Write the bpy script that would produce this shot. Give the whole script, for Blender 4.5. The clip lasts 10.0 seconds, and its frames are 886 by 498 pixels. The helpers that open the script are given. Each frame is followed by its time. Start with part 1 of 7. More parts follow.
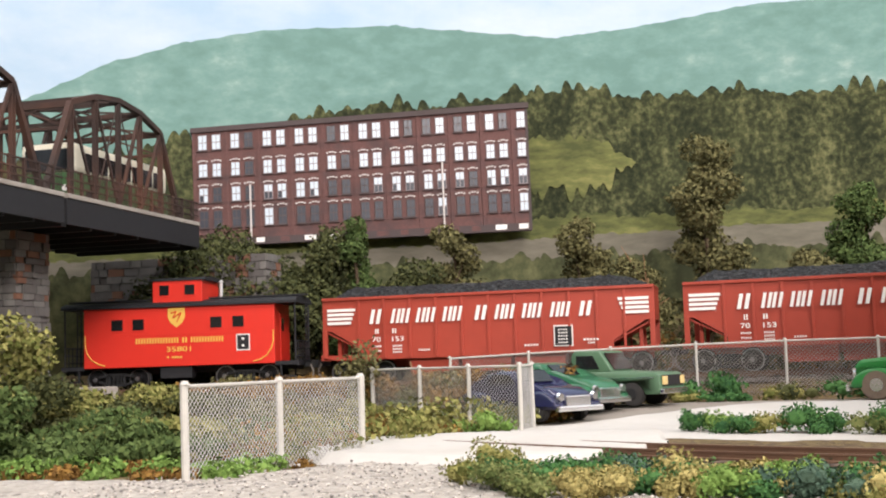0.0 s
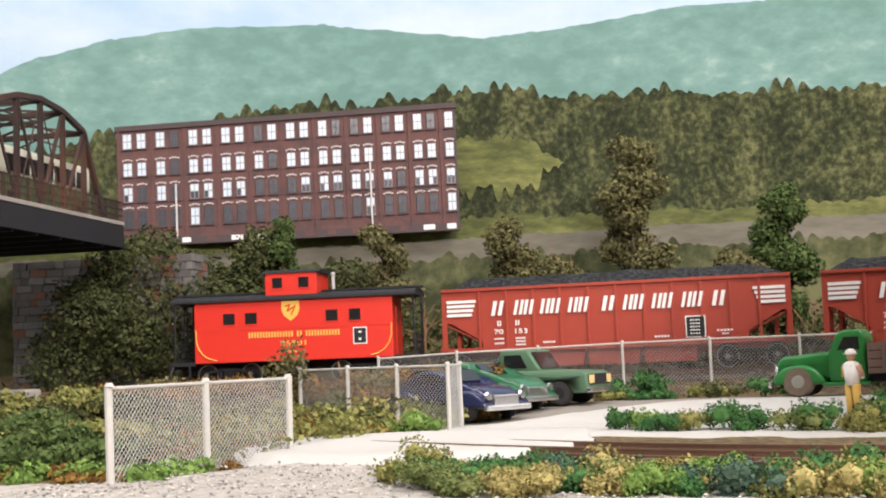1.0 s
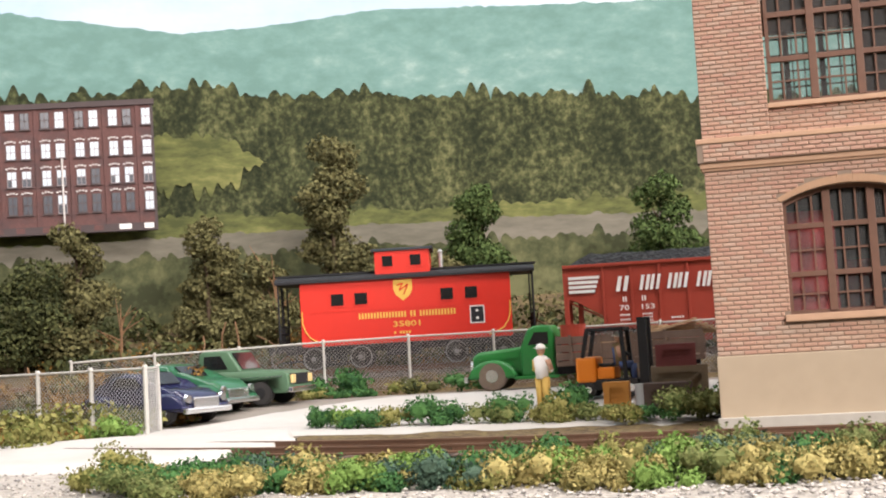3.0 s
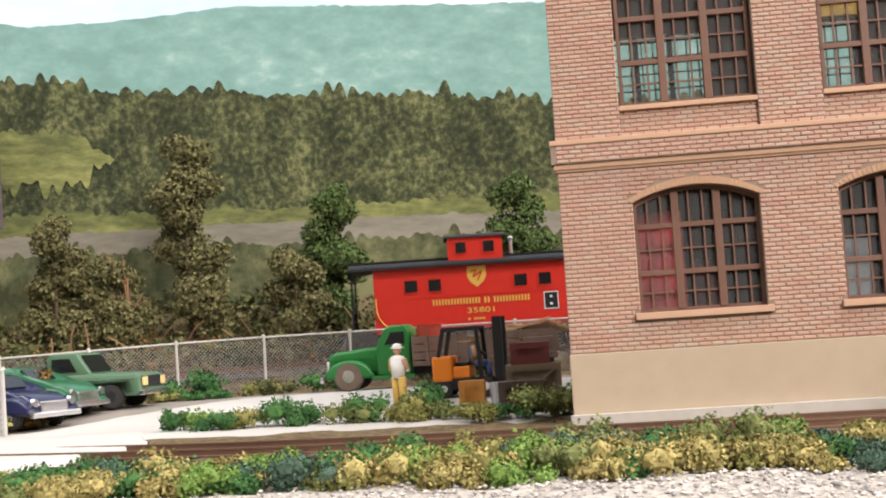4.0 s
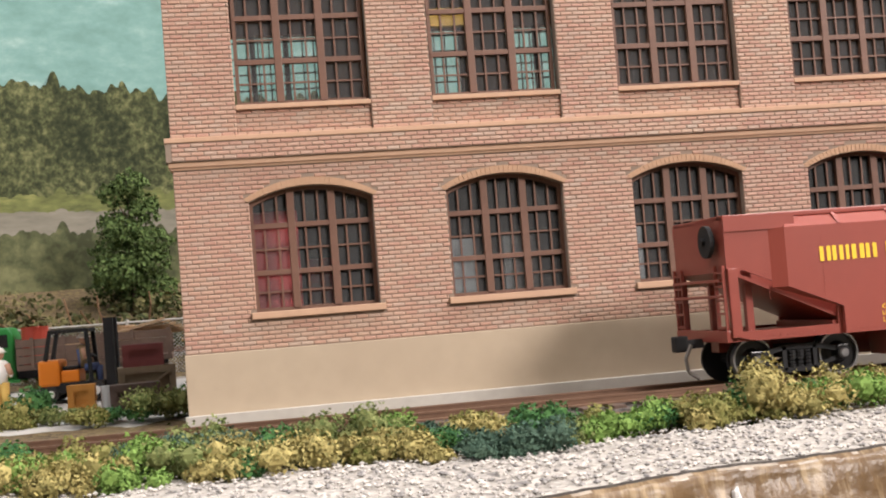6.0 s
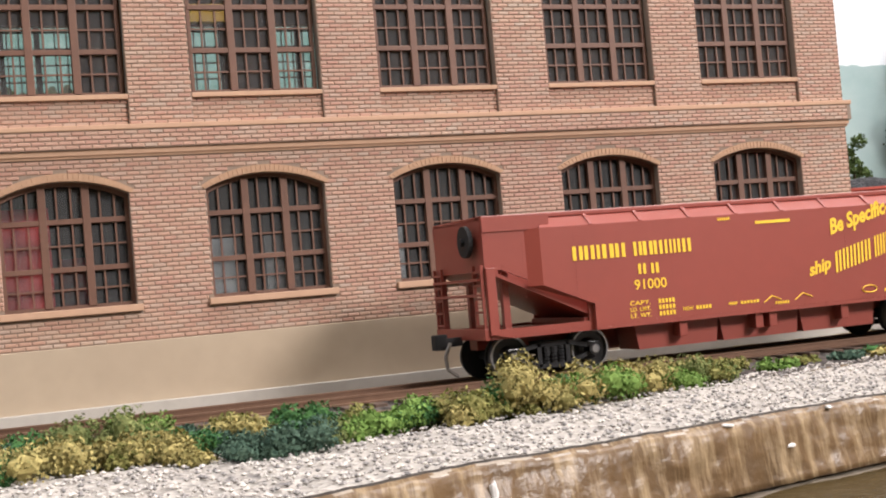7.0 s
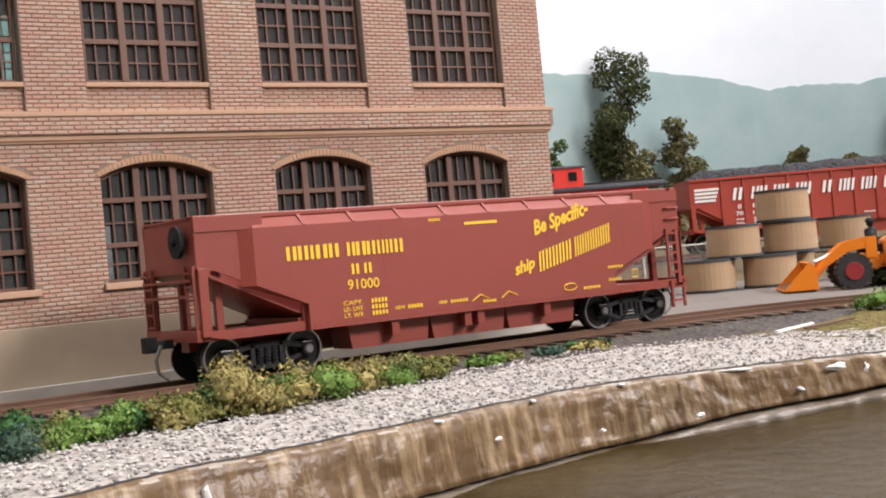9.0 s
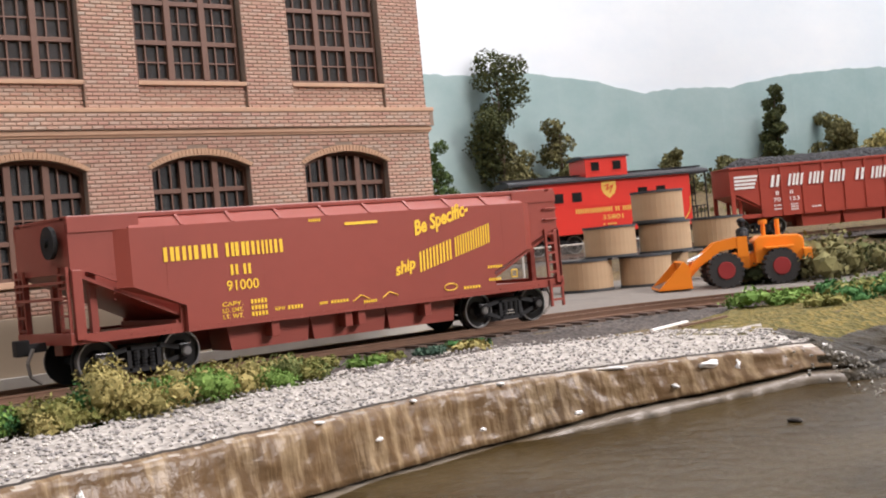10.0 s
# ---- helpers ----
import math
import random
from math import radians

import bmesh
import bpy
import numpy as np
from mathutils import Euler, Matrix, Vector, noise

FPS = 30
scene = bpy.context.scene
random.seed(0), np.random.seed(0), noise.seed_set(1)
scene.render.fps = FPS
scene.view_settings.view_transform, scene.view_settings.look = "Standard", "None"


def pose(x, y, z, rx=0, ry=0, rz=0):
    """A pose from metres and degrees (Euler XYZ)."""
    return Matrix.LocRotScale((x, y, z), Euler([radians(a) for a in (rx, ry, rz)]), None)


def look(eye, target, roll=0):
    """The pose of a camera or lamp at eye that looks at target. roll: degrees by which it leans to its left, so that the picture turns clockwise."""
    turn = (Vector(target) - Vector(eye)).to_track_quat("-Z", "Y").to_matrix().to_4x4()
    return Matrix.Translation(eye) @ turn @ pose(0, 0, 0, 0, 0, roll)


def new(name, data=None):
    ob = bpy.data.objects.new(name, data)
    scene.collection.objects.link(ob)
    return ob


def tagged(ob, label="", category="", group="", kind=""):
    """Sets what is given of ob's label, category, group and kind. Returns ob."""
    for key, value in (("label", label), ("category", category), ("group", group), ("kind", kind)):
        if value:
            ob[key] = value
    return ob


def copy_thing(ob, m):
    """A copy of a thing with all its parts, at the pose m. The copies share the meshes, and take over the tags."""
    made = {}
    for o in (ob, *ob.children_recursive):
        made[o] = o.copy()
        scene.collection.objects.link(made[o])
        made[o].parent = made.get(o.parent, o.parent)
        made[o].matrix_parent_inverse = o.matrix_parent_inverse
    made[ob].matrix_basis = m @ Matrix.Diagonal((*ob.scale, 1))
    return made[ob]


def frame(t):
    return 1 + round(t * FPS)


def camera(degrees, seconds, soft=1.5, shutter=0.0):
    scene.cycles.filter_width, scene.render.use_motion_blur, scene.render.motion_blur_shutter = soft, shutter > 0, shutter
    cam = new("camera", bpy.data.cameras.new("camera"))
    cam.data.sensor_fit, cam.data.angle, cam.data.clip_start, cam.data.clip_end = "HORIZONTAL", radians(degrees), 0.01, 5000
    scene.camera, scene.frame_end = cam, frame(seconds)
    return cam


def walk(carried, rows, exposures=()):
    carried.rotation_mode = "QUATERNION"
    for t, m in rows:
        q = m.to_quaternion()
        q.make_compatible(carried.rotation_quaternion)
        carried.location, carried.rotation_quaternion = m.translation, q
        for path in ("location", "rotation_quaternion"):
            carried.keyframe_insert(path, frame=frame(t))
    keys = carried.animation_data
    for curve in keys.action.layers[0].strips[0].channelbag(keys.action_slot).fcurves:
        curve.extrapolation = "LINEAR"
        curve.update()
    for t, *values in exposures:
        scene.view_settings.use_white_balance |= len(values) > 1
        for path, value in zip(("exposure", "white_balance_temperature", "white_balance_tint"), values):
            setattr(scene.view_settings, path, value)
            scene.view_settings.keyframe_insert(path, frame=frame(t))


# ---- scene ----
# A model railway in 1:87 (HO). Lengths below are in millimetres, turned into metres by MM.
MM = 0.001

# ---- camera: it stands on a slightly leaning tripod and pans ----
cam = camera(38.0, 10.0, soft=2.0)
EYE = (0.0, 0.0, 22.0)
# seconds, heading, tilt, lean
PAN = [
    (0.0, 29.03, 5.02, -1.87), (0.5, 28.07, 4.99, -1.98), (1.0, 25.82, 4.90, -2.22), (1.5, 21.51, 4.71, -2.64),
    (2.0, 18.29, 4.56, -2.93), (2.2, 17.06, 4.49, -3.03), (3.3, 10.75, 4.13, -3.51), (3.5, 9.45, 4.05, -3.60),
    (4.0, 6.15, 3.83, -3.81), (4.5, 2.67, 3.59, -4.01), (5.0, -1.15, 3.31, -4.20), (5.2, -2.80, 3.19, -4.28),
    (6.3, -14.08, 2.28, -4.71), (6.5, -16.26, 2.10, -4.78), (7.0, -21.34, 1.67, -4.92), (7.5, -25.10, 1.34, -5.01),
    (8.0, -28.01, 1.08, -5.08), (8.5, -31.02, 0.82, -5.14), (9.0, -33.99, 0.56, -5.20), (9.5, -36.78, 0.31, -5.26),
    (10.0, -39.28, 0.09, -5.30)]
walk(cam, [(t, pose(EYE[0] * MM, EYE[1] * MM, EYE[2] * MM, 90 + p, 0, y) @ pose(0, 0, 0, 0, 0, r)) for t, y, p, r in PAN],
     exposures=[(0.0, -0.36, 6500, 16), (1.0, -0.36, 6500, 16), (3.5, -0.2, 6500, 16), (5.0, -0.2, 6500, 16), (6.3, -0.3, 6400, 16), (7.5, -0.37, 6280, 17), (10.0, -0.54, 6230, 18)])

# ---- light: unseen area lamps, added to light the layout ----
world = bpy.data.worlds.new("room_air")
scene.world = world
world.use_nodes = True
world.node_tree.nodes["Background"].inputs[0].default_value = (1.0, 0.96, 0.9, 1)
world.node_tree.nodes["Background"].inputs[1].default_value = 0.16


def unseen_lamp(x, y, z, target, sx, sy, watts, colour):
    data = bpy.data.lights.new("unseen_lamp", "AREA")
    data.shape, data.size, data.size_y, data.energy, data.color = "RECTANGLE", sx, sy, watts, colour
    ob = new("unseen_lamp", data)
    ob.matrix_world = look((x, y, z), target)
    return ob


# key: its side and height follow the hopper's shadow on the factory wall
unseen_lamp(1.15, -1.25, 1.0, (0.1, 0.4, 0.05), 0.7, 0.35, 67.0, (1.0, 0.95, 0.88))
# soft fill from above, added without a known fixture
unseen_lamp(-0.55, -0.6, 1.5, (0.1, 0.6, 0), 1.2, 0.3, 8.0, (1.0, 0.96, 0.91))
# added only to brighten the right-hand backdrop
unseen_lamp(-0.9, 0.0, 1.5, (0.75, 0.7, 0.15), 1.2, 0.3, 10.0, (0.98, 0.98, 0.97))
# added to lift the right backdrop, spools and loader
unseen_lamp(0.95, 0.1, 1.35, (0.85, 0.85, 0.12), 1.2, 0.3, 40.0, (1.0, 0.97, 0.93))


# ---- mesh tools ----
def link_mesh(name, me, material, parent=None, label="", smooth=False):
    me.transform(Matrix.Scale(MM, 4))
    for m in (material if isinstance(material, (list, tuple)) else [material]):
        me.materials.append(m)
    if smooth:
        me.polygons.foreach_set("use_smooth", [True] * len(me.polygons))
    ob = new(name, me)
    ob.parent = parent
    if label:
        ob["label"] = label
    return ob


def part(name, bm, material, parent=None, label="", smooth=False):
    """Links a bmesh, in millimetres, as one mesh object under a thing or a part."""
    bmesh.ops.recalc_face_normals(bm, faces=bm.faces)
    me = bpy.data.meshes.new(name)
    bm.to_mesh(me)
    bm.free()
    return link_mesh(name, me, material, parent, label, smooth)


def bare(name, verts, faces, material, parent=None, label="", smooth=False):
    me = bpy.data.meshes.new(name)
    me.from_pydata(verts, [], faces)
    return link_mesh(name, me, material, parent, label, smooth)


def mm(x, y, z, rx=0, ry=0, rz=0):
    return pose(x * MM, y * MM, z * MM, rx, ry, rz)


def empty(name, m, label, category, group="", kind=""):
    ob = new(name)
    ob.empty_display_size = 0.01
    ob.matrix_basis = m
    return tagged(ob, label, category, group, kind)


def BM():
    return bmesh.new()


def box(bm, x0, x1, y0, y1, z0, z1, bevel=0.0, m=None):
    mat = Matrix.Translation(((x0 + x1) / 2, (y0 + y1) / 2, (z0 + z1) / 2)) @ Matrix.Diagonal((abs(x1 - x0), abs(y1 - y0), abs(z1 - z0), 1))
    g = bmesh.ops.create_cube(bm, size=1, matrix=(m @ mat) if m else mat)["verts"]
    if bevel:
        edges = {e for v in g for e in v.link_edges}
        bmesh.ops.bevel(bm, geom=list(edges), offset=bevel, segments=2, affect="EDGES", profile=0.6)
    return bm


def bx(x0, x1, y0, y1, z0, z1, bevel=0.0, m=None):
    return box(BM(), x0, x1, y0, y1, z0, z1, bevel, m)


def cyl(bm, p, q, r, r2=None, seg=12):
    p, q = Vector(p), Vector(q)
    d = q - p
    m = Matrix.Translation((p + q) / 2) @ d.to_track_quat("Z", "Y").to_matrix().to_4x4()
    bmesh.ops.create_cone(bm, cap_ends=True, segments=seg, radius1=r, radius2=r if r2 is None else r2, depth=d.length, matrix=m)
    return bm


def bar(bm, p, q, w, h=None):
    """A square bar from p to q."""
    p, q = Vector(p), Vector(q)
    d = q - p
    m = Matrix.Translation((p + q) / 2) @ d.to_track_quat("Y", "Z").to_matrix().to_4x4() @ Matrix.Diagonal((w, d.length, h or w, 1))
    bmesh.ops.create_cube(bm, size=1, matrix=m)
    return bm


def prism(bm, pts, a, b, axis="y", bevel=0.0):
    """A flat outline pushed from a to b. axis y: pts are (x, z); x: (y, z); z: (x, y)."""
    put = {"y": lambda u, v, w: (u, w, v), "x": lambda u, v, w: (w, u, v), "z": lambda u, v, w: (u, v, w)}[axis]
    lo = [bm.verts.new(put(u, v, a)) for u, v in pts]
    hi = [bm.verts.new(put(u, v, b)) for u, v in pts]
    n = len(pts)
    fs = [bm.faces.new(lo), bm.faces.new(hi[::-1])]
    for i in range(n):
        fs.append(bm.faces.new((lo[i], hi[i], hi[(i + 1) % n], lo[(i + 1) % n])))
    if bevel:
        edges = {e for f in fs for e in f.edges}
        bmesh.ops.bevel(bm, geom=list(edges), offset=bevel, segments=2, affect="EDGES", profile=0.6)
    return bm


def tube(bm, pts, r, seg=6):
    for a, b in zip(pts[:-1], pts[1:]):
        cyl(bm, a, b, r, seg=seg)
    return bm


def spline(pts, step):
    """Points on a smooth curve through pts (x, y), about step apart, and the heading at each."""
    p = np.array(pts, float)
    q = np.vstack([2 * p[0] - p[1], p, 2 * p[-1] - p[-2]])
    out = []
    for i in range(1, len(q) - 2):
        for u in np.linspace(0, 1, 40, endpoint=False):
            a, b, c, d = q[i - 1:i + 3]
            out.append(0.5 * (2 * b + (c - a) * u + (2 * a - 5 * b + 4 * c - d) * u * u + (3 * b - a - 3 * c + d) * u ** 3))
    out = np.array(out + [p[-1]])
    s = np.r_[0, np.cumsum(np.hypot(*np.diff(out, axis=0).T))]
    n = max(2, int(s[-1] / step))
    g = np.linspace(0, s[-1], n + 1)
    x, y = np.interp(g, s, out[:, 0]), np.interp(g, s, out[:, 1])
    h = np.arctan2(np.gradient(y), np.gradient(x))
    return np.c_[x, y, h, g]


# ---- materials ----
def mat(name, base, rough=0.7, metal=0.0, var=0.15, grain=300.0, bump=0.2, coat=0.0, second=None, spots=0.0, depth=0.0002):
    """A surface with colour variation at two scales, fine relief, and stains of a second colour where given."""
    m = bpy.data.materials.new(name)
    m.use_nodes = True
    nt = m.node_tree
    b = nt.nodes["Principled BSDF"]
    b.inputs["Roughness"].default_value, b.inputs["Metallic"].default_value = rough, metal
    b.inputs["Coat Weight"].default_value = coat
    co = nt.nodes.new("ShaderNodeTexCoord")
    fine, wide = nt.nodes.new("ShaderNodeTexNoise"), nt.nodes.new("ShaderNodeTexNoise")
    fine.inputs["Scale"].default_value, fine.inputs["Detail"].default_value = grain, 5
    wide.inputs["Scale"].default_value, wide.inputs["Detail"].default_value = grain / 9, 4
    for n in (fine, wide):
        nt.links.new(co.outputs["Object"], n.inputs["Vector"])
    c1, c2 = nt.nodes.new("ShaderNodeMixRGB"), nt.nodes.new("ShaderNodeMixRGB")
    lo = tuple(max(0.0, c * (1 - var)) for c in base) + (1,)
    hi = tuple(min(1.0, c * (1 + var)) for c in base) + (1,)
    c1.inputs[1].default_value, c1.inputs[2].default_value = lo, hi
    nt.links.new(fine.outputs["Fac"], c1.inputs[0])
    ramp = nt.nodes.new("ShaderNodeMapRange")
    ramp.inputs["From Min"].default_value, ramp.inputs["From Max"].default_value = 0.48, 0.68
    ramp.inputs["To Max"].default_value = spots if second else var
    nt.links.new(wide.outputs["Fac"], ramp.inputs["Value"])
    nt.links.new(ramp.outputs[0], c2.inputs[0])
    nt.links.new(c1.outputs[0], c2.inputs[1])
    c2.inputs[2].default_value = tuple(second or [c * (1 - 2 * var) for c in base]) + (1,)
    nt.links.new(c2.outputs[0], b.inputs["Base Color"])
    if bump:
        bp = nt.nodes.new("ShaderNodeBump")
        bp.inputs["Strength"].default_value, bp.inputs["Distance"].default_value = bump, depth
        nt.links.new(fine.outputs["Fac"], bp.inputs["Height"])
        nt.links.new(bp.outputs[0], b.inputs["Normal"])
    return m


def leaf_mat(name, base, other):
    """Foliage: each leaf clump between two colours."""
    m = bpy.data.materials.new(name)
    m.use_nodes = True
    nt = m.node_tree
    b = nt.nodes["Principled BSDF"]
    b.inputs["Roughness"].default_value = 0.9
    b.inputs["Specular IOR Level"].default_value = 0.15
    geo, mix = nt.nodes.new("ShaderNodeNewGeometry"), nt.nodes.new("ShaderNodeMixRGB")
    mix.inputs[1].default_value, mix.inputs[2].default_value = base + (1,), other + (1,)
    nt.links.new(geo.outputs["Random Per Island"], mix.inputs[0])
    nt.links.new(mix.outputs[0], b.inputs["Base Color"])
    return m


def ground_mat(name, layers, rough=0.95, grain=900.0, bump=0.6, depth=0.0006):
    """Loose ground: a speckle of several colours at grain size under a wide drift of tone."""
    m = bpy.data.materials.new(name)
    m.use_nodes = True
    nt = m.node_tree
    b = nt.nodes["Principled BSDF"]
    b.inputs["Roughness"].default_value = rough
    b.inputs["Specular IOR Level"].default_value = 0.2
    co, vo, no = nt.nodes.new("ShaderNodeTexCoord"), nt.nodes.new("ShaderNodeTexVoronoi"), nt.nodes.new("ShaderNodeTexNoise")
    vo.inputs["Scale"].default_value, no.inputs["Scale"].default_value, no.inputs["Detail"].default_value = grain, grain / 14, 5
    nt.links.new(co.outputs["Object"], vo.inputs["Vector"])
    nt.links.new(co.outputs["Object"], no.inputs["Vector"])
    sep = nt.nodes.new("ShaderNodeSeparateColor")
    nt.links.new(vo.outputs["Color"], sep.inputs[0])
    add = nt.nodes.new("ShaderNodeMath")
    add.operation = "MULTIPLY_ADD"
    nt.links.new(no.outputs["Fac"], add.inputs[0])
    add.inputs[1].default_value = 0.7
    nt.links.new(sep.outputs[0], add.inputs[2])
    ramp = nt.nodes.new("ShaderNodeValToRGB")
    els = ramp.color_ramp.elements
    while len(els) < len(layers):
        els.new(0.5)
    for e, (p, c) in zip(els, layers):
        e.position, e.color = p, c + (1,)
    sc = nt.nodes.new("ShaderNodeMath")
    sc.operation = "MULTIPLY"
    sc.inputs[1].default_value = 0.62
    nt.links.new(add.outputs[0], sc.inputs[0])
    nt.links.new(sc.outputs[0], ramp.inputs[0])
    nt.links.new(ramp.outputs[0], b.inputs["Base Color"])
    bp = nt.nodes.new("ShaderNodeBump")
    bp.inputs["Strength"].default_value, bp.inputs["Distance"].default_value = bump, depth
    nt.links.new(vo.outputs["Distance"], bp.inputs["Height"])
    nt.links.new(bp.outputs[0], b.inputs["Normal"])
    return m


M_BRICK = mat("tan_red_brick", (0.46, 0.25, 0.155), 0.85, var=0.2, grain=500, bump=0.3, second=(0.38, 0.27, 0.2), spots=0.5)
M_MORTAR = mat("weathered_mortar", (0.25, 0.19, 0.145), 0.95, var=0.15, grain=800)
M_STONE_TRIM = mat("painted_concrete", (0.395, 0.315, 0.225), 0.85, var=0.08, grain=200, bump=0.1, second=(0.36, 0.28, 0.2), spots=0.35)
M_SILL = mat("tan_sill_stone", (0.46, 0.29, 0.19), 0.85, var=0.1, grain=400)
M_WINFRAME = mat("brown_window_paint", (0.13, 0.06, 0.036), 0.6, var=0.15, grain=500, bump=0.1)
# near-black that stands in for the shade inside the factory
M_INNER_SHADE = mat("interior_shade", (0.02, 0.018, 0.018), 0.9, var=0.3, grain=80)
M_HOPPER = mat("oxide_red_car_paint", (0.25, 0.05, 0.034), 0.38, var=0.06, grain=300, bump=0.04, second=(0.19, 0.045, 0.032), spots=0.3)
M_WM = mat("bright_oxide_paint", (0.36, 0.048, 0.026), 0.5, var=0.08, grain=300, bump=0.05, second=(0.26, 0.035, 0.02), spots=0.4)
M_CABOOSE = mat("scarlet_car_paint", (0.66, 0.028, 0.014), 0.45, var=0.05, grain=300, bump=0.04)
M_BLACK = mat("black_roof_paint", (0.022, 0.022, 0.025), 0.6, var=0.2, grain=300, bump=0.1)
M_TRUCK = mat("black_truck_casting", (0.01, 0.01, 0.011), 0.8, var=0.2, grain=300)
M_WHEEL = mat("polished_wheel_steel", (0.35, 0.35, 0.36), 0.3, 0.9, var=0.1)
M_GLOSSBLACK = mat("glossy_black_casting", (0.008, 0.008, 0.009), 0.3, var=0.2, bump=0)
M_COAL = ground_mat("coal_load", [(0.0, (0.006, 0.006, 0.007)), (0.5, (0.015, 0.015, 0.016)), (1.0, (0.05, 0.05, 0.052))], 0.6, 700, 0.9, 0.001)
M_YELLOW = mat("yellow_lettering", (0.82, 0.5, 0.02), 0.6, var=0.04, bump=0)
M_WHITE = mat("white_lettering", (0.8, 0.78, 0.75), 0.6, var=0.04, bump=0)
M_GOLD = mat("gold_lettering", (0.75, 0.45, 0.08), 0.6, var=0.04, bump=0)
M_RAIL = mat("rusty_rail", (0.17, 0.095, 0.06), 0.55, 0.4, var=0.25, grain=400)
M_TIE = mat("creosote_tie", (0.11, 0.07, 0.05), 0.9, var=0.4, grain=500)
M_EARTH = ground_mat("brown_scenic_earth", [(0.0, (0.05, 0.035, 0.02)), (0.45, (0.12, 0.085, 0.05)), (0.8, (0.17, 0.13, 0.06)), (1.0, (0.1, 0.11, 0.035))], grain=700)
M_GRAVEL = ground_mat("pale_gravel", [(0.0, (0.07, 0.065, 0.07)), (0.17, (0.16, 0.15, 0.145)), (0.24, (0.35, 0.325, 0.29)), (1.0, (0.5, 0.465, 0.42))], grain=600, bump=0.9, depth=0.001)
M_BALLAST = ground_mat("dark_cinder_ballast", [(0.0, (0.025, 0.022, 0.02)), (0.5, (0.075, 0.066, 0.06)), (0.85, (0.12, 0.1, 0.085)), (1.0, (0.26, 0.23, 0.2))], grain=800, bump=0.8, depth=0.0008)
M_YARD = mat("white_plaster_yard", (0.5, 0.485, 0.455), 0.9, var=0.08, grain=250, bump=0.3, second=(0.44, 0.42, 0.38), spots=0.6)
M_GREYDIRT = mat("grey_packed_dirt", (0.24, 0.215, 0.185), 0.95, var=0.15, grain=300, bump=0.3)
M_CINDERLOT = mat("dark_cinder_lot", (0.15, 0.132, 0.112), 0.95, var=0.25, grain=400, bump=0.5)
M_GRASS = ground_mat("dry_static_grass", [(0.0, (0.05, 0.055, 0.018)), (0.45, (0.13, 0.11, 0.035)), (0.75, (0.2, 0.15, 0.045)), (1.0, (0.28, 0.2, 0.06))], grain=700, bump=1.0, depth=0.0012)
def bank_mat():
    """Brown painted plaster: slanting dry-brush strokes of tan, a pale worn rim, dark pits."""
    m = mat("painted_plaster_bank", (0.125, 0.075, 0.035), 0.32, var=0.4, grain=330, bump=0.6, second=(0.05, 0.033, 0.018), spots=0.7, depth=0.0007)
    nt = m.node_tree
    b = nt.nodes["Principled BSDF"]
    src = b.inputs["Base Color"].links[0].from_socket
    co, mp, no = nt.nodes.new("ShaderNodeTexCoord"), nt.nodes.new("ShaderNodeMapping"), nt.nodes.new("ShaderNodeTexNoise")
    mp.inputs["Rotation"].default_value = (0, radians(-42), 0)
    mp.inputs["Scale"].default_value = (7.5, 3.0, 0.9)
    no.inputs["Scale"].default_value, no.inputs["Detail"].default_value, no.inputs["Roughness"].default_value = 70, 6, 0.65
    nt.links.new(co.outputs["Object"], mp.inputs[0])
    nt.links.new(mp.outputs[0], no.inputs["Vector"])
    rg, mx = nt.nodes.new("ShaderNodeMapRange"), nt.nodes.new("ShaderNodeMixRGB")
    rg.inputs["From Min"].default_value, rg.inputs["From Max"].default_value, rg.inputs["To Max"].default_value = 0.47, 0.66, 0.85
    nt.links.new(no.outputs["Fac"], rg.inputs["Value"])
    nt.links.new(rg.outputs[0], mx.inputs[0])
    nt.links.new(src, mx.inputs[1])
    mx.inputs[2].default_value = (0.34, 0.25, 0.145, 1)
    nt.links.new(mx.outputs[0], b.inputs["Base Color"])
    return m


M_ROCK = bank_mat()
M_RIM_WHITE = mat("chipped_white_rim", (0.33, 0.28, 0.22), 0.35, var=0.2, grain=500, bump=0.6, second=(0.12, 0.08, 0.045), spots=1.0, depth=0.0006)
M_SHELF = mat("grey_brown_shelf_plaster", (0.11, 0.082, 0.05), 0.4, var=0.35, grain=300, bump=0.7, second=(0.32, 0.29, 0.25), spots=0.5, depth=0.0008)
M_NEARBLACK = mat("near_black_brown", (0.025, 0.018, 0.012), 0.8, var=0.3, grain=400)
M_SLAGBANK = mat("wet_dark_mud", (0.034, 0.026, 0.014), 0.45, var=0.5, grain=330, bump=1.0, second=(0.018, 0.016, 0.014), spots=0.7, depth=0.003)
M_WATER = mat("murky_brown_river", (0.04, 0.026, 0.008), 0.3, var=0.28, grain=240, bump=0.55, second=(0.068, 0.048, 0.02), spots=0.7, depth=0.0012)

for m_, k_ in ((M_ROCK, 0.24), (M_WATER, 0.06), (M_SLAGBANK, 0.1), (M_BLACK, 0.25)):
    m_.node_tree.nodes["Principled BSDF"].inputs["Specular IOR Level"].default_value = k_

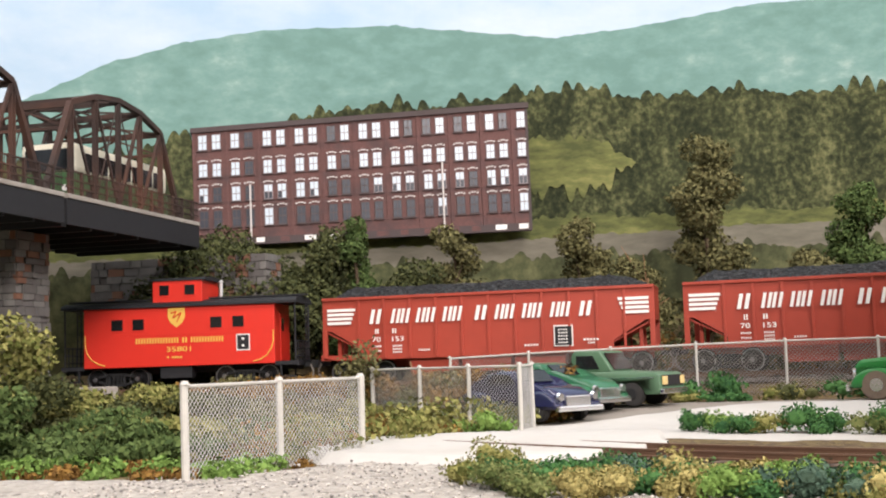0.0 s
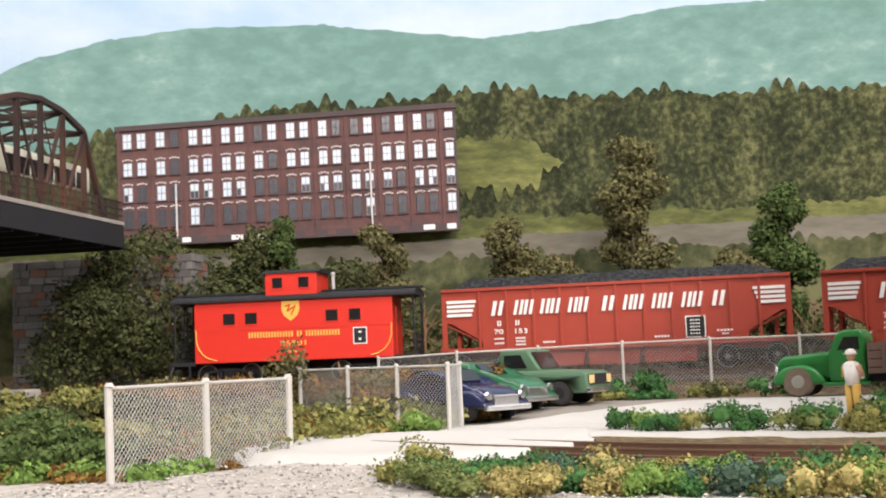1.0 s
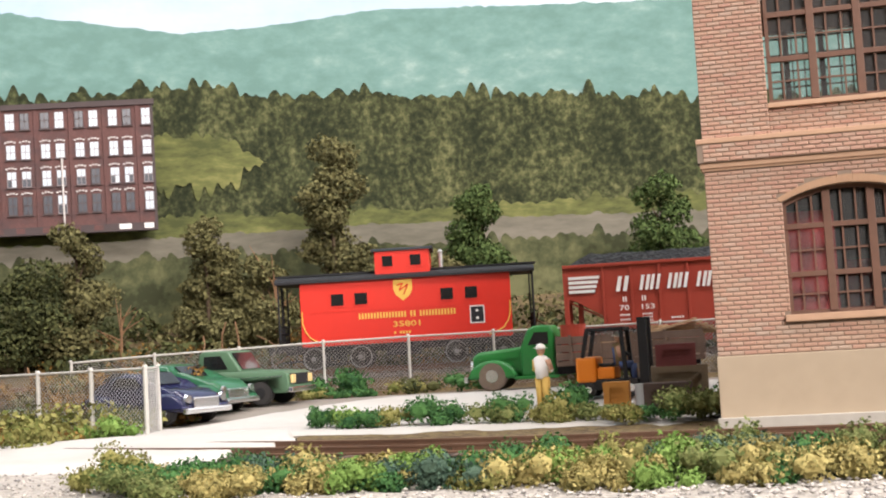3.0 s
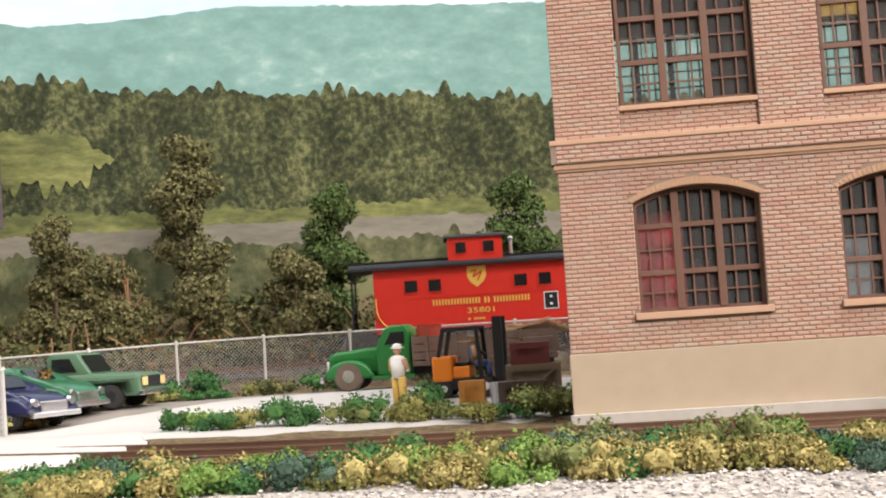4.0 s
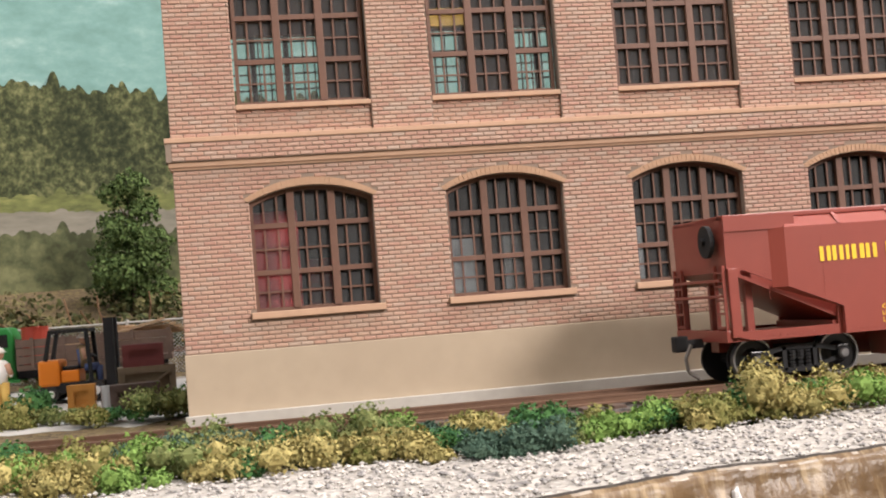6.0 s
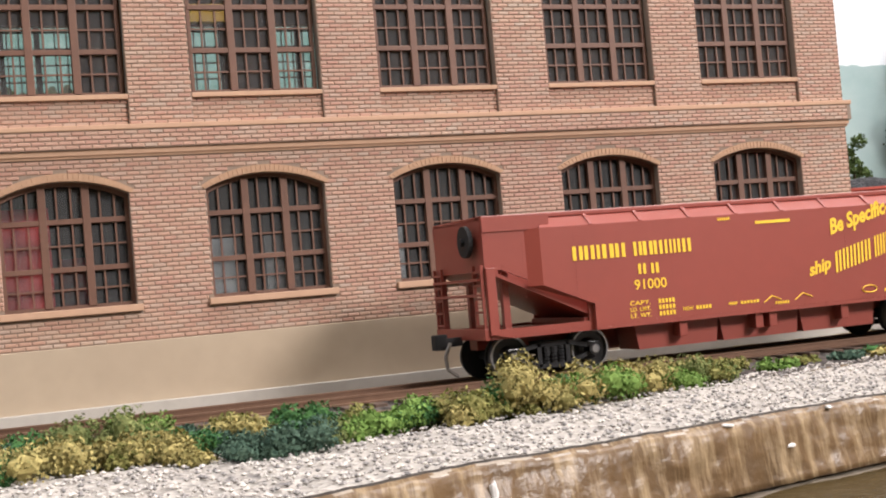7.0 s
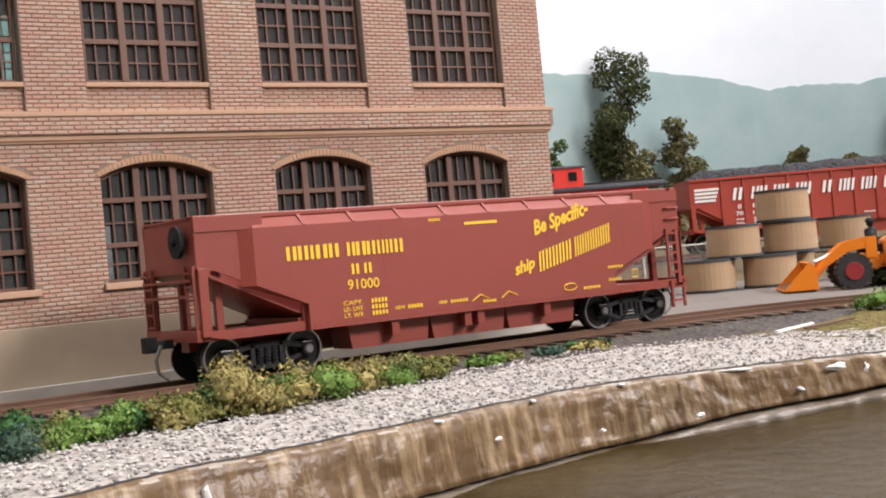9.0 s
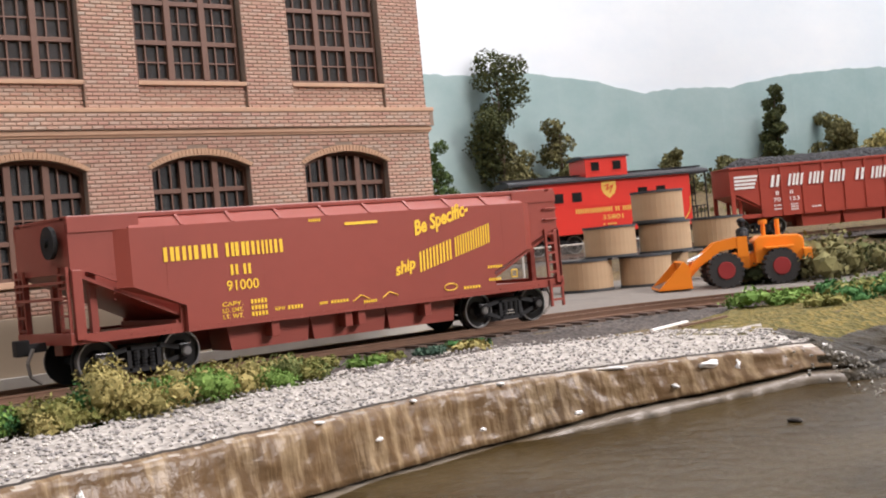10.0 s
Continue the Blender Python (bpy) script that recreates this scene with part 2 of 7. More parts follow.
TRAIN_LINE = [(-760, 240), (-600, 340), (-449, 453), (-363, 491), (-263, 525), (-141, 553), (-30, 571), (120, 578), (290, 562), (440, 518), (569, 456), (700, 372), (860, 250)]
FRONT_LINE = [(-480, 520), (-360, 436), (-225, 352), (-94, 296), (0, 282), (84, 278.5), (123, 278), (259, 276), (312, 263), (358, 232), (420, 170)]
EDGE_LINE = [(-1100, 40), (-600, 60), (-200, 95), (-60, 118), (0, 138), (56, 158), (72, 161), (101, 166), (139, 173), (164, 169), (188, 159), (204, 149.5), (213, 149), (232, 172), (262, 184), (330, 190), (450, 190), (1300, 170)]
TRAIN = spline(TRAIN_LINE, 2.0)
FRONT = spline(FRONT_LINE, 2.0)
EDGE = spline(EDGE_LINE, 2.0)
RAIL_BACK = 14.0     # railhead of the raised line behind the yard
RAIL_FRONT = 0.0     # railhead of the siding before the factory
RIVER = -13.2


def smooth(u):
    u = np.clip(u, 0, 1)
    return u * u * (3 - 2 * u)


def ground_height(x, y):
    yt = np.interp(x, TRAIN[:, 0], TRAIN[:, 1])
    slope = np.gradient(TRAIN[:, 1], TRAIN[:, 0])
    e = (y - yt) * np.cos(np.arctan(np.interp(x, TRAIN[:, 0], slope)))
    z = -3.0 + 1.5 * smooth((y - 300) / 60) + 4.0 * smooth((y - 400) / 80)
    z = z + (RAIL_BACK - 3.2 - z) * smooth((e + 34) / 16)
    z = z + np.maximum(0, e - 18) * (0.26 - 0.12 * smooth((x - 100) / 300))
    return float(z)


def river_height(x, y):
    """The poured river, heaped up at the end of the bank."""
    return RIVER + 5.6 * np.exp(-((x - 226) / 48) ** 2 - ((y - 152) / 46) ** 2)


def sheet(name, xs, lower, upper, material, lift, rows=24, rough_edge=0.0, bumps=0.0, label="", category="ground", seed=0):
    """A thin layer on the ground between two curves y(x)."""
    lower, upper = np.array(lower, float), np.array(upper, float)
    verts, faces = [], []
    for i, x in enumerate(xs):
        a, b = np.interp(x, lower[:, 0], lower[:, 1]), np.interp(x, upper[:, 0], upper[:, 1])
        a += rough_edge * noise.noise((x * 0.13, 3 + seed, 0)) + rough_edge * 0.5 * noise.noise((x * 0.5, 7 + seed, 0))
        b += rough_edge * noise.noise((x * 0.13, 9 + seed, 0)) + rough_edge * 0.5 * noise.noise((x * 0.5, 1 + seed, 0))
        for j in range(rows + 1):
            y = a + (max(b, a + 0.1) - a) * j / rows
            rim = 0.0 if 0 < j < rows else -lift - 0.6
            verts.append((x, y, ground_height(x, y) + lift + rim + bumps * noise.noise((x * 0.2, y * 0.2, seed))))
    n = rows + 1
    for i in range(len(xs) - 1):
        for j in range(rows):
            faces.append((i * n + j, (i + 1) * n + j, (i + 1) * n + j + 1, i * n + j + 1))
    ob = bare(name, verts, faces, material, smooth=True)
    return tagged(ob, label, category, kind="structure")


def build_ground():
    xs = np.r_[np.arange(-1100, -520, 30), np.arange(-520, 620, 4), np.arange(620, 1320, 30)]
    verts, faces, rows = [], [], 110
    for x in xs:
        e = np.interp(x, EDGE[:, 0], EDGE[:, 1])
        for j in range(rows + 1):
            y = e + (1150 - e) * (j / rows) ** 1.35
            verts.append((x, y, ground_height(x, y) + 0.5 * noise.noise((x * 0.08, y * 0.08, 0))))
    n = rows + 1
    for i in range(len(xs) - 1):
        for j in range(rows):
            faces.append((i * n + j, (i + 1) * n + j, (i + 1) * n + j + 1, i * n + j + 1))
    tagged(bare("ground", verts, faces, M_EARTH, smooth=True), "brown scenic earth of the layout", "ground", kind="structure")
    # the broken plaster bank that drops to the river: rim, face, undercut crack, low shelf
    cut = EDGE[(EDGE[:, 0] > -700) & (EDGE[:, 0] < 1000)]
    fine = [np.interp(np.arange(cut[0, 3], cut[-1, 3], 1.0), cut[:, 3], cut[:, k]) for k in range(4)]
    verts, faces, mats = [], [], []
    rows = 22
    for x, y, h, s in zip(*fine):
        end = smooth((x - 205) / 14)
        deep = float(np.interp(x, [120, 150, 172, 190, 204, 214], [-12.4, -12.0, -9.6, -8.4, -6.4, -5.4]))      # foot of the face, higher towards the end
        foot = float(river_height(x, y - 6)) - 0.6
        lip = 0.5 * noise.noise((s * 0.11, 0, 5)) + 0.3 * noise.noise((s * 0.5, 3, 5))
        shelf = 3.4 + 1.6 * noise.noise((s * 0.05, 1, 1)) + 0.9 * noise.noise((s * 0.3, 2, 1))
        for j in range(rows + 1):
            u = j / rows
            rough = 0.45 * noise.noise((s * 0.09, u * 3, 0)) + 0.28 * noise.noise((s * 0.4, u * 8, 4)) + 0.16 * noise.noise((s * 1.1, u * 18, 9))
            if j <= 3:                                          # rim
                out, z = 0.5 * j + 0.3 * lip, -1.7 - 0.28 * j + lip * 0.5
            elif j <= 13:                                       # painted face
                v = (j - 3) / 10
                out, z = 1.7 + 2.4 * v + rough * 1.4, -2.6 + (deep + 2.6) * v
            elif j <= 15:                                       # undercut
                out, z = 2.6 + rough, deep - 0.25 * (j - 13) + 0.3 * noise.noise((s * 0.25, 0, 3))
            else:                                               # shelf and its front
                v = (j - 15) / 7
                out = 3.0 + shelf * min(1, v * 1.6) + rough
                z = deep - 0.6 - 0.6 * v + (foot - deep + 1.0) * max(0, v - 0.5) / 0.5
            if end > 0:
                out += end * (24 * u + 3.5 * noise.noise((s * 0.15, u * 6, 9)) * u)
                z = z * (1 - end) + end * (-2.0 - 9.6 * u + 1.2 * noise.noise((s * 0.2, u * 7, 4)) * u)
            verts.append((x + out * math.sin(h), y - out * math.cos(h), z))
            if j:
                # index 3 is near-black: the first row of the rim and the undercut
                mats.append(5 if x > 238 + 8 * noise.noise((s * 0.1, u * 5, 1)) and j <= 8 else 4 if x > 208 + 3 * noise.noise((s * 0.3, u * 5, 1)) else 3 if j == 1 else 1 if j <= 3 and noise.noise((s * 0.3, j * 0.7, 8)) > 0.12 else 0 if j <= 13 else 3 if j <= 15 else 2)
    n = rows + 1
    count = len(fine[0])
    keep = []
    for i in range(count - 1):
        for j in range(rows):
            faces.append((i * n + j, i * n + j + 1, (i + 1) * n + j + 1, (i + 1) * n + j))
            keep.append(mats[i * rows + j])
    bank = bare("river_bank", verts, faces, [M_ROCK, M_RIM_WHITE, M_SHELF, M_NEARBLACK, M_SLAGBANK, M_GRASS], smooth=True)
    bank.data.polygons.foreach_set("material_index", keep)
    tagged(bank, "chipped brown plaster river bank with white scars", "river bank", kind="structure")
    verts, faces = [], []
    xs, ys = np.r_[-1100:-100:100, -100:420:6, 420:1320:100].astype(float), np.r_[-430:60:40, 60:232:6].astype(float)
    for x in xs:
        for y in ys:
            verts.append((x, y, river_height(x, y) + 0.35 * noise.noise((x * 0.035, y * 0.05, 2))))
    n = len(ys)
    faces = [(i * n + j, (i + 1) * n + j, (i + 1) * n + j + 1, i * n + j + 1) for i in range(len(xs) - 1) for j in range(n - 1)]
    tagged(bare("water", verts, faces, M_WATER, smooth=True), "murky brown painted river surface", "river", kind="structure")


def ballast_bed(name, line, rail_z, width, material, label):
    verts, faces = [], []
    for x, y, h, s in line:
        for d, z in ((-width - 5, -4.5), (-width, -2.6), (width, -2.6), (width + 5, -4.5)):
            w = 0.6 * noise.noise((x * 0.2, y * 0.2, d))
            verts.append((x - (d + w) * math.sin(h), y + (d + w) * math.cos(h), rail_z + z + 0.25 * w))
    for i in range(len(line) - 1):
        for j in range(3):
            faces.append((i * 4 + j, i * 4 + 4 + j, i * 4 + 5 + j, i * 4 + j + 1))
    tagged(bare(name, verts, faces, material, smooth=True), label, "ballast", kind="structure")


def build_track(name, line, rail_z, label):
    root = empty(name, Matrix(), label, "track", kind="structure")
    for side in (-8.25, 8.25):
        bm = BM()
        prof = [(-0.95, -1.9), (0.95, -1.9), (0.95, -1.6), (0.25, -1.4), (0.25, -0.55), (0.45, -0.45), (0.45, 0), (-0.45, 0), (-0.45, -0.45), (-0.25, -0.55), (-0.25, -1.4), (-0.95, -1.6)]
        rings = []
        for x, y, h, s in line[::2]:
            rings.append([bm.verts.new((x - (side + u) * math.sin(h), y + (side + u) * math.cos(h), rail_z + v)) for u, v in prof])
        for a, b in zip(rings[:-1], rings[1:]):
            for k in range(len(prof)):
                bm.faces.new((a[k], b[k], b[(k + 1) % len(prof)], a[(k + 1) % len(prof)]))
        part("rail", bm, M_RAIL, root, "rust-brown steel rail")
    me = None
    dist = np.arange(3, line[-1, 3], 6.6)
    for n, s in enumerate(dist):
        x, y = np.interp(s, line[:, 3], line[:, 0]), np.interp(s, line[:, 3], line[:, 1])
        if not -520 < x < 640:
            continue
        h = np.interp(s, line[:, 3], line[:, 2])
        if me is None:
            ob = part("tie", bx(-1.4, 1.4, -15, 15, -1.6, 0, 0.12), M_TIE, root)
            me = ob.data
        else:
            ob = new("tie", me)
            ob.parent = root
        ob.matrix_basis = mm(x, y, rail_z - 1.9 + random.uniform(-0.1, 0.1), 0, 0, math.degrees(h) + random.uniform(-2, 2))


build_ground()
ballast_bed("ballast_back", TRAIN, RAIL_BACK, 17, M_BALLAST, "grey ballast under the raised line")
ballast_bed("ballast_front", FRONT, RAIL_FRONT, 17, M_BALLAST, "dark cinder ballast under the siding")
XS = np.arange(-300, 262, 2.0)
sheet("gravel", np.arange(-420, 250, 2.0), [(-500, 60), (-200, 96), (-60, 119), (0, 139), (56, 159), (72, 162), (101, 167), (139, 174), (164, 170), (188, 160), (204, 151), (213, 150), (230, 172), (250, 190)],
      [(-500, 215), (-250, 214), (-190, 226), (-170, 290), (-120, 282), (-95, 246), (-40, 222), (24, 206), (82, 206), (145, 222), (200, 230), (222, 214), (250, 192)], M_GRAVEL, 0.9, 40, 2.0, 0.5, "pale speckled gravel along the river edge")
sheet("driveway", np.arange(-215, -112, 2.0), [(-215, 300), (-190, 272), (-150, 262), (-128, 272), (-114, 318)], [(-215, 330), (-180, 352), (-128, 362), (-114, 319)], M_YARD, 2.6, 12, 2.0, 0.15, "white plaster level crossing over the siding")
sheet("yard_pavement", np.arange(-186, 2, 2.0), [(-186, 362), (-170, 345), (-125, 346), (-100, 342), (-60, 340), (2, 334)], [(-186, 400), (-165, 440), (-130, 485), (-80, 498), (2, 498)], M_YARD, 0.8, 16, 3.0, 0.2, "white plaster yard beside the factory")
sheet("dirt_lot", np.arange(-262, 60, 3.0), [(-262, 395), (-180, 385), (-100, 370), (60, 380)], [(-262, 470), (-190, 496), (-100, 520), (60, 530)], M_GREYDIRT, 0.4, 16, 3.0, 0.2, "grey packed dirt of the parking lot")
sheet("storage_yard", np.arange(262, 470, 3.0), [(262, 298), (330, 280), (380, 262), (470, 250)], [(262, 520), (350, 500), (470, 430)], M_CINDERLOT, 0.6, 16, 3.0, 0.2, "grey packed dirt of the storage yard")
sheet("cinder_apron", np.arange(150, 312, 3.0), [(150, 229), (200, 234), (222, 224), (250, 222), (312, 236)], [(150, 262), (312, 250)], M_BALLAST, 0.6, 10, 2.0, 0.5, "dark cinders beside the siding")
sheet("grass_bank", np.arange(226, 460, 3.0), [(226, 172), (262, 188), (330, 198), (460, 198)], [(226, 200), (262, 222), (300, 238), (345, 214), (400, 205), (460, 202)], M_GRASS, 0.9, 12, 2.0, 0.4, "ochre dry grass on the river bank")
build_track("siding_track", FRONT, RAIL_FRONT, "rusty siding rails on dark ties")
build_track("main_track", TRAIN, RAIL_BACK, "raised main line rails on dark ties")


# ---- painted backdrop ----
def curve_wall(az):
    return float(np.interp(az, [-110, -80, -66, -62, -58, -55, -52, -48, -45, -42, -39, -35, -30, -15, 0, 15, 30, 45, 60, 75, 110], [900, 1600, 1690, 1470, 1302, 1203, 1121, 1031, 976, 928, 888, 842, 797, 765, 745, 733, 722, 710, 690, 640, 560]))


def paint_mat(name, cols, scale, stretch=(1, 1, 1), rough=0.9, wide=0.8):
    """Brushed backdrop paint: dabs of a few tones at two sizes."""
    m = bpy.data.materials.new(name)
    m.use_nodes = True
    nt = m.node_tree
    b = nt.nodes["Principled BSDF"]
    b.inputs["Roughness"].default_value = rough
    b.inputs["Specular IOR Level"].default_value = 0.1
    co, mp = nt.nodes.new("ShaderNodeTexCoord"), nt.nodes.new("ShaderNodeMapping")
    mp.inputs["Scale"].default_value = stretch
    nt.links.new(co.outputs["Object"], mp.inputs[0])
    a, c = nt.nodes.new("ShaderNodeTexNoise"), nt.nodes.new("ShaderNodeTexNoise")
    a.inputs["Scale"].default_value, a.inputs["Detail"].default_value, a.inputs["Roughness"].default_value = scale, 6, 0.65
    c.inputs["Scale"].default_value, c.inputs["Detail"].default_value = scale / 6, 3
    mx = nt.nodes.new("ShaderNodeMath")
    mx.operation = "MULTIPLY_ADD"
    mx.inputs[1].default_value = wide
    sub = nt.nodes.new("ShaderNodeMath")
    sub.operation = "SUBTRACT"
    sub.inputs[1].default_value = wide / 2
    for n in (a, c):
        nt.links.new(mp.outputs[0], n.inputs["Vector"])
    nt.links.new(c.outputs["Fac"], mx.inputs[0])
    nt.links.new(a.outputs["Fac"], sub.inputs[0])
    nt.links.new(sub.outputs[0], mx.inputs[2])
    ramp = nt.nodes.new("ShaderNodeValToRGB")
    els = ramp.color_ramp.elements
    while len(els) < len(cols):
        els.new(0.5)
    for e, (p, col) in zip(els, cols):
        e.position, e.color = p, col + (1,)
    nt.links.new(mx.outputs[0], ramp.inputs[0])
    nt.links.new(ramp.outputs[0], b.inputs["Base Color"])
    return m


M_SKY = paint_mat("painted_sky", [(0.3, (0.37, 0.5, 0.63)), (0.7, (0.56, 0.63, 0.69))], 8, (1, 1, 2.5))
# right half: whiter, greyer paint whose colour also makes up for weaker light
M_SKY_LIGHTENED = paint_mat("painted_lightened_sky", [(0.3, (0.68, 0.74, 0.78)), (0.7, (0.78, 0.81, 0.82))], 6, (1, 1, 2.5))
M_HILL = paint_mat("painted_far_hills", [(0.34, (0.14, 0.25, 0.222)), (0.52, (0.17, 0.295, 0.265)), (0.62, (0.2, 0.325, 0.295)), (0.75, (0.29, 0.4, 0.37))], 60, (1, 1, 1.8), wide=0.5)
M_HILL_LIGHTENED = paint_mat("painted_lightened_hills", [(0.3, (0.29, 0.40, 0.39)), (0.7, (0.36, 0.46, 0.45))], 25, (1, 1, 1.6))
M_WOOD = paint_mat("painted_woods", [(0.34, (0.022, 0.027, 0.015)), (0.47, (0.04, 0.046, 0.023)), (0.56, (0.07, 0.078, 0.035)), (0.64, (0.11, 0.115, 0.052)), (0.76, (0.18, 0.18, 0.085))], 300, (1, 1, 0.9), wide=0.5)
M_SCRUB = paint_mat("painted_scrub", [(0.36, (0.045, 0.05, 0.026)), (0.52, (0.085, 0.092, 0.045)), (0.72, (0.15, 0.15, 0.075))], 120)
M_MEADOW = paint_mat("painted_meadow", [(0.3, (0.075, 0.085, 0.035)), (0.55, (0.14, 0.15, 0.055)), (0.75, (0.23, 0.225, 0.085))], 90, (1, 1, 3))
M_ROADPAINT = paint_mat("painted_road", [(0.3, (0.14, 0.13, 0.1)), (0.7, (0.22, 0.2, 0.16))], 50, (1, 1, 4))


def painted(name, az0, az1, low, high, inset, material, ragged, label, step=0.1, scale=1.0, ragged_low=0.0):
    """A layer of paint board between two elevation lines (heading, degrees)."""
    low, high = np.array(low, float), np.array(high, float)
    verts, faces = [], []
    az = np.arange(az0, az1 + step, step)
    for a in az:
        r = curve_wall(a) - inset
        lo, hi = np.interp(a, low[:, 0], low[:, 1]), np.interp(a, high[:, 0], high[:, 1])
        k = 0.4 + 0.9 * abs(noise.noise((a * 0.8 * scale, 2, 0))) + 0.9 * abs(noise.noise((a * 1.7 * scale, 5, 0))) ** 0.7 + 0.15 * noise.noise((a * 3.1 * scale, 8, 0))
        hi = hi + ragged * (k - 0.8)
        if ragged_low:
            lo = min(hi, lo + ragged_low * (0.5 - k) * 2)
        for e in (lo, hi):
            verts.append((-r * math.sin(radians(a)), r * math.cos(radians(a)), EYE[2] + r * math.tan(radians(e))))
    for i in range(len(az) - 1):
        faces.append((2 * i, 2 * i + 1, 2 * i + 3, 2 * i + 2))
    return tagged(bare(name, verts, faces, material), label, "backdrop", kind="structure")


painted("backdrop_sky", -20, 110, [(-110, -6), (110, -6)], [(-110, 34), (110, 34)], 0, M_SKY, 0, "painted pale blue sky backdrop", 2)
painted("backdrop_sky", -110, -20, [(-110, -6), (110, -6)], [(-110, 34), (110, 34)], 0, M_SKY_LIGHTENED, 0, "painted whitish sky backdrop, lightened for brightness", 2)
HILL_LINE = [(-105, 9), (-62, 6.0), (-58.9, 5.97), (-57.3, 6.08), (-55, 6.18), (-52.4, 5.9), (-50.4, 6.12), (-48.7, 6.07), (-46.1, 6.97), (-43.6, 7.48), (-41.6, 7.6), (-39, 7.85), (-30, 9), (-15, 13), (0, 14.3), (4, 14.5), (8, 14.7), (14.5, 14.95), (17, 14.7), (20.5, 14.35), (23.5, 14.1), (27.8, 14.6), (31, 14.93), (36.7, 14.82), (40.2, 14.25), (43.4, 13.35), (47.4, 11.5), (60, 9), (105, 10)]
painted("backdrop_hills", -20, 105, [(-105, -4), (105, -4)], HILL_LINE, 4, M_HILL, 0.12, "painted blue-green hills with pale dabs", 0.2)
painted("backdrop_hills", -105, -20, [(-105, -4), (105, -4)], HILL_LINE, 4, M_HILL_LIGHTENED, 0.12, "painted pale blue-green hills, lightened for brightness", 0.2)
painted("backdrop_woods", -8, 70, [(-8, -1), (70, -1)],
        [(-8, 9.5), (1, 10.2), (5, 10.7), (10.6, 11.1), (14, 11.3), (20, 11.6), (24.7, 11.95), (28, 11.6), (33, 11.5), (37, 10.8), (41, 10.0), (45, 9.0), (70, 9)],
        8, M_WOOD, 0.9, "painted dark green wooded hillside")
painted("backdrop_meadow", 20.2, 25.4, [(20, 8.5), (22, 8.1), (25.4, 7.6)], [(20, 8.5), (20.8, 9.0), (22, 9.5), (25.4, 9.9)], 8.8, M_MEADOW, 0.6, "painted sunlit clearing", ragged_low=0.7)
painted("backdrop_field", -6, 48, [(-6, 3), (48, 3)], [(-6, 6.0), (8, 6.1), (16, 6.2), (24, 6.3), (30, 5.9), (48, 5.6)], 9, M_MEADOW, 0.5, "painted green field strip")
painted("backdrop_lane", -6, 48, [(-6, 2), (48, 2)], [(-6, 5.0), (10, 5.5), (18, 5.5), (26, 5.3), (48, 4.7)], 9.8, M_ROADPAINT, 0.2, "painted brown lane")
painted("backdrop_scrub", -8, 70, [(-8, -2), (70, -2)], [(-8, 4.2), (10, 4.6), (18, 4.7), (26, 4.5), (48, 4.2), (70, 4)], 10.4, M_SCRUB, 0.7, "painted dim olive scrub")
# ---- factory ----
M_ARCH = mat("arch_brick", (0.43, 0.265, 0.165), 0.85, var=0.12, grain=500)
M_GLASS = bpy.data.materials.new("window_glass")
M_GLASS.use_nodes = True
_b = M_GLASS.node_tree.nodes["Principled BSDF"]
_b.inputs["Base Color"].default_value = (0.7, 0.72, 0.72, 1)
_b.inputs["Roughness"].default_value, _b.inputs["Transmission Weight"].default_value, _b.inputs["IOR"].default_value = 0.04, 0.96, 1.15
BX0, BX1, BY, BTOP, BDEEP = -4.6, 262.0, 322.4, 140.0, 120.0
PITCH = 50.0
BACK_SILL, BACK_HEAD = 84.0, 119.0
WIN = [(13.4 + PITCH * k, 44.4 + PITCH * k) for k in range(5)]      # ground floor openings
UPW = [(11.8 + PITCH * k, 46.0 + PITCH * k) for k in range(5)]      # upper openings
SILL, SPRING, CROWN, LEDGE0, LEDGE1, USILL, UHEAD = 24.2, 51.6, 55.2, 60.6, 68.5, 76.2, 126.0


def arch(x0, x1, spring, crown, n=12):
    w, r = (x1 - x0) / 2, crown - spring
    rad = (w * w + r * r) / (2 * r)
    cx, cz = (x0 + x1) / 2, crown - rad
    a = math.asin(w / rad)
    return [(cx + rad * math.sin(-a + 2 * a * i / n), cz + rad * math.cos(-a + 2 * a * i / n)) for i in range(n + 1)]


M_FOOT = mat('pale_concrete_footing', (0.4, 0.375, 0.335), 0.85)


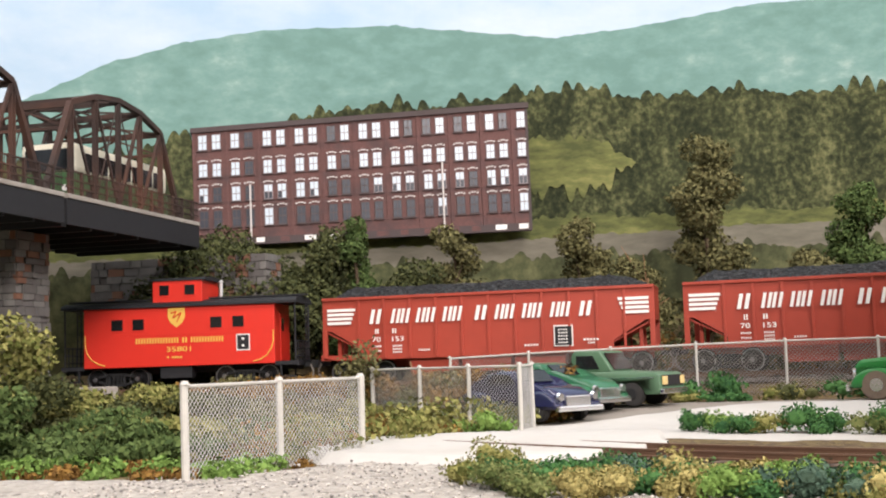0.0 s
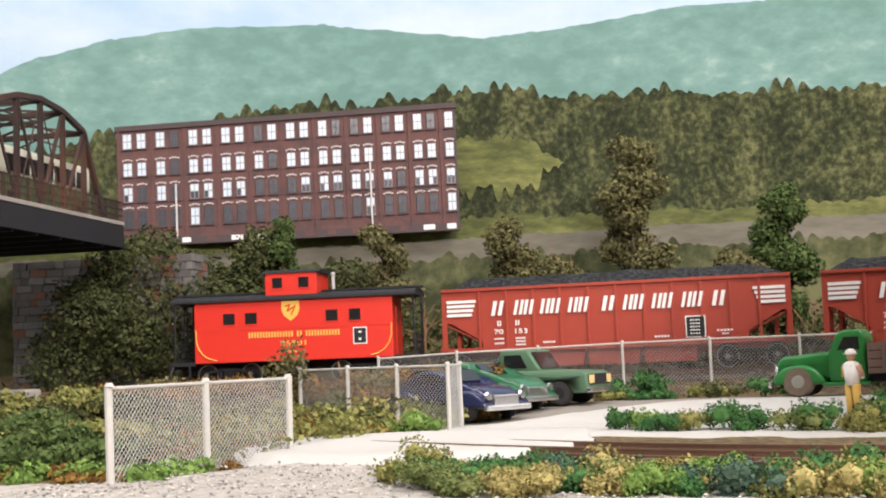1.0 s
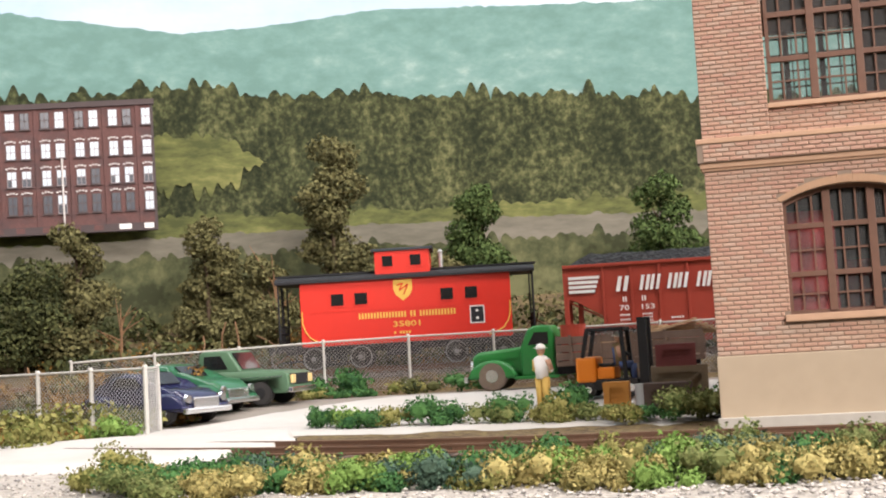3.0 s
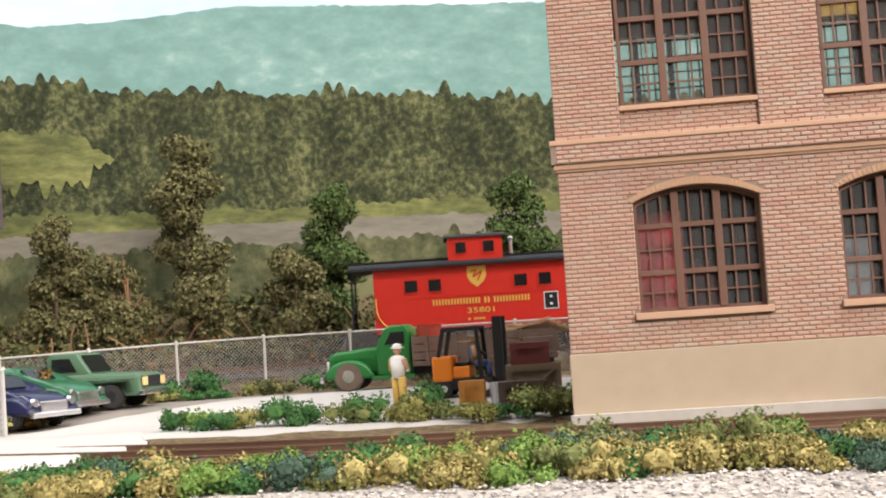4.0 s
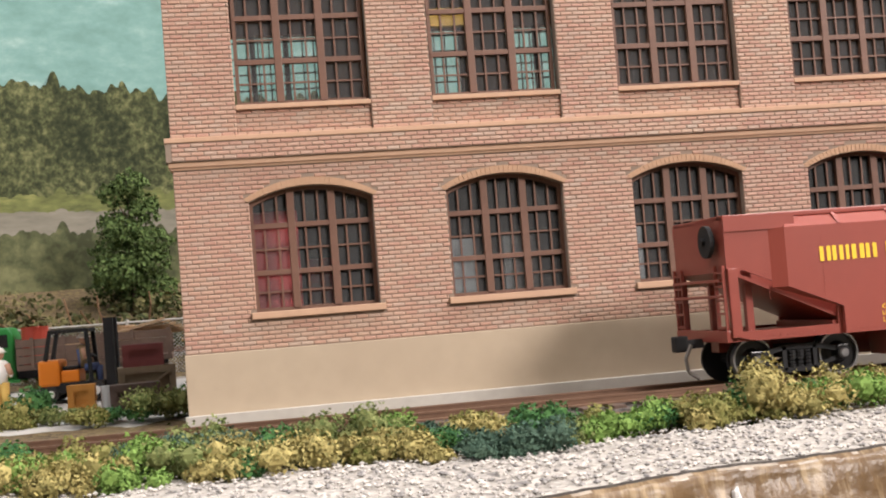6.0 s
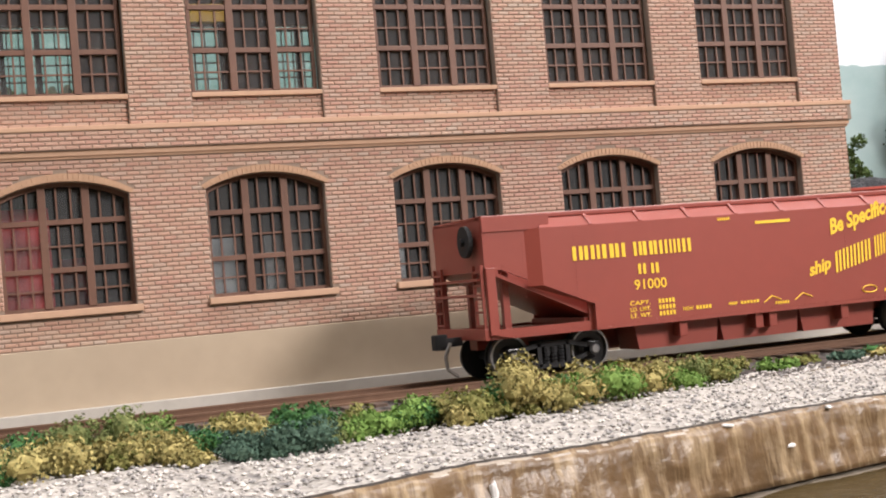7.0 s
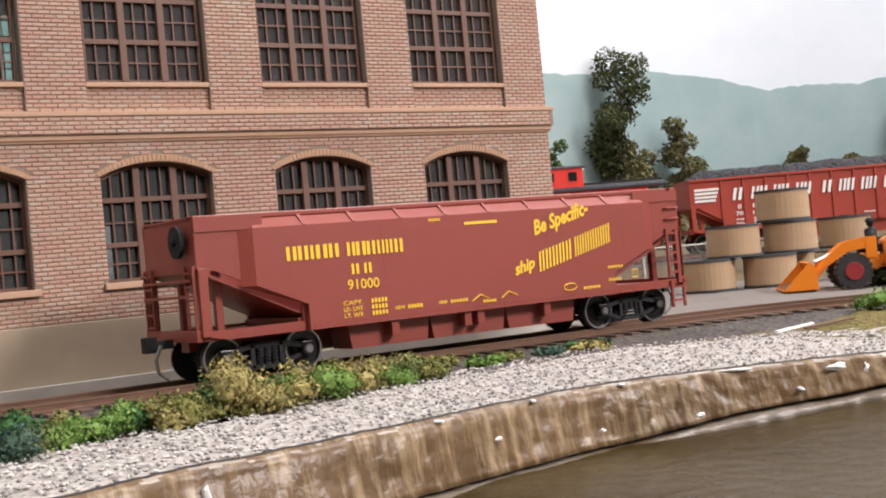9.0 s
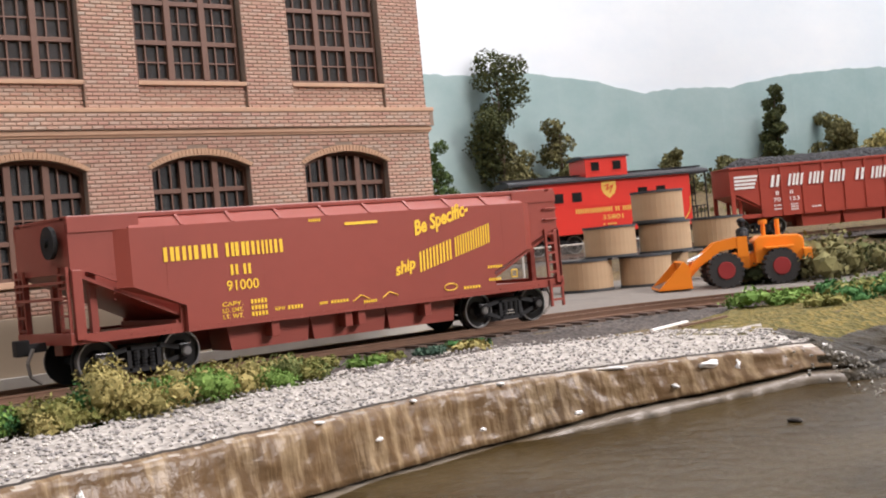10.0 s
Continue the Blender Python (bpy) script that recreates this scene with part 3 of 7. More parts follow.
def factory_wall():
    t = 4.0
    root = empty("wall_factory_front", Matrix(), "tan-red brick factory front with two storeys of windows", "factory wall", kind="structure")
    bm = BM()
    xs = [BX0] + [x for w in WIN for x in w] + [BX1]
    for k in range(0, len(xs), 2):
        box(bm, xs[k], xs[k + 1], BY, BY + t, 15, LEDGE0)
    for x0, x1 in WIN:
        box(bm, x0, x1, BY, BY + t, 15, SILL)
        prism(bm, arch(x0, x1, SPRING, CROWN) + [(x1, LEDGE0), (x0, LEDGE0)], BY, BY + t)
    xs = [BX0] + [x for w in UPW for x in w] + [BX1]
    for k in range(0, len(xs), 2):
        box(bm, xs[k], xs[k + 1], BY, BY + t, LEDGE1, BTOP)
    for x0, x1 in UPW:
        box(bm, x0, x1, BY + 1.1, BY + t, LEDGE1, USILL)
        box(bm, x0, x1, BY + 1.1, BY + t, UHEAD, BTOP)
    part("mortar", bm, M_MORTAR, root, "flat mortar face behind the bricks")
    # ledge, base, arch rings, sills
    part("base_course", bx(BX0 - 0.3, BX1 + 0.3, BY - 0.7, BY + t, -3.5, 15, 0.2), M_STONE_TRIM, root, "smooth tan concrete base course")
    part("plinth", bx(BX0 - 1, BX1 + 1, BY - 2.6, BY - 0.7, -4, 0.2, 0.15), M_FOOT, root, "whitish concrete footing strip")
    part("ledge_top", bx(BX0 - 1.6, BX1 + 1.6, BY - 2.0, BY + t, 67.2, LEDGE1, 0.25), M_SILL, root, "tan cap of the belt course")
    part("ledge_core", bx(BX0 - 1.4, BX1 + 1.4, BY - 1.6, BY + t, 62.6, 67.2), M_MORTAR, root)
    part("ledge_mould", bx(BX0 - 0.9, BX1 + 0.9, BY - 1.0, BY + t, 61.2, 62.6, 0.15), M_SILL, root, "tan moulding of the belt course")
    part("ledge_foot", bx(BX0 - 0.5, BX1 + 0.5, BY - 0.5, BY + t, LEDGE0, 61.2), M_SILL, root)
    for x0, x1 in WIN:
        inner, outer = arch(x0 - 0.4, x1 + 0.4, SPRING, CROWN), arch(x0 - 1.3, x1 + 1.3, SPRING + 0.9, CROWN + 2.0)
        ring = part("window_arch", prism(BM(), inner + outer[::-1], BY - 0.3, BY + 1), M_ARCH, root, "segmental arch of tan brick")
        ia, oa = arch(x0 - 0.4, x1 + 0.4, SPRING, CROWN, 28), arch(x0 - 1.3, x1 + 1.3, SPRING + 0.9, CROWN + 2.0, 28)
        for k in range(28):
            quad = [Vector(ia[k]), Vector(ia[k + 1]), Vector(oa[k + 1]), Vector(oa[k])]
            mid = sum(quad, Vector((0, 0))) / 4
            part("voussoir", prism(BM(), [tuple(mid + (q - mid) * 0.86) for q in quad], BY - 0.5, BY - 0.28), M_ARCH, ring)
        part("sill", bx(x0 - 1.3, x1 + 1.3, BY - 1.3, BY + 2, SILL - 1.7, SILL, 0.2), M_SILL, root, "tan stone window sill")
    for x0, x1 in UPW:
        part("sill", bx(x0 + 0.05, x1 - 0.05, BY - 0.2, BY + 2.5, USILL - 1.2, USILL, 0.15), M_SILL, root, "thin tan upper sill")
    return root


def bricks(root):
    """Courses of single bricks, standing a little proud of the mortar, as joined geometry; those round the first window are parts."""
    L, Hc = 3.15, 1.08
    zones = [(15.2, LEDGE0 - 0.2, BY, WIN, SILL - 1.7, None), (62.7, 67.1, BY - 1.6, [], 0, None), (LEDGE1 + 0.1, BTOP, BY, UPW, None, UHEAD)]
    singles, rest = [], []
    for z0, z1, y, holes, sill, head in zones:
        n = int((z1 - z0) / Hc)
        for c in range(n):
            za = z0 + c * (z1 - z0) / n
            zb = za + (z1 - z0) / n - 0.17
            shift = (c % 2) * L / 2
            x = BX0 - shift
            while x < BX1:
                xa, xb = max(x, BX0), min(x + L - 0.13, BX1)
                x += L
                if xb - xa < 0.3:
                    continue
                pieces = [(xa, xb, y)]
                for h0, h1 in holes:
                    if head:
                        cut = [(h0, h1, za < USILL - 1.2 or zb > UHEAD)]
                    else:
                        mid = (h0 + h1) / 2
                        top = SPRING + 0.9
                        xm = (xa + xb) / 2
                        w = (h1 - h0) / 2 + 1.3
                        if abs(xm - mid) < w:
                            top = arch_top(xm, h0 - 1.3, h1 + 1.3)
                        g = 1.3 if za > SPRING else (1.4 if za < SILL else 0.0)
                        cut = [(h0 - g, h1 + g, False)] if zb > sill and za < top else []
                    for a, b, panel in cut:
                        nxt = []
                        for p, q, yy in pieces:
                            if q <= a or p >= b:
                                nxt.append((p, q, yy))
                            else:
                                if p < a:
                                    nxt.append((p, a, yy))
                                if q > b:
                                    nxt.append((b, q, yy))
                                if panel:
                                    nxt.append((max(p, a), min(q, b), yy + 1.1))
                        pieces = nxt
                for p, q, yy in pieces:
                    if q - p > 0.3:
                        full = abs(q - p - (L - 0.13)) < 0.01 and abs(zb - za - 0.92) < 0.1
                        (singles if full and yy == BY and p < 12.5 and za > 14 and za < 61 and len(singles) < 290 else rest).append((p, q, yy, za, zb))
    verts, faces = [], []
    for p, q, yy, za, zb in rest:
        n, o, c = len(verts), 0.22 + 0.1 * random.random(), 0.2
        verts += [(p, yy + .02, za), (q, yy + .02, za), (q, yy + .02, zb), (p, yy + .02, zb), (p + c, yy - o, za + c), (q - c, yy - o, za + c), (q - c, yy - o, zb - c), (p + c, yy - o, zb - c)]
        faces += [(n + 4, n + 5, n + 6, n + 7), (n, n + 1, n + 5, n + 4), (n + 1, n + 2, n + 6, n + 5), (n + 2, n + 3, n + 7, n + 6), (n + 3, n, n + 4, n + 7)]
    tagged(bare("brickwork", verts, faces, M_BRICK_ROWS, root, "tan-red running bond bricks"), kind="stuff")
    me = None
    for p, q, yy, za, zb in singles:
        if me is None:
            w, h, c = L - 0.13, 0.92, 0.2
            v = [(0, .02, 0), (w, .02, 0), (w, .02, h), (0, .02, h), (c, -.24, c), (w - c, -.24, c), (w - c, -.24, h - c), (c, -.24, h - c)]
            ob = bare("brick", v, [(4, 5, 6, 7), (0, 1, 5, 4), (1, 2, 6, 5), (2, 3, 7, 6), (3, 0, 4, 7)], M_BRICK_ONE, root)
            me = ob.data
        else:
            ob = new("brick", me)
            ob.parent = root
        ob.matrix_basis = mm(p, yy, za)


def arch_top(x, x0, x1):
    w, r = (x1 - x0) / 2, CROWN + 2.0 - SPRING - 0.9
    rad = (w * w + r * r) / (2 * r)
    return CROWN + 2.0 - rad + math.sqrt(max(0, rad * rad - (x - (x0 + x1) / 2) ** 2))


def varied_brick(name, source):
    m = bpy.data.materials.new(name)
    m.use_nodes = True
    nt = m.node_tree
    b = nt.nodes["Principled BSDF"]
    b.inputs["Roughness"].default_value = 0.6
    b.inputs["Specular IOR Level"].default_value = 0.4
    if source == "island":
        n, out = nt.nodes.new("ShaderNodeNewGeometry"), "Random Per Island"
    else:
        n, out = nt.nodes.new("ShaderNodeObjectInfo"), "Random"
    ramp = nt.nodes.new("ShaderNodeValToRGB")
    els = ramp.color_ramp.elements
    cols = [(0.0, (0.42, 0.24, 0.18)), (0.35, (0.455, 0.285, 0.205)), (0.65, (0.465, 0.315, 0.23)), (1.0, (0.43, 0.335, 0.265))]
    while len(els) < len(cols):
        els.new(0.5)
    for e, (p, c) in zip(els, cols):
        e.position, e.color = p, c + (1,)
    nt.links.new(n.outputs[out], ramp.inputs[0])
    geo, no, mx = nt.nodes.new("ShaderNodeNewGeometry"), nt.nodes.new("ShaderNodeTexNoise"), nt.nodes.new("ShaderNodeMixRGB")
    no.inputs["Scale"].default_value, no.inputs["Detail"].default_value = 14, 6
    nt.links.new(geo.outputs["Position"], no.inputs["Vector"])
    rg = nt.nodes.new("ShaderNodeMapRange")
    rg.inputs["From Min"].default_value, rg.inputs["From Max"].default_value, rg.inputs["To Max"].default_value = 0.42, 0.62, 0.55
    nt.links.new(no.outputs["Fac"], rg.inputs["Value"])
    nt.links.new(rg.outputs[0], mx.inputs[0])
    nt.links.new(ramp.outputs[0], mx.inputs[1])
    mx.inputs[2].default_value = (0.385, 0.21, 0.16, 1)
    nt.links.new(mx.outputs[0], b.inputs["Base Color"])
    return m


M_BRICK_ROWS = varied_brick("tan_red_brick_rows", "island")
M_BRICK_ONE = varied_brick("tan_red_brick_single", "object")


def factory_window(x0, x1, z0, rows, top, arched, label):
    """A brown multi-pane window: frame, two mullions, heavy rails, thin glazing bars and glass."""
    root = empty("window", Matrix(), label, "window", "factory windows", "structure")
    y = BY + 2.2
    w = x1 - x0
    def head(x):
        if not arched:
            return top
        r = CROWN - SPRING
        rad = ((w / 2) ** 2 + r * r) / (2 * r)
        return CROWN - rad + math.sqrt(max(0, rad * rad - (x - (x0 + x1) / 2) ** 2))
    bm = BM()
    box(bm, x0, x0 + 0.9, y, y + 1.6, z0, head(x0 + 0.9))
    box(bm, x1 - 0.9, x1, y, y + 1.6, z0, head(x1 - 0.9))
    box(bm, x0, x1, y - 0.02, y + 1.6, z0, z0 + 0.9)
    if arched:
        prism(bm, arch(x0, x1, SPRING, CROWN) + arch(x0 + 0.8, x1 - 0.8, SPRING - 0.9, CROWN - 0.9)[::-1], y - 0.03, y + 1.6)
    part("window_frame", bm, M_WINFRAME, root)
    for f in (1 / 3, 2 / 3):
        xm = x0 + w * f
        part("mullion", bx(xm - 0.95, xm + 0.95, y - 0.3, y + 1.5, z0 + 0.5, head(xm) - 0.5, 0.15), M_WINFRAME, root)
    for z in rows[0]:
        part("rail", bx(x0 + 0.3, x1 - 0.3, y - 0.12, y + 1.4, z - 0.65, z + 0.65, 0.1), M_WINFRAME, root)
    bars = BM()
    for k in range(3):
        for j in (1, 2):
            x = x0 + w * (k + j / 3) / 3
            box(bars, x - 0.22, x + 0.22, y + 0.3, y + 0.9, z0 + 0.5, head(x) - 0.5)
    for z in rows[1]:
        box(bars, x0 + 0.5, x1 - 0.5, y + 0.34, y + 0.86, z - 0.22, z + 0.22)
    part("glazing_bars", bars, M_WINFRAME, root)
    outline = [(x0, z0)] + [(x1, z0)] + (arch(x0, x1, SPRING, CROWN)[::-1] if arched else [(x1, top), (x0, top)])
    g = part("pane", prism(BM(), outline, y + 1.0, y + 1.2), M_GLASS, root, "slightly dirty clear glazing")
    g.visible_shadow = False
    return root


def build_factory():
    root = factory_wall()
    for k, (x0, x1) in enumerate(WIN):
        factory_window(x0, x1, SILL, ([33.9, 45.6], [29.0, 39.7]), CROWN, True, "arched brown multi-pane factory window")
    for k, (x0, x1) in enumerate(UPW):
        factory_window(x0 + 0.6, x1 - 0.6, USILL, ([87.2, 98.4, 109.6, 120.0], [81.7, 92.8, 104.0, 115.0]), UHEAD, False, "tall brown multi-pane factory window")
    # shell
    for nm, b in (("wall_factory_side", (BX0, BX0 + 4, BY + 4, BY + BDEEP, -3, BTOP)), ("wall_factory_end", (BX1 - 4, BX1, BY + 4, BY + BDEEP, -3, BTOP))):
        tagged(part(nm, bx(*b), M_BRICK), "tan-red brick factory side wall", "factory wall", kind="structure")
    yb = BY + BDEEP
    bm = box(BM(), BX0 + 4, BX1 - 4, yb - 4, yb, -3, BACK_SILL)
    box(bm, BX0 + 4, BX1 - 4, yb - 4, yb, BACK_HEAD, BTOP)
    xs = [BX0 + 4] + [x for w in UPW[:3] for x in w] + [BX1 - 4]
    for k in range(0, len(xs), 2):
        box(bm, xs[k], xs[k + 1], yb - 4, yb, BACK_SILL, BACK_HEAD)
    tagged(part("wall_factory_back", bm, M_BRICK), "tan-red brick factory back wall with open windows", "factory wall", kind="structure")
    for x0, x1 in UPW[:3]:
        bars = empty("window", Matrix(), "brown glazing bars in the factory's back wall", "window", "back windows", "structure")
        for f in (0.0, 1 / 3, 2 / 3, 1.0):
            xm = x0 + (x1 - x0) * f
            part("mullion", bx(xm - 0.9, xm + 0.9, yb - 3, yb - 1.5, BACK_SILL, BACK_HEAD), M_WINFRAME, bars)
        thin = BM()
        for k in range(9):
            xm = x0 + (x1 - x0) * (k + 0.5) / 9
            box(thin, xm - 0.22, xm + 0.22, yb - 2.6, yb - 2, BACK_SILL, BACK_HEAD)
        for z in np.arange(BACK_SILL + 5.5, BACK_HEAD, 5.5):
            box(thin, x0, x1, yb - 2.6, yb - 2.05, z - 0.25, z + 0.25)
        part("glazing_bars", thin, M_WINFRAME, bars)
    tagged(part("factory_roof", bx(BX0, BX1, BY, BY + BDEEP, BTOP, BTOP + 3), M_BLACK), "dark flat factory roof", "roof", kind="structure")
    # slab and added backing sheet carry the rooms' shade as near-black colour
    tagged(part("factory_floor", bx(BX0 + 4, BX1 - 4, BY + 4, BY + BDEEP - 4, 62, 65), M_INNER_SHADE), "upper floor slab in the factory, coloured as interior shade", "floor", kind="structure")
    tagged(part("shade_backing", bx(BX0 + 4, BX1 - 4, BY + 60, BY + 62, -2, 62), M_INNER_SHADE), "near-black backing sheet as shade behind the ground-floor windows", "partition", kind="structure")
    return root


FACTORY = build_factory()
# ---- lettering ----
def letters(body, width, height, m, material, parent, name="lettering", shear=0.0, label="", bold=0.012):
    """Flat letters of the built-in font, fitted to a width and a cap height, on the plane of m (x along the text, z up)."""
    cu = bpy.data.curves.new("text", "FONT")
    cu.body, cu.size, cu.shear, cu.extrude, cu.resolution_u, cu.offset = body, 1.0, shear, 0.0, 3, bold
    tmp = bpy.data.objects.new("text", cu)
    scene.collection.objects.link(tmp)
    me = bpy.data.meshes.new_from_object(tmp.evaluated_get(bpy.context.evaluated_depsgraph_get()))
    bpy.data.objects.remove(tmp)
    co = np.array([v.co for v in me.vertices])
    lo, hi = co.min(0), co.max(0)
    k = Matrix.Diagonal((width / (hi[0] - lo[0]), height / (hi[1] - lo[1]), 1, 1)) @ Matrix.Translation((-lo[0], -lo[1], 0))
    me.transform(m @ Matrix.Rotation(radians(90), 4, "X") @ k)
    return link_mesh(name, me, material, parent, label)


def blocks(row, z0, z1, y, material, parent, lean=0.0, name="name_bar", label="", m=None):
    """Plain upright bars in the size and colour of a row of letters: single parts, or one of stuff where they are tiny."""
    def slab(bm, a, b):
        h = z1 - z0
        bm.faces.new([bm.verts.new((a + u + lean * v, y, z0 + v)) for u, v in ((0, 0), (b - a, 0), (b - a, h), (0, h))])
        return bm
    if z1 - z0 > 1.5:
        for a, b in row:
            w = b - a
            bm = slab(BM(), a, b) if w < 1.3 else slab(slab(BM(), a, a + 0.36 * w), b - 0.36 * w, b)
            if m:
                bm.transform(m)
            part(name, bm, material, parent, label)
        return
    bm = BM()
    for a, b in row:
        slab(bm, a, b)
    if m:
        bm.transform(m)
    tagged(part("small_print", bm, material, parent), kind="stuff")


def spans(x0, x1, word, gap=0.34):
    """Even spans for the letters of a row; a space leaves a gap."""
    n = len(word)
    step = (x1 - x0) / n
    return [(x0 + step * i, x0 + step * (i + 1 - gap)) for i, c in enumerate(word) if c != " "]


# ---- freight cars ----
def wheel_set(parent, x, hero):
    for side in (-1, 1):
        w = part("wheel", cyl(BM(), (x, side * 7.0, 4.8), (x, side * 7.6, 4.8), 5.4, seg=28), M_TRUCK, parent, "black wheel with a bright tread")
        rim = BM()
        ring = [(4.35, 7.6), (4.8, 7.6), (4.8, 9.5), (4.35, 9.5)]
        loops = [[rim.verts.new((x + r * math.cos(a), side * y, 4.8 + r * math.sin(a))) for r, y in ring] for a in np.linspace(0, 2 * math.pi, 28, endpoint=False)]
        for p, q in zip(loops, loops[1:] + loops[:1]):
            for k in range(4):
                rim.faces.new((p[k], q[k], q[(k + 1) % 4], p[(k + 1) % 4]))
        part("wheel_rim", rim, M_WHEEL, w, "bright steel tread")
        plate = cyl(BM(), (x, side * 7.6, 4.8), (x, side * 8.7, 4.8), 4.36, seg=24)
        cyl(plate, (x, side * 8.7, 4.8), (x, side * 9.6, 4.8), 2.6, 1.6, 16)
        part("wheel_plate", plate, M_GLOSSBLACK, w, "glossy black wheel plate")
    part("axle", cyl(BM(), (x, -8, 4.8), (x, 8, 4.8), 0.9, seg=8), M_TRUCK, parent)


def bogie(parent, x, hero=False):
    for d in (-10.2, 10.2):
        wheel_set(parent, x + d, hero)
    for side in (-1, 1):
        y = side * 10.8
        bm = BM()
        # arched upper bar, dropped lower bar and the two columns round the springs
        bar(bm, (x - 10.4, y, 5.5), (x - 3.6, y, 7.0), 1.1, 1.1)
        bar(bm, (x + 10.4, y, 5.5), (x + 3.6, y, 7.0), 1.1, 1.1)
        bar(bm, (x - 3.9, y, 7.0), (x + 3.9, y, 7.0), 1.1, 1.2)
        bar(bm, (x - 10.4, y, 4.4), (x - 3.6, y, 2.1), 1.0, 0.9)
        bar(bm, (x + 10.4, y, 4.4), (x + 3.6, y, 2.1), 1.0, 0.9)
        bar(bm, (x - 3.9, y, 2.0), (x + 3.9, y, 2.0), 1.1, 1.0)
        for d in (-3.6, 3.6):
            bar(bm, (x + d, y, 1.8), (x + d, y, 7.2), 1.0, 1.1)
        f = part("side_frame", bm, M_TRUCK, parent, "black cast side frame")
        for d in (-10.2, 10.2):
            j = BM()
            cyl(j, (x + d, side * 9.6, 4.8), (x + d, side * 12.2, 4.8), 1.9, 1.5, 14)
            box(j, x + d - 1.5, x + d + 1.5, min(y - side * 0.6, y + side * 0.9), max(y - side * 0.6, y + side * 0.9), 3.6, 6.6, 0.2)
            part("journal", j, M_GLOSSBLACK, f)
            part("journal_cap", cyl(BM(), (x + d, side * 12.1, 4.8), (x + d, side * 12.5, 4.8), 1.2, 0.9, 10), M_WHEEL, f, "bright axle cap")
        sp = BM()
        for k in (-1.9, 0, 1.9):
            for i in range(5):
                cyl(sp, (x + k, y, 2.5 + 0.8 * i), (x + k, y, 3.0 + 0.8 * i), 0.85, seg=8)
        part("spring", sp, M_TRUCK, f)
    part("bolster", bx(x - 2, x + 2, -11, 11, 4.5, 7.5), M_TRUCK, parent)


def coupler(parent, x, sgn, material):
    bm = BM()
    box(bm, min(x, x + sgn * 5), max(x, x + sgn * 5), -1, 1, 8, 10)
    box(bm, min(x + sgn * 4, x + sgn * 7), max(x + sgn * 4, x + sgn * 7), -1.8, 1.4, 7.4, 11, 0.4)
    part("coupler", bm, M_TRUCK, parent, "dark knuckle coupler")
    part("air_hose", tube(BM(), [(x + sgn * 4, -3.2, 9), (x + sgn * 5.5, -3.2, 6), (x + sgn * 5, -3, 3), (x + sgn * 2.5, -2.8, 1.2)], 0.45), M_HOSE, parent, "grey air hose")


M_HOSE = mat("grey_rubber", (0.2, 0.18, 0.16), 0.6)


def ladder(parent, x, y, z0, z1, w, n, material, name="ladder", depth=0.6):
    bm = BM()
    for s in (0, w):
        box(bm, x + s - 0.35, x + s + 0.35, y - depth, y, z0, z1)
    for i in range(n):
        z = z0 + (z1 - z0) * (i + 0.5) / n
        box(bm, x, x + w, y - depth + 0.05, y - 0.1, z - 0.3, z + 0.3)
    return part(name, bm, material, parent)


def hopper_side(L, w, zt, zb, cut, mat_, root, y, side, slope_band):
    """One side sheet with the two end openings."""
    h = L / 2
    c0, c1, cz0, cz1, cz2 = cut
    bm = BM()
    t = 0.7 * side
    top = zt - slope_band
    prism(bm, [(-h, top), (-h, cz2), (-h + c0, cz2), (-h + c1, cz1), (-h + c1, cz0), (-h, cz0), (-h, zb + 1.2), (-h + 6, zb), (h - 6, zb), (h, zb + 1.2), (h, cz0), (h - c1, cz0), (h - c1, cz1), (h - c0, cz2), (h, cz2), (h, top)], y, y - t)
    return part("side_sheet", bm, mat_, root)


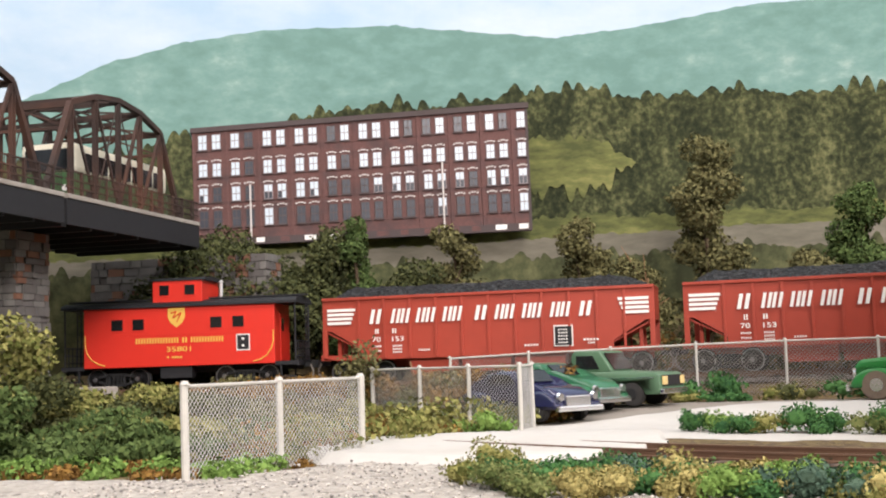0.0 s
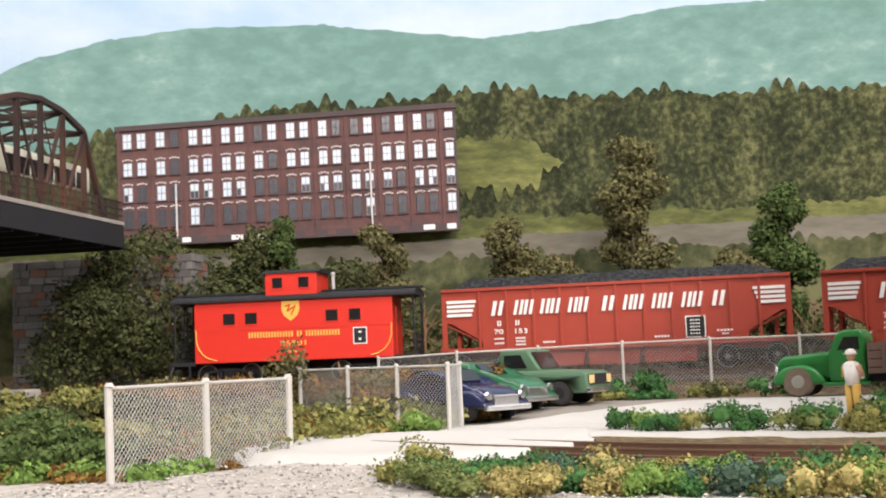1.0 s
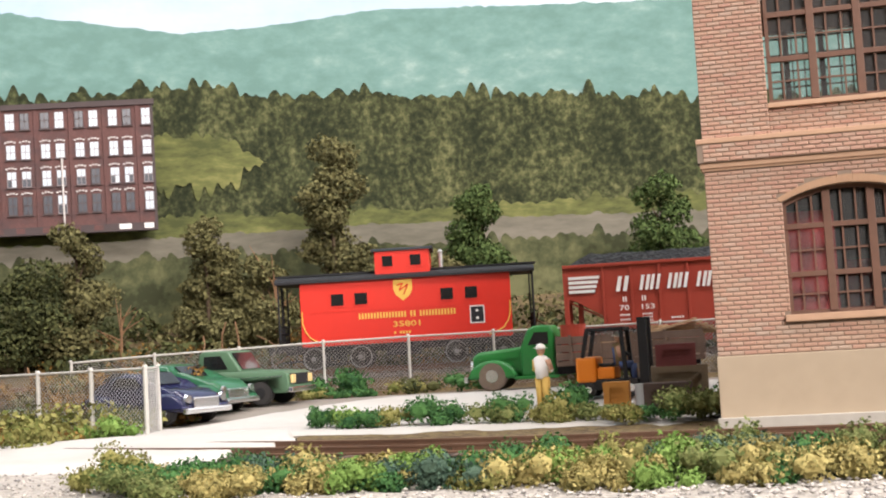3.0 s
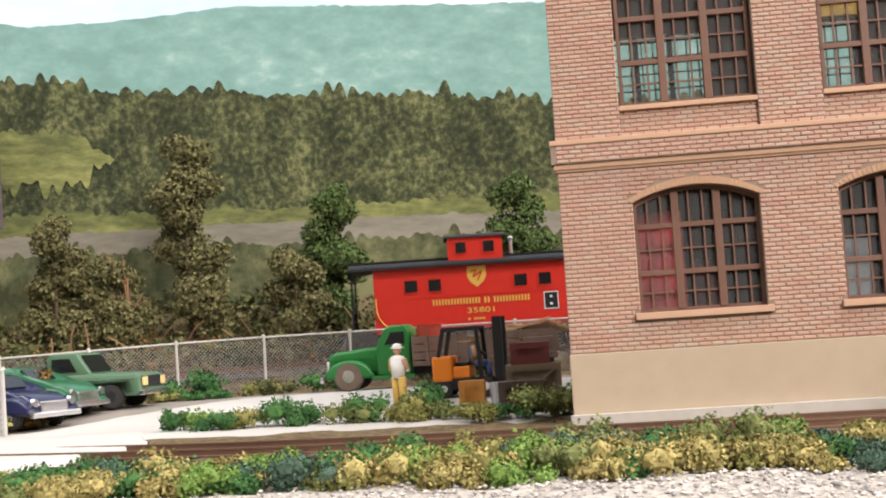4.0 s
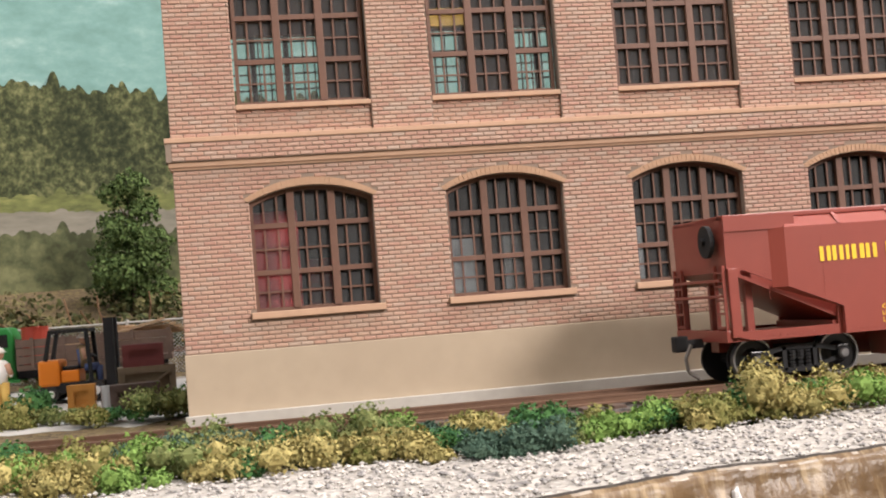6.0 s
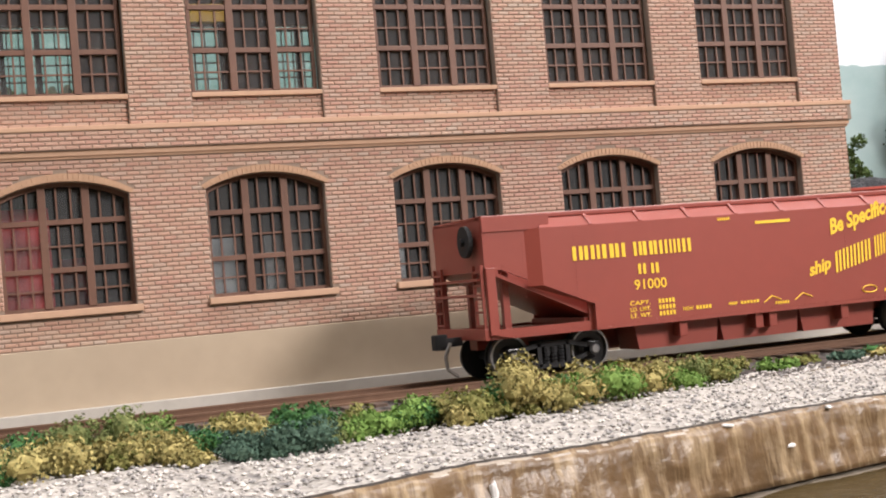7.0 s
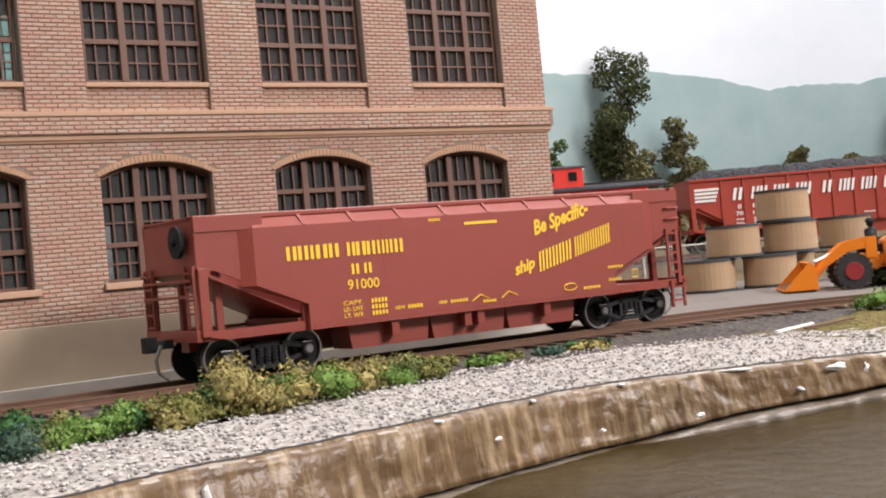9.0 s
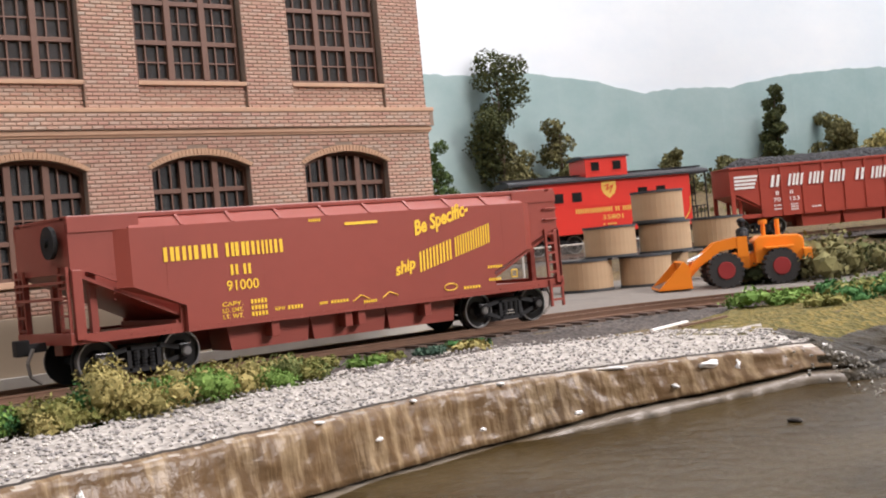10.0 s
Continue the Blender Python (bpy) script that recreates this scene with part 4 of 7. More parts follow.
def hopper_body(root, L, hw, zt, zb, cut, paint, slope_band):
    h = L / 2
    c0, c1, cz0, cz1, cz2 = cut
    for side in (-1, 1):
        hopper_side(L, hw, zt, zb, cut, paint, root, side * hw, side, slope_band)
        for e in (-1, 1):
            part("corner_post", bx(min(e * h, e * (h - 2.2)), max(e * h, e * (h - 2.2)), side * hw - 0.7, side * hw + 0.7, zb + 1, cz2 + 0.6, 0.1), paint, root)
            part("inner_post", bx(e * (h - 6.5) - 0.8, e * (h - 6.5) + 0.8, side * (hw - 5) - 0.8, side * (hw - 5) + 0.8, zb, cz2 + 1), paint, root)
    for e in (-1, 1):
        # end sheet, slope sheet and platform
        part("end_sheet", bx(min(e * h, e * (h - 0.8)), max(e * h, e * (h - 0.8)), -hw + 0.7, hw - 0.7, cz2, zt - 0.4), paint, root)
        bm = BM()
        prism(bm, [(e * h, cz2), (e * (h - c1 - 6), zb + 1), (e * (h - c1 - 7), zb + 1), (e * (h - 1), cz2 + 0.4)], -hw + 0.8, hw - 0.8)
        part("slope_sheet", bm, paint, root)
        part("end_platform", bx(min(e * h, e * (h - c1)), max(e * h, e * (h - c1)), -hw + 0.75, hw - 0.75, zb, zb + 1.6), paint, root)
        part("end_sill", bx(min(e * h, e * (h + 1.2)), max(e * h, e * (h + 1.2)), -hw, hw, zb, zb + 2.6, 0.2), paint, root)
        coupler(root, e * (h + 1), e, paint)
        bogie(root, e * (h - 17))
    part("center_sill", bx(-h + 2, h - 2, -2.2, 2.2, 6.6, zb + 0.5), paint, root)
    # discharge gates
    for x in (-h * 0.32, 0.0, h * 0.32):
        for side in (-1, 1):
            bm = BM()
            y0 = side * hw * 0.82
            prism(bm, [(x - 11.5, zb), (x + 11.5, zb), (x + 10.6, 3.4), (x - 10.6, 3.4)], min(y0, side * 3), max(y0, side * 3))
            part("hopper_chute", bm, paint, root)


def build_red_hopper(m):
    L, hw, zt, zb = 145.0, 15.0, 36.6, 9.2
    root = empty("hopper_car", m, "oxide-red open hopper car with yellow lettering, standing on the siding", "hopper car")
    cut = (4, 25, 11.4, 15.8, 24.6)
    hopper_body(root, L, hw, zt, zb, cut, M_HOPPER, 3.3)
    h = L / 2
    for side in (-1, 1):
        # the side stands proud of the two narrower ends
        bm = BM()
        edge = [(-h + 13.5, zt - 3.3), (-h + 13.5, 20.4), (-h + 26, 15.2), (-h + 26, zb), (h - 26, zb), (h - 26, 15.2), (h - 13.5, 20.4), (h - 13.5, zt - 3.3)]
        base = [(u + (math.copysign(3.2, u) if abs(u) > h - 20 else 0), v) for u, v in edge]
        top_loop = [bm.verts.new((u, side * (hw + 1.3), v)) for u, v in edge]
        low_loop = [bm.verts.new((u, side * hw, v)) for u, v in base]
        bm.faces.new(top_loop)
        for k in range(len(edge)):
            bm.faces.new((top_loop[k], low_loop[k], low_loop[(k + 1) % len(edge)], top_loop[(k + 1) % len(edge)]))
        part("bulged_side", bm, M_HOPPER, root)
        y = side * (hw + 1.3)
        # inward-sloping upper panels between short ribs
        n = 9
        x0, x1 = -h + 13.5, h - 13.5
        for i in range(n):
            a, b = x0 + (x1 - x0) * i / n, x0 + (x1 - x0) * (i + 1) / n
            bm = BM()
            ends = (2.6 if i == 0 else 0, 2.6 if i == n - 1 else 0)
            v = [(a, y, zt - 3.3), (b, y, zt - 3.3), (b - ends[1], y - side * 3.6, zt - 0.6), (a + ends[0], y - side * 3.6, zt - 0.6)]
            lo = [bm.verts.new(p) for p in v]
            hi = [bm.verts.new((p[0], p[1] - side * 0.6, p[2] - 0.4)) for p in v]
            bm.faces.new(lo), bm.faces.new(hi[::-1])
            for k in range(4):
                bm.faces.new((lo[k], hi[k], hi[(k + 1) % 4], lo[(k + 1) % 4]))
            part("sloped_panel", bm, M_HOPPER, root)
            if i:
                part("top_rib", bar(BM(), (a, y - side * 0.1, zt - 3.4), (a, y - side * 3.5, zt - 0.5), 0.8, 0.7), M_HOPPER, root)
        for e in (-1, 1):
            part("side_end_panel", bx(min(e * h, e * (h - 16.5)), max(e * h, e * (h - 16.5)), side * hw - 0.35, side * hw + 0.35, zt - 3.4, zt - 0.5), M_HOPPER, root)
        part("top_chord", bx(-h, h, y - side * 3.8 - 0.9, y - side * 3.8 + 0.9, zt - 0.8, zt + 0.3, 0.2), M_HOPPER, root)
    for e in (-1, 1):
        part("top_chord", bx(min(e * h, e * (h - 2)), max(e * h, e * (h - 2)), -hw, hw, zt - 0.8, zt + 0.25, 0.2), M_HOPPER, root)
    for x in (-h * 0.32, 0.0, h * 0.32):
        for d in ((-2, 2) if x == 0 else (0,)):
            part("gate_bracket", bx(x + d - 1.1, x + d + 1.1, -hw - 0.3, -hw + 3, 5.6, 9.4, 0.2), M_HOPPER, root)
    part("floor_fill", bx(-h + 24, h - 24, -hw + 0.8, hw - 0.8, zb + 1, zb + 3), M_HOPPER, root)
    # rivet lines
    rv = BM()
    for x in np.arange(-h + 8, h - 8, 1.6):
        o = 1.3 if abs(x) < h - 26 else 0.0
        box(rv, x - 0.14, x + 0.14, -hw - 0.15 - o, -hw - o, 10.0, 10.28)
    for x in (-h + 22, -h + 47, -h + 97, h - 22):
        for z in np.arange(18, 32, 1.4):
            box(rv, x - 0.13, x + 0.13, -hw - 1.43, -hw - 1.3, z, z + 0.26)
    for x in (-h + 9.5, h - 9.5):
        for z in np.arange(18, 32, 1.4):
            box(rv, x - 0.12, x + 0.12, -hw - 0.12, -hw, z, z + 0.24)
    for i in range(16):
        u = i / 15
        for e in (-1, 1):
            box(rv, e * (h - 4.5 - 21.5 * u) - 0.12, e * (h - 4.5 - 21.5 * u) + 0.12, -hw - 0.12, -hw, 25.4 - 8.6 * u, 25.64 - 8.6 * u)
    tagged(part("rivets", rv, M_HOPPER, root), kind="stuff")
    # brake wheel and end ladders
    bw = BM()
    cyl(bw, (-h - 2.2, -9, 31.5), (-h - 1.2, -9, 31.5), 3.6, seg=20)
    cyl(bw, (-h - 3.0, -9, 31.5), (-h, -9, 31.5), 0.9, seg=8)
    part("brake_wheel", bw, M_TRUCK, root, "black brake wheel")
    for y in (-hw + 0.5, hw - 5.0):
        lad = BM()
        for s in (0, 4.5):
            box(lad, -h - 1.0, -h - 0.3, y + s - 0.3, y + s + 0.3, 11, 26)
        for z in (12.5, 15.5, 18.5, 21.5, 24.5):
            box(lad, -h - 1.0, -h - 0.4, y, y + 4.5, z - 0.25, z + 0.25)
        part("ladder", lad, M_HOPPER, root)
    for z in (19, 22.5):
        part("grab_iron", bx(-h - 1.5, -h - 0.6, -hw + 1, hw - 1, z, z + 0.6), M_HOPPER, root)
    ladder(root, h - 5.2, -hw - 0.1, 12, 25.5, 4.6, 5, M_HOPPER)
    ladder(root, h - 4.8, -hw - 0.1, 3.6, 11, 4.4, 2, M_HOPPER, "step")
    for z in (28.2, 31.2):
        part("grab_iron", tube(BM(), [(h - 5, -hw, z), (h - 5, -hw - 0.9, z), (h - 0.6, -hw - 0.9, z), (h - 0.6, -hw, z)], 0.28), M_HOPPER, root)
    # lettering
    y = -hw - 1.46
    blocks([(-51.2, -48.6), (-48.2, -45.6), (-45.0, -44.2), (-43.6, -40.6), (-40.2, -37.6), (-35.4, -33.2), (-32.9, -30.3), (-30.0, -27.7), (-27.1, -26.4), (-25.8, -24.1), (-23.6, -22.9), (-22.3, -20.0)], 25.3, 28.5, y, M_YELLOW, root, label="yellow blocks of a painted name")
    blocks([(-34.6, -32.6), (-31.2, -29.2)], 21.0, 23.4, y, M_YELLOW, root, name="initial_bars")
    letters("91000", 8.6, 2.4, Matrix.Translation((-36, y, 17.4)), M_YELLOW, root, label="yellow car number")
    for k, (word, num) in enumerate((("CAPY.", 4.0), ("LD. LMT.", 4.0), ("LT. WT.", 4.0))):
        letters(word, 5.4, 1.0, Matrix.Translation((-37.6, y, 13.9 - 1.45 * k)), M_YELLOW, root)
        blocks(spans(-30, -25.4, "XXXXX"), 13.9 - 1.45 * k, 14.9 - 1.45 * k, y, M_YELLOW, root)
    letters("NEW", 2.8, 0.9, Matrix.Translation((-23.6, y, 11.6)), M_YELLOW, root)
    blocks(spans(-20, -15.6, "XXXXX"), 11.6, 12.5, y, M_YELLOW, root)
    for a, b, z in ((-11, -8.5, 11.8), (-7.6, -2.2, 11.8), (2.2, 6.4, 10.9), (44, 49.5, 16.2), (44, 48.6, 12.8), (35, 41, 11.4), (-12, -8.5, 32.0)):
        blocks(spans(a, b, "XXXXXX"), z, z + 0.7, y, M_YELLOW, root)
    part("stripe", bx(-1.5, 8.5, y, y + 0.1, 30.6, 31.3), M_YELLOW, root)
    for x in (-1.0, 8.0):
        part("zigzag", tube(BM(), [(x, y, 11.6), (x + 2.4, y, 13.0), (x + 5, y, 11.9)], 0.14, 4), M_YELLOW, root)
    part("ring_mark", tube(BM(), [(30.5 + 2.2 * math.cos(a), y, 12.4 + 0.9 * math.sin(a)) for a in np.linspace(0, 6.283, 15)], 0.14, 4), M_YELLOW, root)
    part("square_mark", tube(BM(), [(52.4, y, 13.2), (54.4, y, 13.2), (54.4, y, 15.2), (52.4, y, 15.2), (52.4, y, 13.2)], 0.16, 4), M_YELLOW, root)
    lean = Matrix.Translation((20.5, y, 25.4)) @ Matrix.Rotation(radians(-14), 4, "Y")
    letters("Be Specific-", 19.5, 5.0, lean, M_YELLOW, root, shear=0.35, label="yellow slanting slogan", bold=0.035)
    lean = Matrix.Translation((13.2, y, 15.8)) @ Matrix.Rotation(radians(-14), 4, "Y")
    letters("ship", 7.0, 4.0, lean, M_YELLOW, root, shear=0.35, label="yellow slanting slogan", bold=0.035)
    lean = Matrix.Translation((21.4, y, 17.2)) @ Matrix.Rotation(radians(-14), 4, "Y")
    blocks(spans(-0.6, 11.2, "XXXXX", 0.24) + spans(12.0, 25.2, "XXXXXXX", 0.24), 0, 5.0, 0, M_YELLOW, root, 0.3, label="yellow slanting blocks of a name", m=lean)
    return root


def build_coal_hopper(m):
    L, hw, zt, zb = 150.0, 15.0, 38.2, 10.2
    root = empty("coal_hopper_car", m, "bright oxide-red coal hopper with white lettering, rolling in the train", "hopper car", "coal train")
    cut = (4, 18, 12.4, 15.2, 23.4)
    hopper_body(root, L, hw, zt, zb, cut, M_WM, 0.0)
    h = L / 2
    for side in (-1, 1):
        for x in np.linspace(-58, 62, 11):
            part("side_rib", bx(x - 0.55, x + 0.55, side * hw - 0.8 * (side < 0), side * hw + 0.8 * (side > 0), zb + 0.4, zt - 0.6, 0.1), M_WM, root)
        part("top_chord", bx(-h, h, side * hw - 1.0, side * hw + 1.0, zt - 0.9, zt + 0.4, 0.15), M_WM, root)
    for e in (-1, 1):
        part("top_chord", bx(min(e * h, e * (h - 1.6)), max(e * h, e * (h - 1.6)), -hw + 1, hw - 1, zt - 0.9, zt + 0.4), M_WM, root)
    # heaped coal
    verts, faces, nx, ny = [], [], 90, 16
    for i in range(nx + 1):
        for j in range(ny + 1):
            u, v = i / nx * 2 - 1, j / ny * 2 - 1
            z = zt - 0.8 + 7.6 * (1 - abs(v) ** 2.2) * min(1, (1 - abs(u)) * 7) ** 0.7 * (0.82 + 0.25 * noise.noise((u * 5, v, 3)))
            z += 0.9 * noise.noise((u * 40, v * 8, 1)) + 0.5 * noise.noise((u * 90, v * 18, 2))
            verts.append((u * (h - 0.9), v * (hw - 0.8), z))
    for i in range(nx):
        for j in range(ny):
            k = i * (ny + 1) + j
            faces.append((k, k + ny + 1, k + ny + 2, k + 1))
    bare("coal_load", verts, faces, M_COAL, root, "heaped black coal load")
    for side in (-1, 1):
        flip = Matrix.Rotation(math.pi if side > 0 else 0, 4, "Z")
        y = -hw - 0.95
        row = []
        for c, n in ((-50, 1), (-38.4, 2), (-26.7, 2), (-14.5, 2), (-1.5, 1), (9.2, 2), (21.4, 2), (33.9, 2), (45, 1)):
            w = 4.4 if n == 2 else 5.4
            row += [(c - n * w / 2 + k * w, c - n * w / 2 + k * w + w * 0.86) for k in range(n)]
        blocks(row, 26.2, 32.6, y, M_WHITE, root, 0.22, label="white slanting blocks of a painted name", m=flip)
        for a, b, tri in ((-72.6, -59.4, 1), (59.4, 72.6, -1)):
            for k in range(4):
                z = 26.4 + 1.95 * k
                d = (3 - k) * 0.7
                a2, b2 = (a, b - d) if tri > 0 else (a + d, b)
                part("end_stripe", bx(a2, b2, y + 0.3, y + 0.95, z, z + 1.25, m=flip), M_WHITE, root, "white end stripe")
        letters("70", 4.0, 2.2, flip @ Matrix.Translation((-51.5, y, 18)), M_WHITE, root)
        letters("153", 5.4, 2.2, flip @ Matrix.Translation((-42.2, y, 18)), M_WHITE, root)
        blocks([(-50, -48.4), (-42, -40.2)], 21.6, 23.8, y, M_WHITE, root, m=flip)
        for a, b, z in ((-51.5, -47, 15.6), (-51.5, -47, 13.6), (-42, -37.5, 15.6), (-42, -37.5, 14.2), (-42, -37.5, 12.8), (-30, -24.5, 13.4), (18, 24.5, 13.8), (44, 51, 15.4), (46, 49, 14)):
            blocks(spans(a, b, "XXXXX"), z, z + 0.8, y, M_WHITE, root, m=flip)
        part("placard_rim", bx(31, 39.4, y + 0.2, y + 0.8, 13.2, 22.4, m=flip), M_WHITE, root, "white placard border")
        part("placard", bx(31.5, 38.9, y, y + 0.3, 13.7, 21.9, m=flip), M_BLACK, root, "black data placard")
        for k in range(5):
            blocks(spans(33, 37.4, "XXXX"), 14.6 + 1.4 * k, 15.2 + 1.4 * k, y - 0.1, M_WHITE, root, m=flip)
    return root


def build_caboose(m):
    root = empty("caboose", m, "scarlet caboose with black roof and gold lettering, last in the train", "caboose", "coal train")
    h, hw, zb, ze = 49.0, 14.5, 10.2, 38.0
    part("body", bx(-h, h, -hw, hw, zb, ze, 0.2), M_CABOOSE, root, "scarlet painted body")
    seam = BM()
    box(seam, -h, h, -hw - 0.15, -hw, 24.6, 24.9)
    part("belt_seam", seam, M_CABOOSE, root)
    # gently curved roof over the end platforms
    pts = [(-hw - 1.6, ze - 0.4)] + [((hw + 1.6) * math.sin(a), ze + 0.4 + 3.2 * (math.cos(a * 0.9) - 0.16)) for a in np.linspace(-1.5, 1.5, 13)] + [(hw + 1.6, ze - 0.4)]
    part("roof", prism(BM(), pts, -60.5, 60.5, "x"), M_BLACK, root, "black curved roof")
    part("roof_walk", bx(-62, 62, -3.2, 3.2, ze + 3.4, ze + 4.1), M_BLACK, root)
    ribs = BM()
    for x in np.arange(-58, 59, 5.8):
        box(ribs, x - 0.2, x + 0.2, -hw - 1.4, -hw + 2, ze - 0.2, ze + 0.9)
    part("roof_ribs", ribs, M_BLACK, root)
    cup = part("cupola", bx(-13.5, 12.0, -hw + 1.4, hw - 1.4, ze - 1, 50.2, 0.2), M_CABOOSE, root, "scarlet cupola")
    pts = [(-hw + 0.6, 49.8)] + [((hw - 0.6) * math.sin(a), 50.2 + 1.8 * (math.cos(a) - 0.1)) for a in np.linspace(-1.4, 1.4, 9)] + [(hw - 0.6, 49.8)]
    part("cupola_roof", prism(BM(), pts, -15, 13.5, "x"), M_BLACK, cup, "black cupola roof")
    def window(x0, x1, z0, z1, y, side, parent):
        w = part("window", bx(x0, x1, min(y, y + side * 0.25), max(y, y + side * 0.25), z0, z1), M_CABOOSE, parent, "red framed window")
        part("pane", bx(x0 + 0.7, x1 - 0.7, min(y + side * 0.2, y + side * 0.35), max(y + side * 0.2, y + side * 0.35), z0 + 0.7, z1 - 0.7), M_PANE, w, "dark glazed pane")
    for side in (-1, 1):
        y = side * hw
        for x0, x1 in ((-35.2, -28), (-24.2, -17), (15.8, 23), (27.2, 34.2)):
            window(x0, x1, 26.6, 33.0, y, side, root)
        for x0, x1 in ((-10.6, -4.4), (2.4, 8.8)):
            window(x0, x1, 42.4, 48.4, side * (hw - 1.4), side, cup)
        f = Matrix.Rotation(math.pi if side > 0 else 0, 4, "Z")
        y = -hw - 0.18
        sh = [(-5.2, 37.0), (3.4, 37.0), (3.6, 33), (2.4, 30.4), (-0.9, 27.9), (-4.2, 30.4), (-5.4, 33)]
        bm = prism(BM(), sh, y, y + 0.1)
        bm.transform(f)
        part("shield", bm, M_GOLD, root, "gold heraldic shield with a red scribble")
        bm = tube(BM(), [(-3.6, y - 0.1, 34.6), (-1, y - 0.1, 35.4), (-2.6, y - 0.1, 32.4), (1.6, y - 0.1, 34.8), (-0.6, y - 0.1, 30.6)], 0.28, 4)
        bm.transform(f)
        part("shield_mark", bm, M_CABOOSE, root)
        row = spans(-22.0, 0.6, "XXXXXXXX", 0.22) + [(2.0, 4.4)] + spans(6.4, 23.6, "XXXXXX", 0.22)
        blocks(row, 20.9, 23.4, y, M_GOLD, root, label="gold blocks of a painted name", m=f)
        letters("35801", 12.6, 2.4, f @ Matrix.Translation((-6.2, y, 16.8)), M_GOLD, root, label="gold car number")
        blocks([(-6, -5), (-3.4, -2.4), (-2, -1), (-0.6, 0.4), (0.8, 1.8)], 13.8, 14.8, y, M_GOLD, root, m=f)
        part("placard_rim", bx(29.6, 36.4, y, y + 0.15, 16.4, 24.0, m=f), M_WHITE, root)
        part("placard", bx(30.1, 35.9, y - 0.1, y, 16.9, 23.5, m=f), M_BLACK, root, "black data placard")
        for zc in (18.6, 21.8):
            part("placard_mark", bx(32.4, 33.6, y - 0.15, y - 0.1, zc - 0.5, zc + 0.5, m=f), M_WHITE, root)
        for e in (-1, 1):
            pts = [(e * 48.4, y, 25.5), (e * 48.2, y, 20), (e * 47.2, y, 17), (e * 45, y, 14), (e * 41.5, y, 12), (e * 38, y, 11.2)]
            bm = tube(BM(), pts, 0.32, 4)
            bm.transform(f)
            part("corner_stripe", bm, M_GOLD, root, "thin gold corner stripe")
    for e in (-1, 1):
        part("platform", bx(min(e * h, e * 60), max(e * h, e * 60), -hw, hw, zb - 1, zb + 0.8), M_BLACK, root, "black end platform")
        for y in (-hw + 0.6, hw - 0.6):
            part("roof_post", cyl(BM(), (e * 59.2, y, zb), (e * 59.2, y, ze), 0.45, seg=6), M_BLACK, root)
            part("step", bx(min(e * 52, e * 59), max(e * 52, e * 59), y - 0.8, y + 0.8, 3.6, 4.4), M_BLACK, root)
            part("step_hanger", bx(min(e * 51.6, e * 52.2), max(e * 51.6, e * 52.2), y - 0.8, y + 0.8, 3.6, zb), M_BLACK, root)
        rail = BM()
        for z in (13, 16.5, 20):
            cyl(rail, (e * 59.5, -hw + 1, z), (e * 59.5, hw - 1, z), 0.3, seg=5)
        for y in np.linspace(-hw + 1, hw - 1, 7):
            cyl(rail, (e * 59.5, y, zb), (e * 59.5, y, 20), 0.3, seg=5)
        part("end_railing", rail, M_BLACK, root, "black end railing")
        lad = BM()
        for y in (3.5, 8):
            cyl(lad, (e * 60.4, y, zb), (e * 60.4, y, ze + 1), 0.35, seg=5)
        for z in np.arange(13, 38, 3.4):
            cyl(lad, (e * 60.4, 3.5, z), (e * 60.4, 8, z), 0.3, seg=5)
        part("end_ladder", lad, M_BLACK, root)
        part("end_door", bx(min(e * h, e * (h + 0.3)), max(e * h, e * (h + 0.3)), -4, 4, zb + 1, 33), M_CABOOSE, root)
        part("door_pane", bx(min(e * (h + 0.3), e * (h + 0.4)), max(e * (h + 0.3), e * (h + 0.4)), -2, 2, 25, 31), M_PANE, root)
        part("end_beam", bx(min(e * 60, e * 61), max(e * 60, e * 61), -hw, hw, zb - 1.4, zb + 1), M_BLACK, root)
        coupler(root, e * 60, e, M_BLACK)
        bogie(root, e * 31)
    part("under_frame", bx(-58, 58, -6, 6, 7, zb - 0.2), M_BLACK, root)
    part("battery_box", bx(-10, 6, -13, -6, 4.6, zb, 0.3), M_BLACK, root)
    part("smoke_pipe", cyl(BM(), (17, 2, ze + 2), (17, 2, 49.5), 0.9, seg=10), M_STACK, root, "pale grey smoke stack")
    part("pipe_cap", cyl(BM(), (17, 2, 49.2), (17, 2, 50.3), 1.6, 0.5, seg=10), M_STACK, root)
    return root


M_PANE = mat("dark_window_pane", (0.012, 0.013, 0.014), 0.12, var=0.1, bump=0)
M_STACK = mat("pale_grey_metal", (0.5, 0.5, 0.5), 0.4, 0.3)

build_red_hopper(mm(184.5, 277.5, RAIL_FRONT))
CABOOSE = build_caboose(mm(0, 0, RAIL_BACK))
for _ob in CABOOSE.children_recursive:      # the body is a short one
    if _ob.name.split('.')[0] not in ('wheel', 'wheel_rim', 'wheel_plate', 'hub', 'axle', 'side_frame', 'journal', 'spring', 'bolster', 'journal_cap'):
        _ob.data.transform(Matrix.Diagonal((0.93, 1, 1, 1)))
COAL_CARS = [build_coal_hopper(mm(0, 0, RAIL_BACK))]
for k in range(4):
    COAL_CARS.append(copy_thing(COAL_CARS[0], mm(0, 0, RAIL_BACK)))

# distance of the caboose's middle along the main line, by time
RUN = [(0.0, 428.5), (1.0, 517.0), (2.0, 609.5), (4.0, 798.0), (10.0, 1371.5)]


